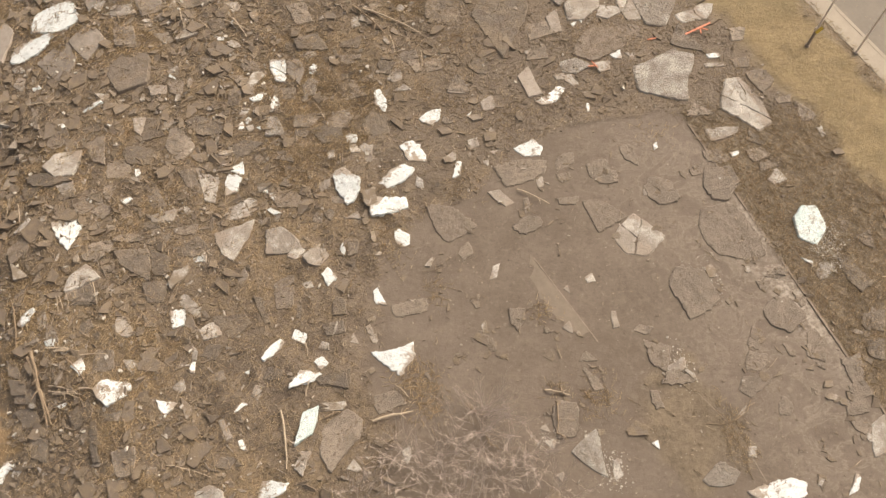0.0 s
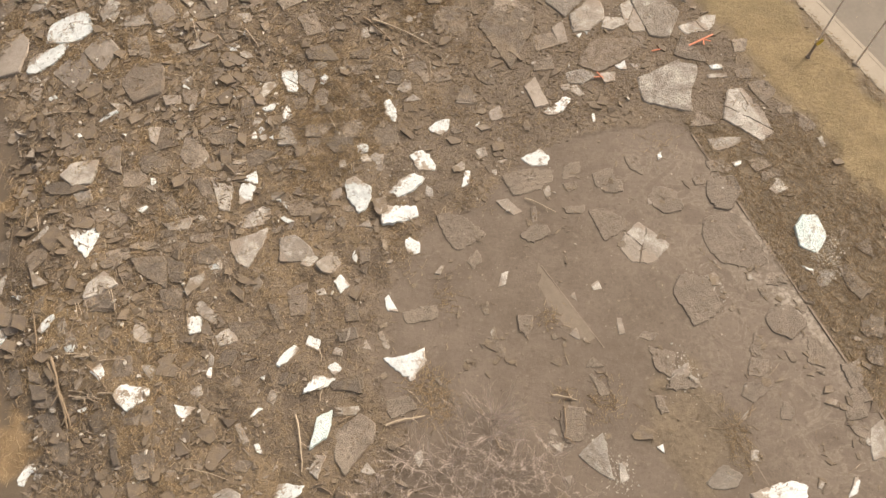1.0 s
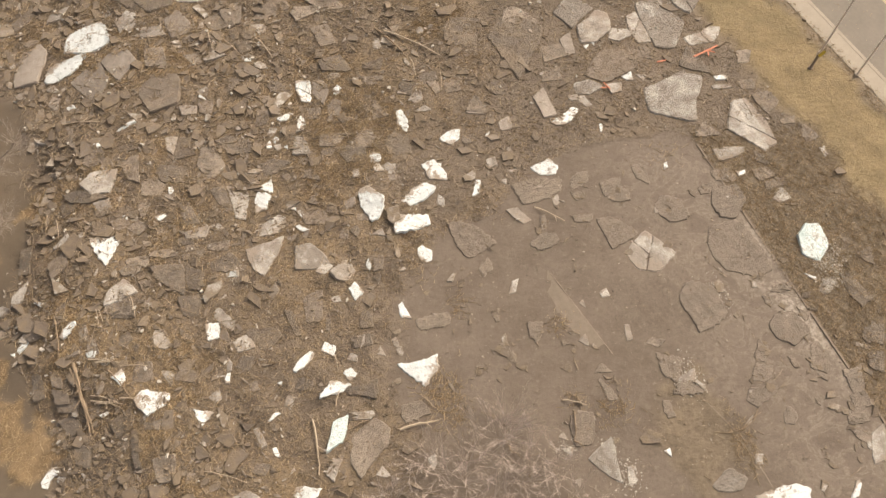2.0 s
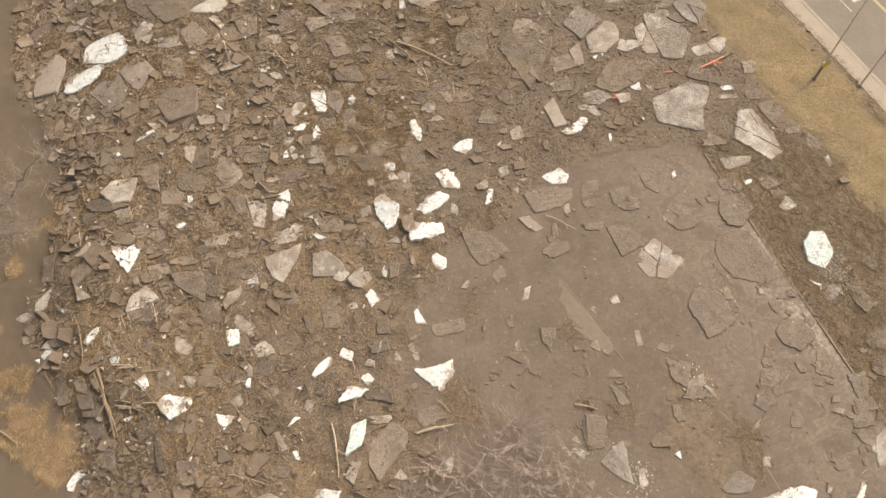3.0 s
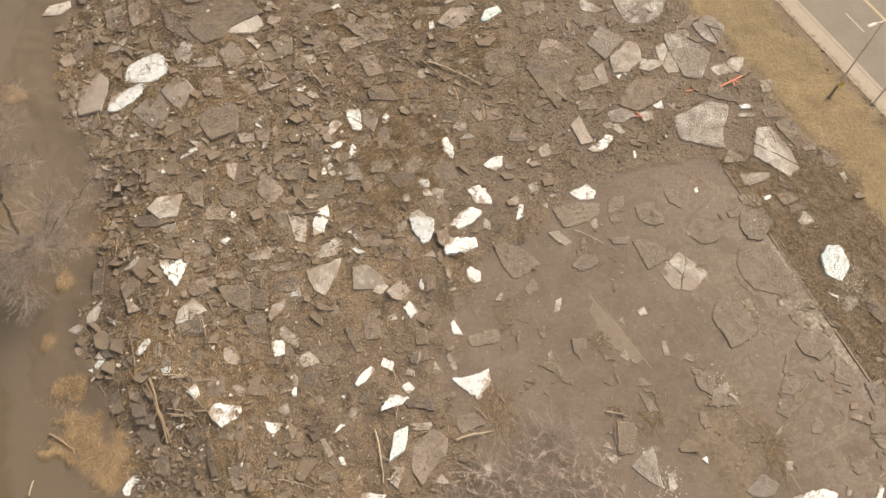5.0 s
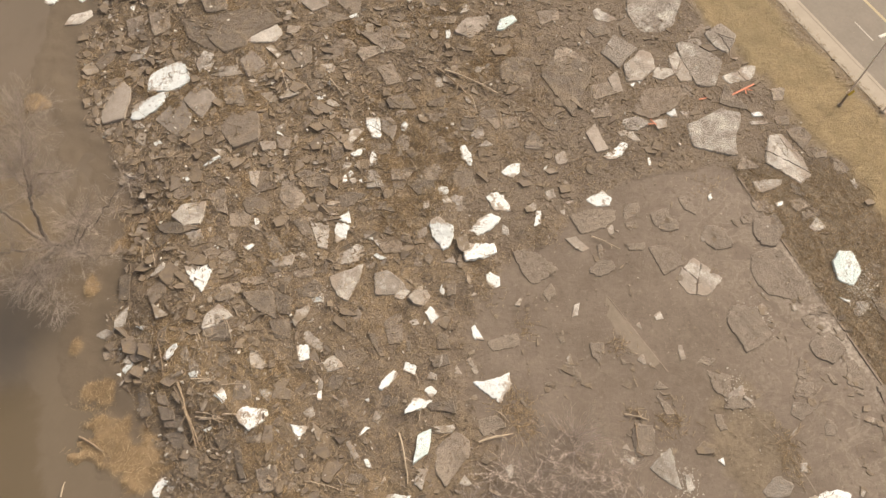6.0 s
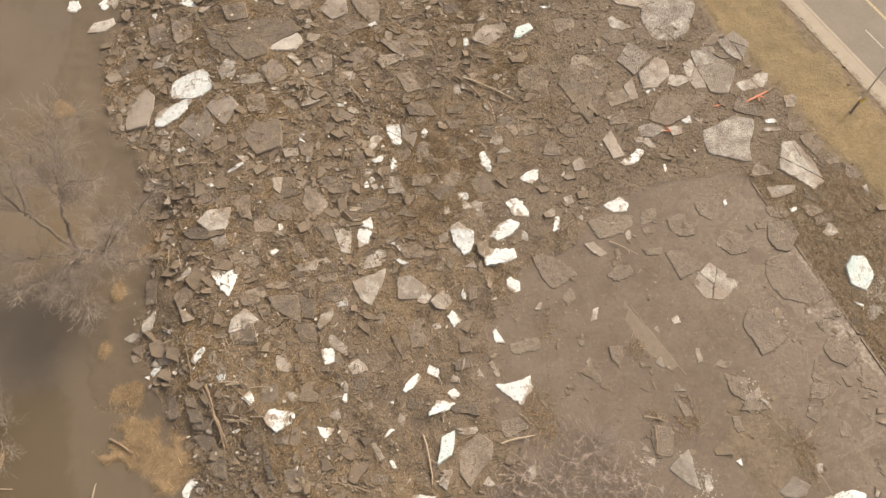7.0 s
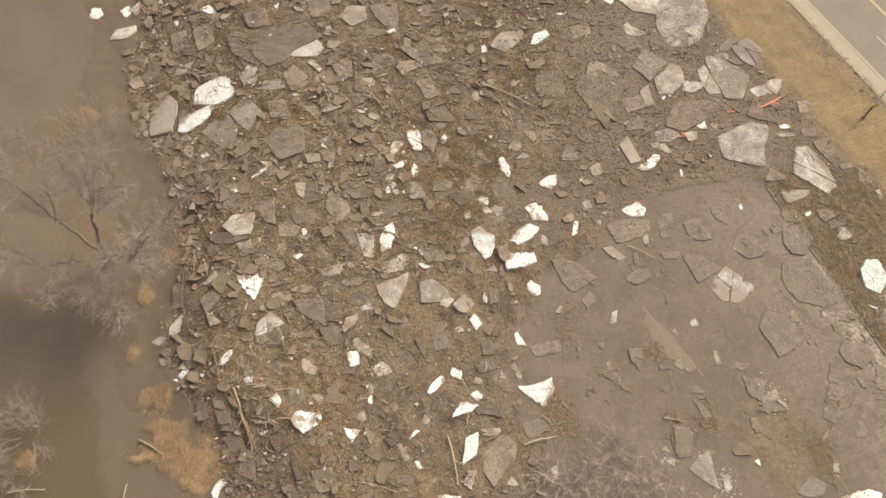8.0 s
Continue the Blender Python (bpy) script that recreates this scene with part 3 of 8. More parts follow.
def plate(rim, thick, rnd, worn, sink):
    """A slab with a ragged side, a chipped upper edge and an uneven top."""
    bm = bmesh.new()
    n = len(rim)
    mid = sum(rim, Vector((0, 0))) / n
    size = math.sqrt(sum((p - mid).length_squared for p in rim) / n)
    lift = [rnd.gauss(0, 1) for _ in range(n)]
    slope = (rnd.uniform(-0.12, 0.12), rnd.uniform(-0.12, 0.12))

    def ring(scale, z, wave, shift=0.0):
        out = []
        for k, p in enumerate(rim):
            d = p - mid
            q = mid + d * scale + (d.normalized() * shift * lift[k] if d.length else d)
            h = z + wave * noise.noise(Vector((q.x * 1.3, q.y * 1.3, rnd_seed)))
            out.append(bm.verts.new((q.x, q.y, h + thick * (slope[0] * q.x + slope[1] * q.y) / max(size, 0.3) * (1 if z > 0 else 0))))
        return out

    rnd_seed = rnd.uniform(0, 50)
    top = thick - sink
    edge = min(0.10, 0.22 * thick)
    inset = 1 - min(0.10, edge / size)
    rings = [ring(1.03, -sink - 0.40, 0), ring(1.0 + 0.02 * worn, top * 0.35, 0, 0.04 * thick), ring(1.0, top - edge, 0.05 * thick, 0.05 * thick),
             ring(inset, top, 0.10 * thick), ring(inset * 0.66, top + 0.03 * thick, 0.30 * thick * worn), ring(inset * 0.33, top + 0.03 * thick, 0.30 * thick * worn)]
    for r, q in zip(rings, rings[1:]):
        for k in range(n):
            bm.faces.new((r[k], r[(k + 1) % n], q[(k + 1) % n], q[k]))
    tip = bm.verts.new((mid.x, mid.y, top + 0.03 * thick))
    last = rings[-1]
    for k in range(n):
        bm.faces.new((last[k], last[(k + 1) % n], tip))
    bm.faces.new(rings[0][::-1])
    for f in bm.faces:
        f.smooth = False
    return bm


def halves(bm, at, way):
    """Both sides of a plate cut upright through at, drawn a hand's width apart."""
    out = []
    spread = math.sqrt(sum(v.co.x ** 2 + v.co.y ** 2 for v in bm.verts) / len(bm.verts))
    for sign in (1, -1):
        b = bm.copy()
        cut = bmesh.ops.bisect_plane(b, geom=b.verts[:] + b.edges[:] + b.faces[:], plane_co=at, plane_no=way, clear_outer=sign > 0, clear_inner=sign < 0)
        for v in cut["geom_cut"]:
            if isinstance(v, bmesh.types.BMVert):
                v.co += way * 0.16 * spread * noise.noise(Vector((v.co.x * 2.1, v.co.y * 2.1, spread)))
        edges = [e for e in cut["geom_cut"] if isinstance(e, bmesh.types.BMEdge)]
        if edges:
            bmesh.ops.holes_fill(b, edges=edges, sides=0)
        bmesh.ops.translate(b, verts=b.verts[:], vec=-sign * 0.055 * way)
        if len(b.faces) > 6:
            out.append(b)
        else:
            b.free()
    bm.free()
    return out


def floe(kind, x, y, half, turn, corners, phase, taper, thick, bunch=(0, 0), swell=(0, 0), cracks=0, tilt=(0, 0)):
    global floe_count
    floe_count += 1
    rnd = random.Random(floe_count * 7 + 3)
    thick *= {"white": 0.6, "green": 0.7, "pale": 0.62, "grey": 0.62, "tan": 0.8, "mud": 0.8, "dark": 0.8}[kind]
    tilt = (min(tilt[0], 2.2 / max(half)) if tilt[0] < 5 else tilt[0], tilt[1])
    on_lot = kind in ("mud", "dark") and zones(np.array([x]), np.array([y]))[0][0] > 0.5
    label, category = FLOE_WORDS[kind]
    rough = {"white": 0.056, "green": 0.02, "pale": 0.025, "grey": 0.03, "tan": 0.022, "mud": 0.034, "dark": 0.042}[kind] + (0.018 if on_lot else 0)
    rim = outline(half, corners, phase, taper, rnd, rough, bunch, swell, 0.12 if on_lot else {"pale": 0.08, "white": 0.06}.get(kind, 0.045), 0.22)
    size = math.sqrt(half[0] * half[1])
    sink = thick * (rnd.uniform(0.40, 0.6) if kind in ("mud", "dark", "tan", "grey", "pale") else rnd.uniform(0.20, 0.34))
    spots = np.array([(0.0, 0.0)] + [(0.65 * size * math.cos(a), 0.65 * size * math.sin(a)) for a in (0.3, 1.35, 2.4, 3.45, 4.5, 5.55)])
    heights = ground_z(x + spots[:, 0], y + spots[:, 1])
    # it rests on the lie of the ground below it
    rise = np.linalg.lstsq(np.column_stack([np.ones(7), spots]), heights, rcond=None)[0]
    dip = Vector((float(rise[1]), float(rise[2]), 0))
    dip *= min(1.0, 0.22 / max(dip.length, 1e-6))
    proud = float(np.max(heights - rise[0] - spots @ np.array(dip[:2])))
    base = max(float(rise[0]) + (0.75 if size > 0.5 or kind in ("mud", "dark", "white") else 0.4) * proud - 0.02, WATER - 0.05)
    FLOE_SPOTS.append((x, y, max(half) * 0.95))
    m = pose(x, y, base) @ Vector((0, 0, 1)).rotation_difference(Vector((-dip.x, -dip.y, 1))).to_matrix().to_4x4() @ Matrix.Rotation(radians(tilt[0]), 4, Vector((math.cos(radians(tilt[1])), math.sin(radians(tilt[1])), 0))) @ pose(0, 0, 0.4 * size * math.tan(radians(tilt[0])), 0, 0, turn)
    FLOE_TOPS.append((kind, m, half, thick - sink))
    bm = plate(rim, thick, rnd, 1.0 if kind in ("white", "grey", "dark") else 0.6, sink)
    if size < 0.8:
        label, category = label.replace("floe", "chunk").replace("slab", "chunk"), "ice chunk"
    name = category.replace(" ", "_")
    if not cracks:
        ob = part(name, bm, ICE["lot" if on_lot else kind], None)
        ob.matrix_basis = m
        tagged(ob, label, category, "stranded river ice")
        return
    root = tagged(new(name), "cracked " + label, category, "stranded river ice")
    root.matrix_basis = m
    pieces = [bm]
    a = rnd.uniform(0, math.pi)
    for c in range(cracks):
        pieces.sort(key=lambda b: -len(b.verts))
        a += radians(70) + rnd.uniform(-0.3, 0.3)
        big = pieces.pop(0)
        mid = sum((v.co for v in big.verts), Vector()) / len(big.verts)
        pieces += halves(big, mid + Vector((rnd.uniform(-0.25, 0.25) * half[0], rnd.uniform(-0.25, 0.25) * half[1], 0)), Vector((math.cos(a), math.sin(a), 0)))
    for b in pieces:
        part("broken_piece", b, ICE["lot" if on_lot else kind], root)


# ---- stranded ice: kind, place, half sizes, turn, corners, phase, taper, thickness ----
floe("white", -32.72, 48.76, (2.17, 1.52), -102, 6, 27, (0.29, 0.17), 0.32, bunch=(-0.54, 0.26), swell=(-0.53, -0.03), cracks=1, tilt=(0, 47))
floe("white", -34.95, 46.28, (3.14, 0.67), -142, 6, 43, (-0.17, 0.11), 0.29, bunch=(0.41, -0.38), swell=(0.06, 0.43), tilt=(1, 235))
floe("tan", -32.18, 44.18, (2.65, 1.99), 112, 4, 160, (0.00, 0.16), 0.27, bunch=(0.18, -0.00), swell=(0.06, -0.00), tilt=(0, 15))
floe("tan", -29.99, 45.95, (2.35, 1.63), 113, 4, 161, (-0.02, 0.05), 0.26, bunch=(0.05, 0.03), swell=(0.00, 0.01), tilt=(2, 152))
floe("mud", -26.77, 46.10, (1.53, 1.17), 121, 4, 114, (-0.01, -0.03), 0.19, bunch=(-0.03, 0.01), swell=(0.00, -0.00), tilt=(2, 174))
floe("mud", -25.73, 42.34, (2.66, 1.92), 117, 5, 138, (-0.01, -0.06), 0.23, bunch=(-0.07, 0.03), swell=(0.02, -0.12), tilt=(3, 206))
floe("grey", -27.71, 49.13, (1.49, 0.85), 164, 5, 109, (0.01, 0.05), 0.25, bunch=(0.06, -0.04), swell=(-0.30, -0.21), tilt=(2, 201))
floe("white", -30.05, 37.01, (0.66, 0.50), 131, 4, 112, (0.04, -0.02), 0.21, bunch=(-0.02, -0.04), swell=(-0.00, 0.00), tilt=(3, 196))
floe("mud", -29.72, 35.77, (0.98, 0.54), 118, 4, 130, (-0.02, 0.03), 0.17, bunch=(0.03, 0.02), swell=(0.00, 0.00), tilt=(3, 340))
floe("white", -26.39, 36.76, (0.44, 0.29), 178, 3, 118, (0.00, 0.00), 0.19, tilt=(2, 348))
floe("grey", -23.97, 36.80, (1.19, 0.58), 89, 4, 138, (0.19, 0.05), 0.22, bunch=(0.08, -0.31), swell=(-0.21, -0.07), tilt=(1, 125))
floe("dark", -22.89, 36.46, (1.49, 1.11), 81, 4, 150, (-0.17, -0.03), 0.20, bunch=(-0.04, 0.20), swell=(-0.07, -0.02), tilt=(1, 191))
floe("grey", -29.46, 33.10, (1.59, 1.25), 138, 5, 119, (0.16, -0.16), 0.28, bunch=(-0.07, -0.08), swell=(-0.05, -0.24), tilt=(3, 155))
floe("white", -33.68, 41.49, (0.50, 0.39), 165, 4, 95, (0.00, 0.00), 0.20, tilt=(2, 176))
floe("white", -21.98, 41.52, (0.58, 0.20), 138, 4, 137, (-0.01, -0.04), 0.19, bunch=(-0.04, 0.01), swell=(0.00, -0.00), tilt=(3, 344))
floe("white", -13.33, 42.12, (1.61, 0.74), 105, 4, 131, (0.13, 0.08), 0.26, bunch=(0.10, -0.15), swell=(-0.03, -0.05), cracks=1, tilt=(0, 245))
floe("tan", -11.99, 42.26, (1.29, 0.86), 106, 5, 106, (-0.02, -0.09), 0.21, bunch=(-0.06, 0.02), swell=(-0.13, 0.05), tilt=(1, 238))
floe("white", -14.78, 39.27, (0.80, 0.39), -135, 4, 25, (0.20, 0.02), 0.21, bunch=(0.03, -0.26), swell=(-0.14, -0.02), tilt=(3, 241))
floe("white", -13.33, 38.63, (0.76, 0.40), 107, 5, 118, (0.03, -0.02), 0.21, bunch=(-0.06, -0.02), swell=(0.27, 0.13), tilt=(2, 275))
floe("grey", -15.76, 37.86, (0.63, 0.38), 54, 4, -124, (0.03, -0.18), 0.19, bunch=(-0.22, -0.04), swell=(0.10, 0.03), tilt=(1, 110))
floe("white", -15.36, 37.15, (0.35, 0.32), -142, 4, 48, (-0.08, 0.02), 0.19, bunch=(0.02, 0.08), swell=(-0.01, 0.01), tilt=(3, 271))
floe("white", -15.88, 36.57, (0.45, 0.30), 86, 4, 168, (0.09, -0.12), 0.19, bunch=(-0.13, -0.10), swell=(0.02, 0.05), tilt=(1, 207))
floe("white", -14.37, 36.31, (0.26, 0.19), 139, 3, 164, (-0.00, 0.00), 0.18, tilt=(1, 132))
floe("pale", -13.23, 36.48, (1.45, 0.82), 105, 4, 128, (-0.14, -0.15), 0.29, bunch=(-0.19, 0.19), swell=(-0.00, -0.12), tilt=(3, 230))
floe("dark", -18.70, 36.65, (1.88, 0.87), 161, 5, 88, (-0.03, -0.02), 0.20, bunch=(-0.03, 0.03), swell=(0.09, -0.10), tilt=(2, 192))
floe("mud", -19.54, 43.04, (1.13, 0.68), 74, 3, -180, (-0.00, -0.00), 0.17, tilt=(0, 318))
floe("mud", -15.76, 42.60, (1.33, 0.65), 146, 4, 87, (-0.03, -0.06), 0.18, bunch=(-0.06, 0.03), swell=(0.00, -0.01), tilt=(1, 318))
floe("mud", -16.81, 41.42, (0.82, 0.63), 178, 3, 107, (0.00, 0.00), 0.17, tilt=(3, 184))
floe("mud", -15.35, 34.47, (1.10, 1.08), 141, 5, 89, (0.04, -0.04), 0.18, bunch=(-0.04, -0.03), swell=(0.15, -0.33), tilt=(1, 5))
floe("mud", -12.39, 33.74, (1.29, 0.51), 152, 5, 72, (-0.27, -0.01), 0.17, bunch=(0.01, 0.26), swell=(-0.02, 0.04), tilt=(1, 236))
floe("grey", -18.58, 46.20, (0.42, 0.25), -171, 4, 74, (0.11, -0.11), 0.18, bunch=(-0.12, -0.13), swell=(-0.01, 0.06), tilt=(1, 301))
floe("mud", -20.58, 35.09, (1.94, 1.11), 108, 5, 171, (-0.09, -0.07), 0.20, bunch=(-0.07, 0.09), swell=(-0.02, -0.02), tilt=(2, 87))
floe("dark", -23.48, 33.99, (1.50, 1.04), 153, 5, 83, (-0.05, -0.04), 0.20, bunch=(-0.08, 0.07), swell=(0.01, -0.26), tilt=(3, 43))
floe("grey", -7.24, 47.45, (0.84, 0.49), 100, 4, 138, (-0.05, -0.07), 0.21, bunch=(-0.08, 0.06), swell=(0.01, -0.02), tilt=(0, 216))
floe("dark", -10.95, 44.86, (1.72, 1.07), -179, 4, 61, (0.10, -0.16), 0.20, bunch=(-0.20, -0.12), swell=(0.04, 0.08), tilt=(1, 122))
floe("dark", -7.50, 44.87, (1.39, 0.64), -164, 4, 34, (0.19, -0.14), 0.18, bunch=(-0.21, -0.28), swell=(-0.08, 0.16), tilt=(1, 271))
floe("grey", -10.83, 43.64, (0.73, 0.39), -170, 4, 58, (-0.01, -0.03), 0.20, bunch=(-0.03, 0.01), swell=(-0.00, -0.00), tilt=(1, 98))
floe("white", -10.45, 42.30, (0.42, 0.33), 87, 4, 177, (-0.10, -0.08), 0.19, bunch=(-0.08, 0.11), swell=(-0.01, -0.04), tilt=(3, 332))
floe("dark", -4.50, 42.23, (0.93, 0.87), 80, 4, -136, (0.10, -0.06), 0.18, bunch=(-0.06, -0.11), swell=(-0.02, 0.03), tilt=(1, 331))
floe("grey", -3.72, 41.26, (0.80, 0.63), 123, 5, 151, (0.13, -0.13), 0.21, bunch=(-0.05, -0.06), swell=(-0.08, -0.26), tilt=(1, 105))
floe("mud", -0.57, 42.40, (0.97, 0.87), -150, 4, 32, (0.03, -0.09), 0.18, bunch=(-0.09, -0.04), swell=(0.02, 0.01), tilt=(2, 219))
floe("tan", 1.35, 40.15, (1.28, 1.01), 115, 3, 96, (0.00, 0.00), 0.22, tilt=(0, 80))
floe("white", -4.86, 39.05, (1.27, 0.49), 108, 5, 107, (-0.13, -0.12), 0.23, bunch=(-0.14, 0.10), swell=(0.08, 0.01), tilt=(2, 348))
floe("grey", -3.07, 40.05, (0.94, 0.38), -170, 3, 138, (-0.00, 0.00), 0.20, tilt=(0, 320))
floe("white", -0.70, 37.23, (0.98, 0.74), 164, 5, 104, (-0.04, 0.04), 0.24, bunch=(0.00, -0.02), swell=(0.11, -0.35), tilt=(0, 241))
floe("mud", 0.52, 36.79, (0.64, 0.45), -176, 4, 87, (0.17, -0.17), 0.16, bunch=(-0.32, -0.28), swell=(0.06, 0.23), tilt=(3, 131))
floe("white", -2.13, 33.90, (1.28, 0.87), 147, 5, 90, (-0.10, 0.02), 0.26, bunch=(0.08, 0.13), swell=(-0.06, 0.23), tilt=(1, 325))
floe("white", -7.00, 35.27, (0.82, 0.41), 133, 5, 108, (-0.22, -0.04), 0.21, bunch=(-0.11, 0.12), swell=(0.25, -0.18), tilt=(3, 327))
floe("dark", -5.20, 36.58, (1.79, 1.17), 87, 5, 160, (-0.09, -0.15), 0.21, bunch=(-0.12, 0.12), swell=(-0.09, -0.04), tilt=(0, 51))
floe("mud", -10.73, 36.92, (1.38, 0.83), -156, 4, 17, (0.15, 0.05), 0.18, bunch=(0.06, -0.18), swell=(-0.05, -0.03), tilt=(2, 173))
floe("mud", -8.80, 36.49, (0.68, 0.48), 147, 4, 91, (0.08, 0.02), 0.16, bunch=(0.02, -0.09), swell=(-0.02, -0.01), tilt=(0, 109))
floe("dark", 3.37, 42.25, (1.12, 1.08), 90, 4, 156, (0.19, 0.02), 0.19, bunch=(0.03, -0.27), swell=(-0.16, -0.02), tilt=(2, 57))
floe("tan", 7.25, 40.44, (1.92, 0.90), 104, 4, 146, (0.09, -0.05), 0.23, bunch=(-0.05, -0.09), swell=(-0.01, 0.02), tilt=(1, 156))
floe("tan", 3.81, 38.40, (0.84, 0.69), 59, 4, -174, (0.09, -0.09), 0.20, bunch=(-0.10, -0.10), swell=(0.01, 0.04), tilt=(1, 285))
floe("pale", 10.99, 42.12, (1.22, 0.94), -168, 5, 25, (0.08, 0.01), 0.29, bunch=(0.04, -0.08), swell=(0.04, -0.16), tilt=(3, 325))
floe("grey", 9.77, 41.06, (0.56, 0.43), -169, 4, 43, (0.17, 0.04), 0.19, bunch=(0.05, -0.20), swell=(-0.08, -0.03), tilt=(1, 154))
floe("grey", 10.65, 40.68, (0.85, 0.43), 130, 5, 75, (0.16, 0.02), 0.20, bunch=(-0.01, -0.11), swell=(0.12, 0.08), tilt=(1, 192))
floe("white", 8.49, 38.70, (0.99, 0.66), -130, 6, 24, (0.17, -0.14), 0.23, bunch=(0.28, 0.47), swell=(0.01, -0.70), tilt=(3, 214))
floe("tan", 9.83, 46.91, (1.64, 0.68), 95, 4, 148, (0.16, 0.05), 0.21, bunch=(0.06, -0.18), swell=(-0.06, -0.04), tilt=(3, 32))
floe("white", 11.41, 46.76, (0.36, 0.28), -150, 3, 67, (0.00, -0.00), 0.19, tilt=(1, 205))
floe("white", 12.07, 47.19, (0.39, 0.24), 102, 3, -177, (-0.00, -0.00), 0.19, tilt=(1, 65))
floe("white", 6.60, 34.41, (1.03, 0.47), 177, 6, 76, (-0.28, -0.65), 0.22, bunch=(0.15, -0.45), swell=(0.55, -0.22), tilt=(3, 18))
floe("grey", 4.14, 33.78, (0.54, 0.25), -159, 3, 79, (0.00, -0.00), 0.18, tilt=(2, 24))
floe("white", 1.26, 32.24, (1.04, 0.34), 77, 4, -125, (-0.06, 0.13), 0.21, bunch=(0.15, 0.07), swell=(0.03, 0.04), tilt=(0, 116))
floe("pale", 18.03, 40.08, (3.80, 1.92), -169, 6, 32, (0.06, 0.03), 0.38, bunch=(-0.37, 0.60), swell=(0.05, 0.70), tilt=(0, 119))
floe("grey", 23.92, 38.63, (4.07, 1.20), 110, 6, 88, (-0.02, -0.25), 0.35, bunch=(0.10, 0.64), swell=(0.38, -0.04), cracks=1, tilt=(2, 117))
floe("grey", 22.11, 35.33, (1.93, 0.63), -171, 4, 46, (-0.11, 0.18), 0.25, bunch=(0.25, 0.16), swell=(0.09, 0.12), tilt=(0, 316))
floe("mud", 26.10, 40.50, (1.52, 0.95), 66, 5, 147, (0.06, 0.01), 0.19, bunch=(0.05, -0.13), swell=(-0.34, -0.17), tilt=(3, 309))
floe("mud", 20.34, 37.47, (1.70, 0.64), -138, 4, 43, (0.04, -0.32), 0.18, bunch=(-0.41, -0.49), swell=(-0.23, 0.41), tilt=(3, 202))
floe("mud", 20.84, 44.87, (2.63, 0.80), 99, 5, 170, (-0.25, 0.15), 0.20, bunch=(-0.00, 0.11), swell=(-0.70, 0.17), tilt=(2, 203))
floe("white", 22.74, 43.04, (0.71, 0.30), -176, 4, 50, (0.02, 0.03), 0.20, bunch=(0.03, -0.02), swell=(0.00, -0.00), tilt=(2, 214))
floe("grey", 22.68, 42.07, (1.17, 0.26), -178, 4, 50, (0.00, 0.00), 0.20, tilt=(3, 11))
floe("white", 14.70, 43.27, (0.80, 0.37), 83, 5, 168, (-0.03, -0.00), 0.21, bunch=(0.04, 0.17), swell=(-0.51, -0.39), tilt=(0, 275))
floe("mud", 13.73, 44.53, (3.83, 1.38), -156, 5, 60, (0.17, 0.09), 0.23, bunch=(0.09, -0.06), swell=(0.24, 0.07), tilt=(2, 146))
floe("mud", 16.57, 45.85, (0.96, 0.58), 117, 4, 109, (0.00, 0.00), 0.17, tilt=(2, 347))
floe("mud", 27.60, 38.46, (0.90, 0.50), -164, 4, 36, (0.14, 0.02), 0.17, bunch=(0.02, -0.16), swell=(-0.05, -0.01), tilt=(0, 19))
floe("mud", 29.00, 37.02, (1.01, 0.75), 84, 4, 96, (0.15, 0.16), 0.17, bunch=(0.23, -0.21), swell=(0.02, -0.14), tilt=(1, 282))
floe("grey", 29.94, 35.21, (0.70, 0.25), 111, 3, 134, (0.00, 0.00), 0.19, tilt=(3, 95))
floe("mud", 21.24, 33.00, (1.19, 0.68), 157, 5, 59, (0.07, 0.07), 0.18, bunch=(0.08, -0.05), swell=(0.12, 0.01), tilt=(1, 40))
floe("white", 22.73, 33.33, (0.56, 0.27), -156, 4, 37, (-0.01, 0.14), 0.19, bunch=(0.15, 0.01), swell=(0.05, 0.01), tilt=(3, 189))
floe("white", -27.52, 26.88, (1.46, 1.04), 33, 5, -180, (-0.00, 0.28), 0.27, bunch=(-0.03, 0.04), swell=(-0.53, 0.20), tilt=(3, 188))
floe("dark", -31.57, 31.24, (1.03, 0.93), 66, 4, -159, (-0.07, -0.06), 0.18, bunch=(-0.07, 0.07), swell=(-0.00, -0.02), tilt=(3, 193))
floe("grey", -17.48, 30.77, (1.70, 0.79), 82, 5, 144, (0.00, 0.50), 0.25, bunch=(0.13, 0.15), swell=(-0.32, 0.22), tilt=(3, 131))
floe("mud", -19.15, 31.52, (1.54, 0.70), 129, 4, 108, (0.18, -0.07), 0.18, bunch=(-0.09, -0.23), swell=(-0.09, 0.07), tilt=(2, 23))
floe("white", -15.99, 31.11, (1.17, 0.65), 113, 5, 129, (0.11, -0.11), 0.24, bunch=(-0.11, -0.01), swell=(0.33, -0.16), tilt=(2, 241))
floe("white", -15.71, 32.56, (0.85, 0.55), -176, 4, 49, (0.18, -0.18), 0.22, bunch=(-0.35, -0.34), swell=(0.02, 0.27), tilt=(2, 160))
floe("grey", -15.01, 28.95, (1.76, 0.84), -176, 5, 111, (0.15, -0.07), 0.26, bunch=(-0.01, -0.09), swell=(0.00, -0.42), tilt=(0, 352))
floe("grey", -15.15, 26.08, (2.31, 0.94), 49, 5, 170, (-0.04, 0.32), 0.28, bunch=(0.03, 0.05), swell=(-0.47, 0.12), tilt=(2, 333))
floe("white", -12.84, 30.12, (0.88, 0.19), 132, 4, 134, (-0.12, -0.04), 0.20, bunch=(-0.04, 0.13), swell=(-0.03, -0.02), tilt=(0, 288))
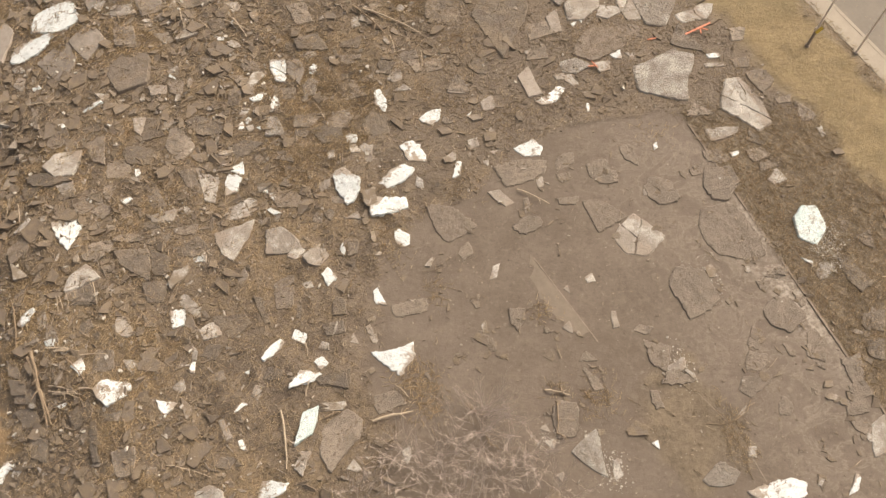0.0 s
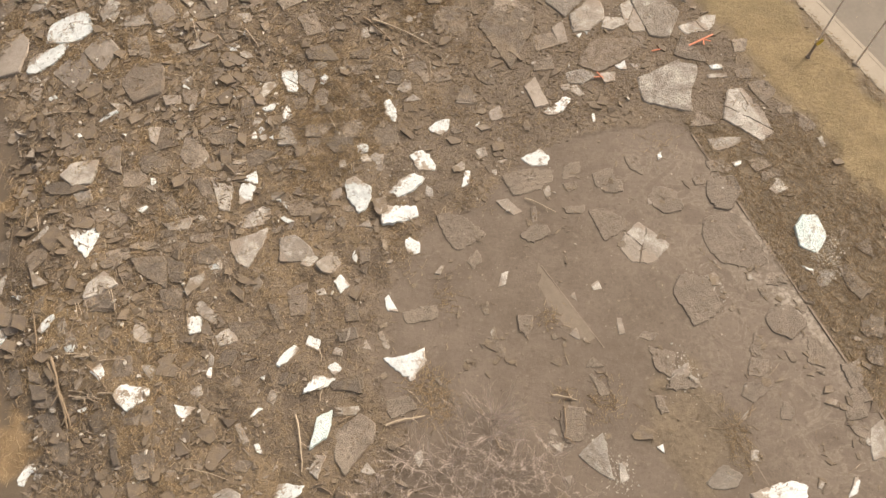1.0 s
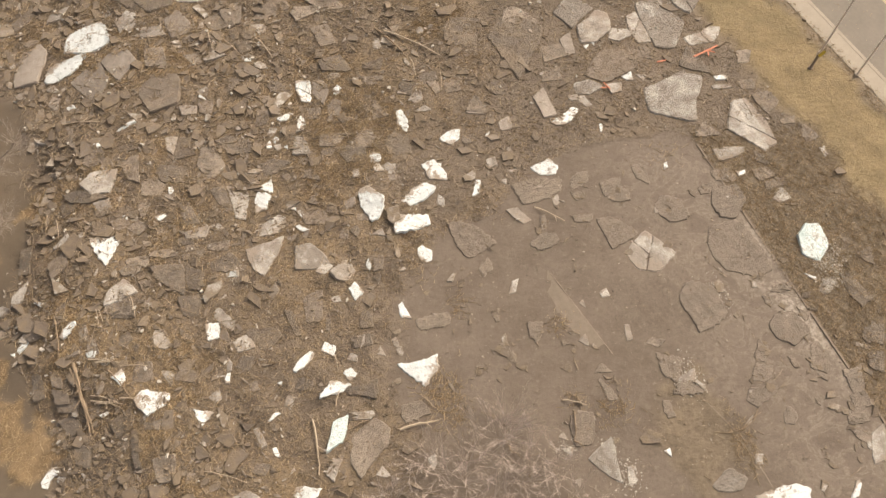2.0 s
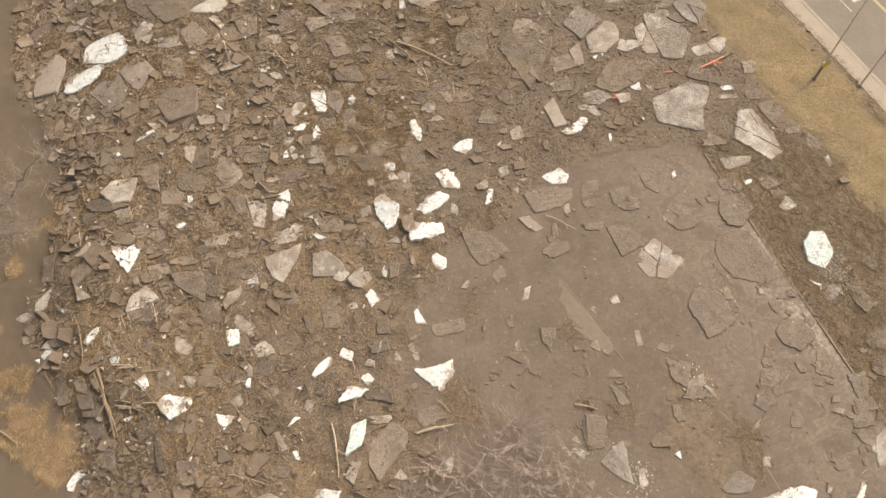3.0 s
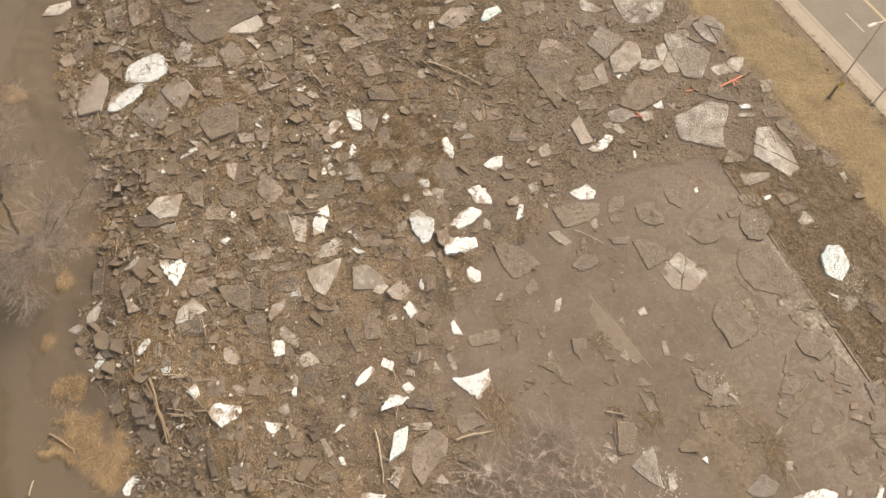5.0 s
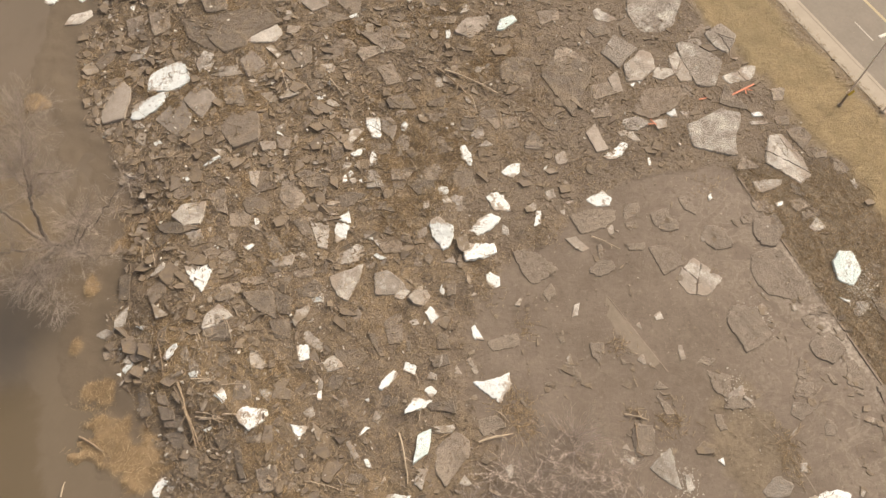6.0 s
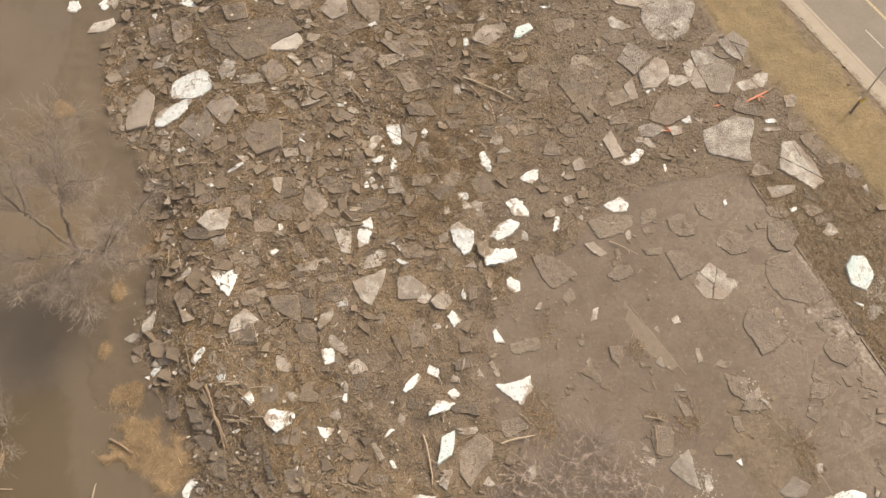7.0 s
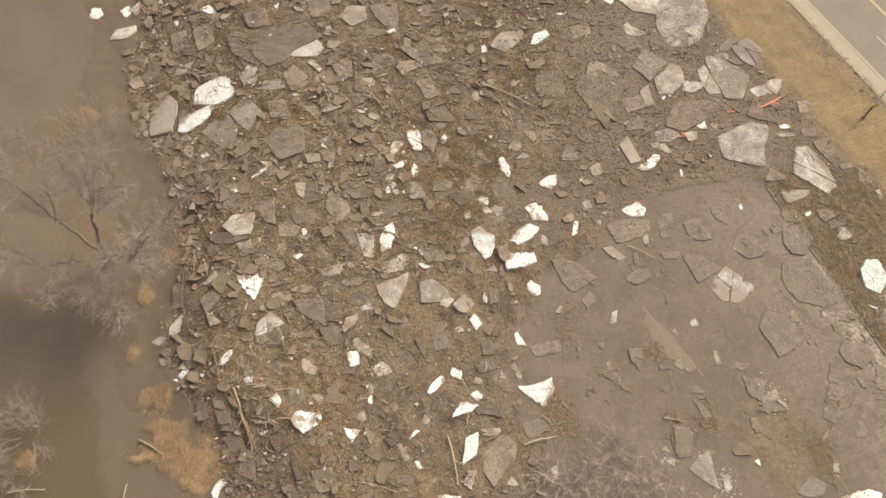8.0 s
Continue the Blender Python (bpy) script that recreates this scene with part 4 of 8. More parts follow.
floe("white", -12.55, 28.68, (0.67, 0.26), 153, 4, 115, (-0.02, -0.11), 0.20, bunch=(-0.12, 0.02), swell=(0.02, -0.01), tilt=(3, 286))
floe("grey", -12.04, 25.91, (2.46, 0.81), 131, 6, 145, (0.39, 0.16), 0.28, bunch=(0.68, 0.28), swell=(-0.70, -0.28), tilt=(3, 157))
floe("mud", -18.19, 25.64, (2.06, 0.55), 179, 5, 54, (0.23, 0.19), 0.18, bunch=(0.10, -0.06), swell=(0.18, 0.37), tilt=(2, 174))
floe("mud", -18.97, 27.27, (1.18, 0.50), -170, 4, 41, (0.16, -0.09), 0.17, bunch=(-0.12, -0.20), swell=(-0.05, 0.08), tilt=(2, 42))
floe("grey", -25.92, 23.43, (1.57, 1.02), -160, 4, 57, (-0.01, -0.20), 0.26, bunch=(-0.28, 0.01), swell=(0.18, -0.01), tilt=(1, 347))
floe("dark", -25.20, 21.88, (1.46, 0.73), -154, 3, 108, (0.00, 0.00), 0.19, tilt=(3, 338))
floe("grey", -17.98, 21.38, (1.71, 0.48), 130, 5, 103, (0.14, -0.04), 0.23, bunch=(-0.03, -0.11), swell=(0.08, -0.05), tilt=(2, 297))
floe("white", -18.56, 20.25, (0.93, 0.68), 105, 4, 132, (0.02, 0.11), 0.23, bunch=(0.11, -0.03), swell=(0.02, -0.01), tilt=(0, 116))
floe("white", -29.32, 20.62, (0.96, 0.30), 52, 5, -133, (-0.15, -0.02), 0.21, bunch=(0.00, 0.15), swell=(-0.02, 0.07), tilt=(2, 105))
floe("grey", -28.09, 20.27, (0.66, 0.49), 102, 4, 145, (0.02, -0.13), 0.20, bunch=(-0.14, -0.03), swell=(0.04, 0.01), tilt=(2, 42))
floe("grey", -22.13, 19.39, (1.15, 0.51), 126, 6, 155, (0.37, 0.04), 0.22, bunch=(0.21, 0.37), swell=(-0.17, -0.30), tilt=(1, 35))
floe("mud", -24.93, 19.73, (0.78, 0.57), 79, 5, -151, (0.05, -0.07), 0.17, bunch=(-0.08, -0.07), swell=(-0.04, 0.10), tilt=(0, 280))
floe("grey", -31.43, 28.11, (1.16, 0.43), -141, 4, 52, (0.17, -0.13), 0.21, bunch=(-0.18, -0.25), swell=(-0.08, 0.13), tilt=(3, 11))
floe("mud", -31.18, 26.01, (1.46, 0.93), 75, 4, 179, (0.10, 0.09), 0.19, bunch=(0.10, -0.11), swell=(0.00, -0.04), tilt=(0, 243))
floe("dark", -22.33, 24.76, (1.86, 1.21), 158, 4, 68, (0.19, -0.09), 0.21, bunch=(-0.13, -0.31), swell=(-0.20, 0.11), tilt=(3, 73))
floe("dark", -20.41, 24.45, (1.44, 0.77), 115, 4, 106, (0.03, 0.12), 0.19, bunch=(0.13, -0.04), swell=(0.03, -0.02), tilt=(1, 193))
floe("mud", -24.97, 26.00, (1.14, 0.68), -162, 4, 45, (0.13, 0.02), 0.18, bunch=(0.03, -0.15), swell=(-0.04, -0.01), tilt=(0, 117))
floe("grey", -28.58, 31.08, (1.02, 0.72), 154, 4, 94, (0.07, 0.07), 0.23, bunch=(0.07, -0.08), swell=(-0.00, -0.02), tilt=(2, 295))
floe("mud", -25.27, 30.70, (1.02, 0.61), 93, 3, -174, (-0.00, -0.00), 0.17, tilt=(2, 176))
floe("mud", -21.76, 30.58, (1.79, 0.44), 127, 4, 123, (0.13, 0.15), 0.18, bunch=(0.18, -0.17), swell=(0.01, -0.10), tilt=(3, 279))
floe("white", -23.78, 29.92, (0.57, 0.33), -158, 4, 59, (-0.12, 0.13), 0.20, bunch=(0.15, 0.15), swell=(-0.01, 0.07), tilt=(2, 245))
floe("mud", -11.28, 22.09, (1.82, 0.99), 97, 4, 138, (0.09, 0.06), 0.19, bunch=(0.07, -0.09), swell=(-0.01, -0.02), tilt=(0, 227))
floe("grey", -20.75, 28.37, (1.33, 0.57), -169, 4, 38, (0.17, -0.05), 0.23, bunch=(-0.07, -0.20), swell=(-0.07, 0.04), tilt=(0, 212))
floe("mud", -30.31, 21.92, (1.13, 0.56), 83, 4, 154, (-0.04, -0.07), 0.17, bunch=(-0.08, 0.04), swell=(0.01, -0.01), tilt=(0, 232))
floe("white", -7.15, 31.41, (2.40, 0.69), 114, 6, 93, (-0.05, -0.17), 0.28, bunch=(0.15, -0.70), swell=(0.44, 0.10), tilt=(1, 220))
floe("white", -3.98, 31.81, (1.68, 0.49), -135, 6, 24, (-0.36, -0.33), 0.24, bunch=(0.70, -0.17), swell=(-0.59, -0.07), tilt=(2, 275))
floe("white", -3.82, 29.04, (1.69, 0.91), -171, 5, 22, (-0.18, 0.25), 0.27, bunch=(0.28, 0.09), swell=(0.13, -0.07), tilt=(2, 144))
floe("white", -2.93, 26.77, (0.91, 0.39), 132, 6, 77, (-0.11, -0.29), 0.21, bunch=(0.33, -0.70), swell=(0.47, 0.68), tilt=(1, 49))
floe("grey", -8.82, 24.72, (1.02, 0.56), -142, 6, 19, (-0.06, 0.34), 0.22, bunch=(-0.55, 0.02), swell=(-0.28, 0.11), tilt=(2, 112))
floe("white", -7.25, 25.55, (0.57, 0.23), 96, 4, 177, (0.02, 0.09), 0.19, bunch=(0.09, -0.02), swell=(0.02, -0.01), tilt=(0, 47))
floe("white", -8.18, 23.35, (0.82, 0.58), 112, 4, 154, (-0.06, -0.09), 0.22, bunch=(-0.10, 0.07), swell=(0.01, -0.03), tilt=(2, 26))
floe("white", -4.55, 21.64, (0.97, 0.39), 117, 4, 125, (-0.03, -0.19), 0.22, bunch=(-0.24, 0.05), swell=(0.11, -0.04), tilt=(3, 256))
floe("grey", -1.69, 31.08, (0.59, 0.42), 94, 4, -150, (-0.02, 0.18), 0.20, bunch=(0.22, 0.03), swell=(0.10, 0.02), tilt=(2, 264))
floe("grey", -6.51, 28.26, (0.75, 0.44), -179, 3, 135, (-0.00, 0.00), 0.20, tilt=(3, 332))
floe("mud", 0.61, 27.63, (3.42, 1.23), 86, 5, 136, (0.15, 0.08), 0.22, bunch=(0.13, -0.19), swell=(-0.17, -0.65), tilt=(2, 322))
floe("dark", -2.32, 20.80, (1.75, 0.73), -167, 4, 45, (0.05, 0.02), 0.19, bunch=(0.02, -0.05), swell=(-0.00, -0.00), tilt=(2, 156))
floe("dark", 6.40, 32.24, (2.35, 1.17), -173, 5, 60, (-0.27, 0.08), 0.21, bunch=(0.01, 0.16), swell=(0.10, -0.16), tilt=(1, 157))
floe("grey", 4.54, 29.63, (1.26, 0.55), 143, 4, 118, (0.01, 0.06), 0.22, bunch=(0.06, -0.01), swell=(0.01, -0.00), tilt=(2, 111))
floe("grey", 3.75, 23.54, (0.85, 0.33), 69, 4, -116, (-0.02, 0.01), 0.20, bunch=(0.01, 0.02), swell=(-0.00, 0.00), tilt=(1, 60))
floe("dark", 5.14, 19.82, (0.82, 0.72), 75, 5, -167, (0.24, 0.00), 0.17, bunch=(-0.01, -0.07), swell=(0.29, 0.02), tilt=(2, 83))
floe("mud", 11.88, 28.19, (2.02, 1.42), 124, 4, 131, (-0.19, -0.09), 0.21, bunch=(-0.13, 0.29), swell=(-0.15, -0.11), tilt=(3, 231))
floe("mud", 9.48, 29.31, (1.08, 0.50), -173, 4, 38, (0.14, -0.00), 0.17, bunch=(-0.00, -0.15), swell=(-0.04, 0.00), tilt=(1, 117))
floe("mud", 12.55, 31.40, (1.26, 0.83), 170, 4, -28, (-0.09, 0.02), 0.18, bunch=(0.02, 0.09), swell=(-0.01, 0.01), tilt=(3, 222))
floe("grey", 10.52, 22.88, (0.46, 0.41), -145, 4, 30, (0.10, -0.08), 0.19, bunch=(-0.09, -0.11), swell=(-0.00, 0.04), tilt=(1, 314))
floe("grey", 8.82, 22.08, (0.45, 0.26), 111, 3, -168, (-0.00, -0.00), 0.18, tilt=(1, 56))
floe("grey", 8.64, 19.17, (0.57, 0.43), 110, 3, -161, (-0.00, -0.00), 0.19, tilt=(3, 38))
floe("dark", 21.36, 31.41, (1.64, 1.26), 12, 6, 172, (-0.16, -0.28), 0.20, bunch=(0.62, -0.21), swell=(-0.32, -0.07), tilt=(3, 187))
floe("dark", 16.64, 30.46, (1.48, 1.12), 158, 6, 64, (-0.19, -0.15), 0.20, bunch=(0.15, -0.44), swell=(-0.04, 0.08), tilt=(3, 233))
floe("grey", 14.29, 26.02, (1.78, 1.74), 99, 5, 132, (0.21, 0.05), 0.31, bunch=(0.07, -0.20), swell=(0.03, -0.04), cracks=2, tilt=(2, 294))
floe("green", 27.40, 27.26, (1.75, 1.05), 92, 6, 134, (-0.27, 0.06), 0.30, bunch=(-0.25, -0.30), swell=(0.08, -0.09), tilt=(2, 34))
floe("pale", 27.41, 23.36, (1.27, 0.49), -145, 5, 55, (-0.08, 0.00), 0.26, bunch=(0.01, 0.03), swell=(0.23, 0.19), tilt=(0, 336))
floe("dark", 29.26, 23.05, (1.94, 0.75), 102, 5, 109, (0.23, -0.15), 0.19, bunch=(-0.04, -0.13), swell=(0.03, -0.24), tilt=(0, 166))
floe("white", 26.39, 23.98, (0.67, 0.20), 147, 3, 126, (0.00, 0.00), 0.19, tilt=(2, 49))
floe("dark", 17.65, 22.08, (2.16, 1.80), 136, 5, 123, (-0.18, -0.07), 0.23, bunch=(-0.08, 0.11), swell=(0.14, 0.04), tilt=(1, 197))
floe("dark", 23.93, 19.53, (1.56, 1.21), -160, 6, 27, (0.19, 0.20), 0.20, bunch=(-0.54, 0.02), swell=(-0.12, 0.06), tilt=(2, 153))
floe("dark", 23.94, 23.24, (0.86, 0.46), 172, 3, 136, (-0.00, 0.00), 0.17, tilt=(3, 216))
floe("grey", 25.51, 31.07, (0.98, 0.65), -139, 4, 39, (0.18, -0.11), 0.22, bunch=(-0.15, -0.25), swell=(-0.08, 0.11), tilt=(1, 37))
floe("mud", 29.56, 26.78, (0.72, 0.39), 74, 4, 145, (0.03, 0.08), 0.16, bunch=(0.08, -0.03), swell=(0.01, -0.01), tilt=(3, 354))
floe("mud", 30.99, 25.79, (0.98, 0.90), 133, 3, 164, (-0.00, 0.00), 0.18, tilt=(2, 232))
floe("mud", 22.24, 25.42, (2.64, 1.45), 114, 6, 58, (-0.38, 0.48), 0.22, bunch=(0.10, -0.68), swell=(0.23, 0.44), tilt=(3, 19))
floe("white", -21.80, 14.81, (1.31, 0.68), -173, 6, 31, (-0.20, 0.40), 0.24, bunch=(-0.46, -0.22), swell=(-0.11, 0.35), tilt=(1, 28))
floe("white", -18.48, 13.98, (0.89, 0.72), 155, 3, 111, (0.00, 0.00), 0.23, tilt=(0, 25))
floe("white", -24.74, 16.75, (0.76, 0.49), 125, 4, 141, (0.11, 0.15), 0.22, bunch=(0.19, -0.14), swell=(0.04, -0.09), tilt=(0, 218))
floe("grey", -21.20, 16.87, (0.94, 0.58), 137, 3, 138, (-0.00, 0.00), 0.22, tilt=(0, 199))
floe("white", -17.03, 16.69, (0.57, 0.20), 88, 4, -135, (-0.09, 0.09), 0.19, bunch=(0.10, 0.10), swell=(-0.00, 0.04), tilt=(3, 156))
floe("grey", -17.02, 17.58, (0.61, 0.26), 98, 4, -153, (0.15, 0.07), 0.19, bunch=(0.09, -0.17), swell=(-0.04, -0.05), tilt=(1, 277))
floe("grey", -17.76, 15.39, (0.58, 0.49), 84, 4, 174, (0.19, 0.07), 0.20, bunch=(0.09, -0.25), swell=(-0.10, -0.07), tilt=(0, 254))
floe("white", -13.46, 13.80, (0.62, 0.18), -136, 4, 56, (0.18, -0.10), 0.19, bunch=(-0.14, -0.28), swell=(-0.14, 0.11), tilt=(0, 204))
floe("white", -13.15, 11.38, (0.53, 0.22), 125, 4, 117, (0.02, -0.11), 0.19, bunch=(-0.12, -0.02), swell=(0.02, 0.01), tilt=(0, 51))
floe("white", -11.92, 10.14, (0.35, 0.17), 57, 3, -71, (0.00, 0.00), 0.18, tilt=(1, 206))
floe("white", -13.27, 16.25, (0.25, 0.22), 136, 3, 155, (-0.00, 0.00), 0.18, tilt=(3, 351))
floe("grey", -14.34, 12.41, (1.06, 0.30), 120, 4, 134, (-0.03, -0.04), 0.20, bunch=(-0.04, 0.03), swell=(0.00, -0.00), tilt=(0, 154))
floe("mud", -14.07, 10.25, (0.80, 0.48), -177, 4, 112, (-0.03, -0.05), 0.16, bunch=(-0.05, 0.03), swell=(-0.00, -0.01), tilt=(2, 51))
floe("mud", -15.08, 16.05, (0.59, 0.41), 119, 4, 133, (0.06, 0.09), 0.16, bunch=(0.09, -0.07), swell=(0.01, -0.02), tilt=(3, 331))
floe("grey", -12.52, 14.86, (0.58, 0.40), 77, 4, -141, (-0.05, -0.08), 0.19, bunch=(-0.08, 0.05), swell=(0.01, -0.02), tilt=(1, 142))
floe("white", -11.93, 17.58, (0.95, 0.34), 56, 6, -160, (0.20, -0.29), 0.21, bunch=(0.23, 0.10), swell=(-0.06, -0.08), tilt=(0, 258))
floe("grey", -26.44, 10.16, (0.80, 0.16), 142, 3, 110, (0.00, 0.00), 0.18, tilt=(0, 220))
floe("dark", -24.16, 13.62, (1.13, 0.97), 49, 4, -154, (0.06, 0.06), 0.19, bunch=(0.07, -0.06), swell=(0.00, -0.02), tilt=(1, 313))
floe("grey", -27.56, 16.49, (0.33, 0.20), -166, 3, 67, (0.00, -0.00), 0.17, tilt=(1, 266))
floe("white", -27.19, 18.60, (0.53, 0.33), 174, 4, 58, (0.13, 0.07), 0.20, bunch=(0.08, -0.15), swell=(-0.03, -0.04), tilt=(1, 255))
floe("mud", -15.82, 17.74, (0.81, 0.67), -149, 4, -6, (0.02, -0.05), 0.17, bunch=(-0.06, -0.02), swell=(0.01, 0.00), tilt=(3, 49))
floe("mud", -20.59, 10.37, (1.25, 0.94), 104, 4, 133, (0.11, 0.09), 0.18, bunch=(0.10, -0.12), swell=(-0.01, -0.04), tilt=(2, 39))
floe("dark", -26.81, 11.55, (1.16, 0.76), 119, 4, 101, (0.05, 0.03), 0.18, bunch=(0.03, -0.05), swell=(-0.01, -0.01), tilt=(1, 304))
floe("white", -9.38, 15.78, (1.21, 0.66), -160, 4, 98, (0.20, 0.01), 0.24, bunch=(0.02, -0.31), swell=(-0.21, -0.02), tilt=(2, 169))
floe("white", -8.31, 16.86, (0.53, 0.49), 146, 4, 121, (-0.05, 0.02), 0.21, bunch=(0.02, 0.06), swell=(-0.01, 0.01), tilt=(1, 28))
floe("white", -9.95, 18.80, (0.72, 0.53), 144, 4, 154, (-0.06, 0.03), 0.22, bunch=(0.03, 0.06), swell=(-0.00, 0.01), tilt=(1, 68))
floe("grey", -8.16, 18.07, (0.49, 0.38), 159, 4, 138, (-0.03, 0.14), 0.19, bunch=(0.15, 0.03), swell=(0.05, 0.02), tilt=(0, 84))
floe("grey", -6.17, 18.51, (0.56, 0.36), 110, 3, -141, (-0.00, -0.00), 0.19, tilt=(0, 189))
floe("green", -8.99, 12.67, (1.64, 0.64), 70, 4, -109, (0.02, 0.03), 0.27, bunch=(0.03, -0.02), swell=(-0.00, -0.00), tilt=(1, 247))
floe("grey", -9.16, 10.22, (0.98, 0.55), 76, 4, -137, (-0.02, -0.14), 0.22, bunch=(-0.15, 0.02), swell=(0.05, -0.01), tilt=(2, 221))
floe("mud", -6.13, 11.62, (2.23, 0.84), 48, 6, 113, (-0.40, -0.26), 0.19, bunch=(-0.30, -0.57), swell=(0.25, -0.70), tilt=(1, 23))
floe("white", -3.75, 16.69, (0.74, 1.38), 176, 6, 55, (0.65, 0.27), 0.25, bunch=(0.43, 0.51), swell=(-0.39, -0.70), tilt=(1, 278))
floe("grey", -2.39, 10.71, (0.81, 0.36), 83, 4, 170, (0.11, 0.18), 0.20, bunch=(0.25, -0.15), swell=(0.10, -0.11), tilt=(1, 313))
floe("grey", -5.80, 9.90, (0.55, 0.40), 137, 4, 139, (0.19, 0.07), 0.19, bunch=(0.10, -0.29), swell=(-0.17, -0.09), tilt=(1, 190))
floe("dark", -3.71, 14.13, (1.26, 0.90), -170, 4, 56, (-0.11, -0.02), 0.19, bunch=(-0.02, 0.12), swell=(-0.03, -0.01), tilt=(1, 252))
floe("dark", -6.86, 15.80, (0.83, 0.68), -158, 4, 29, (0.10, -0.09), 0.17, bunch=(-0.10, -0.10), swell=(0.00, 0.04), tilt=(2, 272))
floe("grey", 6.55, 12.21, (0.44, 0.34), 147, 3, 173, (-0.00, 0.00), 0.19, tilt=(0, 321))
floe("grey", 6.84, 11.23, (0.56, 0.38), 166, 3, 116, (0.00, 0.00), 0.19, tilt=(1, 113))
floe("grey", 7.31, 9.12, (0.42, 0.28), 86, 3, -164, (-0.00, -0.00), 0.18, tilt=(3, 286))
floe("pale", 9.53, 10.29, (1.57, 1.03), 49, 5, -175, (0.05, 0.11), 0.30, bunch=(-0.08, 0.06), swell=(-0.47, 0.40), tilt=(2, 58))
floe("grey", 8.27, 13.68, (0.91, 0.25), 158, 4, 69, (0.11, 0.03), 0.19, bunch=(0.03, -0.12), swell=(-0.03, -0.01), tilt=(3, 320))
floe("pale", 17.52, 8.92, (1.84, 0.57), -166, 5, 42, (0.22, 0.11), 0.28, bunch=(-0.03, -0.16), swell=(-0.08, 0.36), tilt=(2, 299))
floe("white", 21.09, 8.10, (2.52, 0.58), -168, 5, 36, (-0.03, -0.02), 0.27, bunch=(-0.01, 0.06), swell=(-0.24, 0.21), tilt=(1, 3))
floe("white", 25.84, 8.38, (0.90, 0.29), 56, 4, -119, (0.08, 0.15), 0.21, bunch=(0.18, -0.09), swell=(0.05, -0.06), tilt=(2, 310))
floe("mud", 15.66, 15.51, (1.61, 0.70), -178, 3, 158, (-0.00, 0.00), 0.18, tilt=(2, 238))
floe("dark", 14.61, 17.13, (1.36, 1.08), 98, 4, 113, (0.18, 0.03), 0.19, bunch=(0.04, -0.23), swell=(-0.11, -0.03), tilt=(1, 150))
floe("mud", 22.44, 13.39, (0.71, 0.57), 94, 5, 135, (0.09, -0.02), 0.17, bunch=(-0.05, -0.05), swell=(0.20, 0.08), tilt=(1, 291))
floe("dark", 20.58, 14.84, (1.44, 0.76), -162, 4, 86, (0.02, -0.20), 0.19, bunch=(-0.27, -0.02), swell=(0.15, 0.02), tilt=(0, 328))
floe("dark", 21.14, 16.56, (1.06, 0.77), -137, 4, 77, (0.08, -0.01), 0.18, bunch=(-0.01, -0.09), swell=(-0.02, 0.00), tilt=(1, 316))
floe("dark", 21.40, 18.17, (1.03, 0.59), 74, 4, -147, (0.02, 0.09), 0.18, bunch=(0.09, -0.02), swell=(0.02, -0.01), tilt=(2, 71))
floe("mud", 27.19, 11.95, (0.91, 0.55), 170, 4, 39, (0.19, -0.05), 0.17, bunch=(-0.07, -0.32), swell=(-0.23, 0.06), tilt=(0, 288))
floe("dark", 14.09, 14.04, (0.89, 0.42), 106, 4, 127, (-0.04, -0.04), 0.17, bunch=(-0.04, 0.04), swell=(-0.00, -0.01), tilt=(2, 105))
floe("white", 13.64, 11.07, (0.37, 0.31), 118, 3, 179, (-0.00, 0.00), 0.19, tilt=(0, 41))
floe("grey", 11.16, 10.02, (0.27, 0.19), 152, 3, 144, (-0.00, 0.00), 0.17, tilt=(3, 151))
floe("grey", 19.74, 10.50, (0.49, 0.37), 71, 4, 146, (0.03, -0.02), 0.19, bunch=(-0.02, -0.03), swell=(0.00, 0.00), tilt=(0, 220))
floe("white", -47.96, 60.66, (0.93, 0.81), 78, 5, -158, (0.02, 0.05), 0.24, bunch=(0.05, -0.00), swell=(-0.01, 0.10), tilt=(1, 252))
floe("white", -44.59, 60.73, (0.82, 0.72), 101, 4, 164, (0.06, 0.05), 0.23, bunch=(0.05, -0.06), swell=(0.00, -0.01), tilt=(2, 292))
floe("grey", -43.61, 61.01, (1.10, 0.57), 101, 4, 161, (0.11, 0.14), 0.22, bunch=(0.17, -0.14), swell=(0.02, -0.08), tilt=(1, 164))
floe("grey", -44.34, 57.80, (1.70, 0.87), -158, 5, 84, (0.03, 0.11), 0.26, bunch=(0.13, -0.04), swell=(0.07, -0.05), tilt=(2, 50))
floe("white", -35.04, 59.35, (1.19, 0.58), 147, 4, 128, (0.14, 0.15), 0.23, bunch=(0.20, -0.18), swell=(0.01, -0.11), tilt=(2, 318))
floe("mud", -35.30, 55.93, (2.08, 1.33), 97, 4, 147, (0.02, 0.08), 0.21, bunch=(0.09, -0.02), swell=(0.02, -0.01), tilt=(2, 125))
floe("white", -38.67, 58.35, (0.73, 0.30), 96, 3, -153, (-0.00, -0.00), 0.20, tilt=(2, 103))
floe("white", -37.45, 55.24, (0.67, 0.36), 132, 4, 127, (0.19, -0.07), 0.20, bunch=(-0.10, -0.25), swell=(-0.11, 0.07), tilt=(2, 70))
floe("grey", -41.37, 53.73, (0.60, 0.31), 94, 3, -123, (0.00, -0.00), 0.19, tilt=(0, 61))
floe("grey", -37.21, 52.08, (1.43, 0.60), -144, 4, 97, (0.02, -0.03), 0.23, bunch=(-0.03, -0.02), swell=(-0.00, 0.00), tilt=(3, 228))
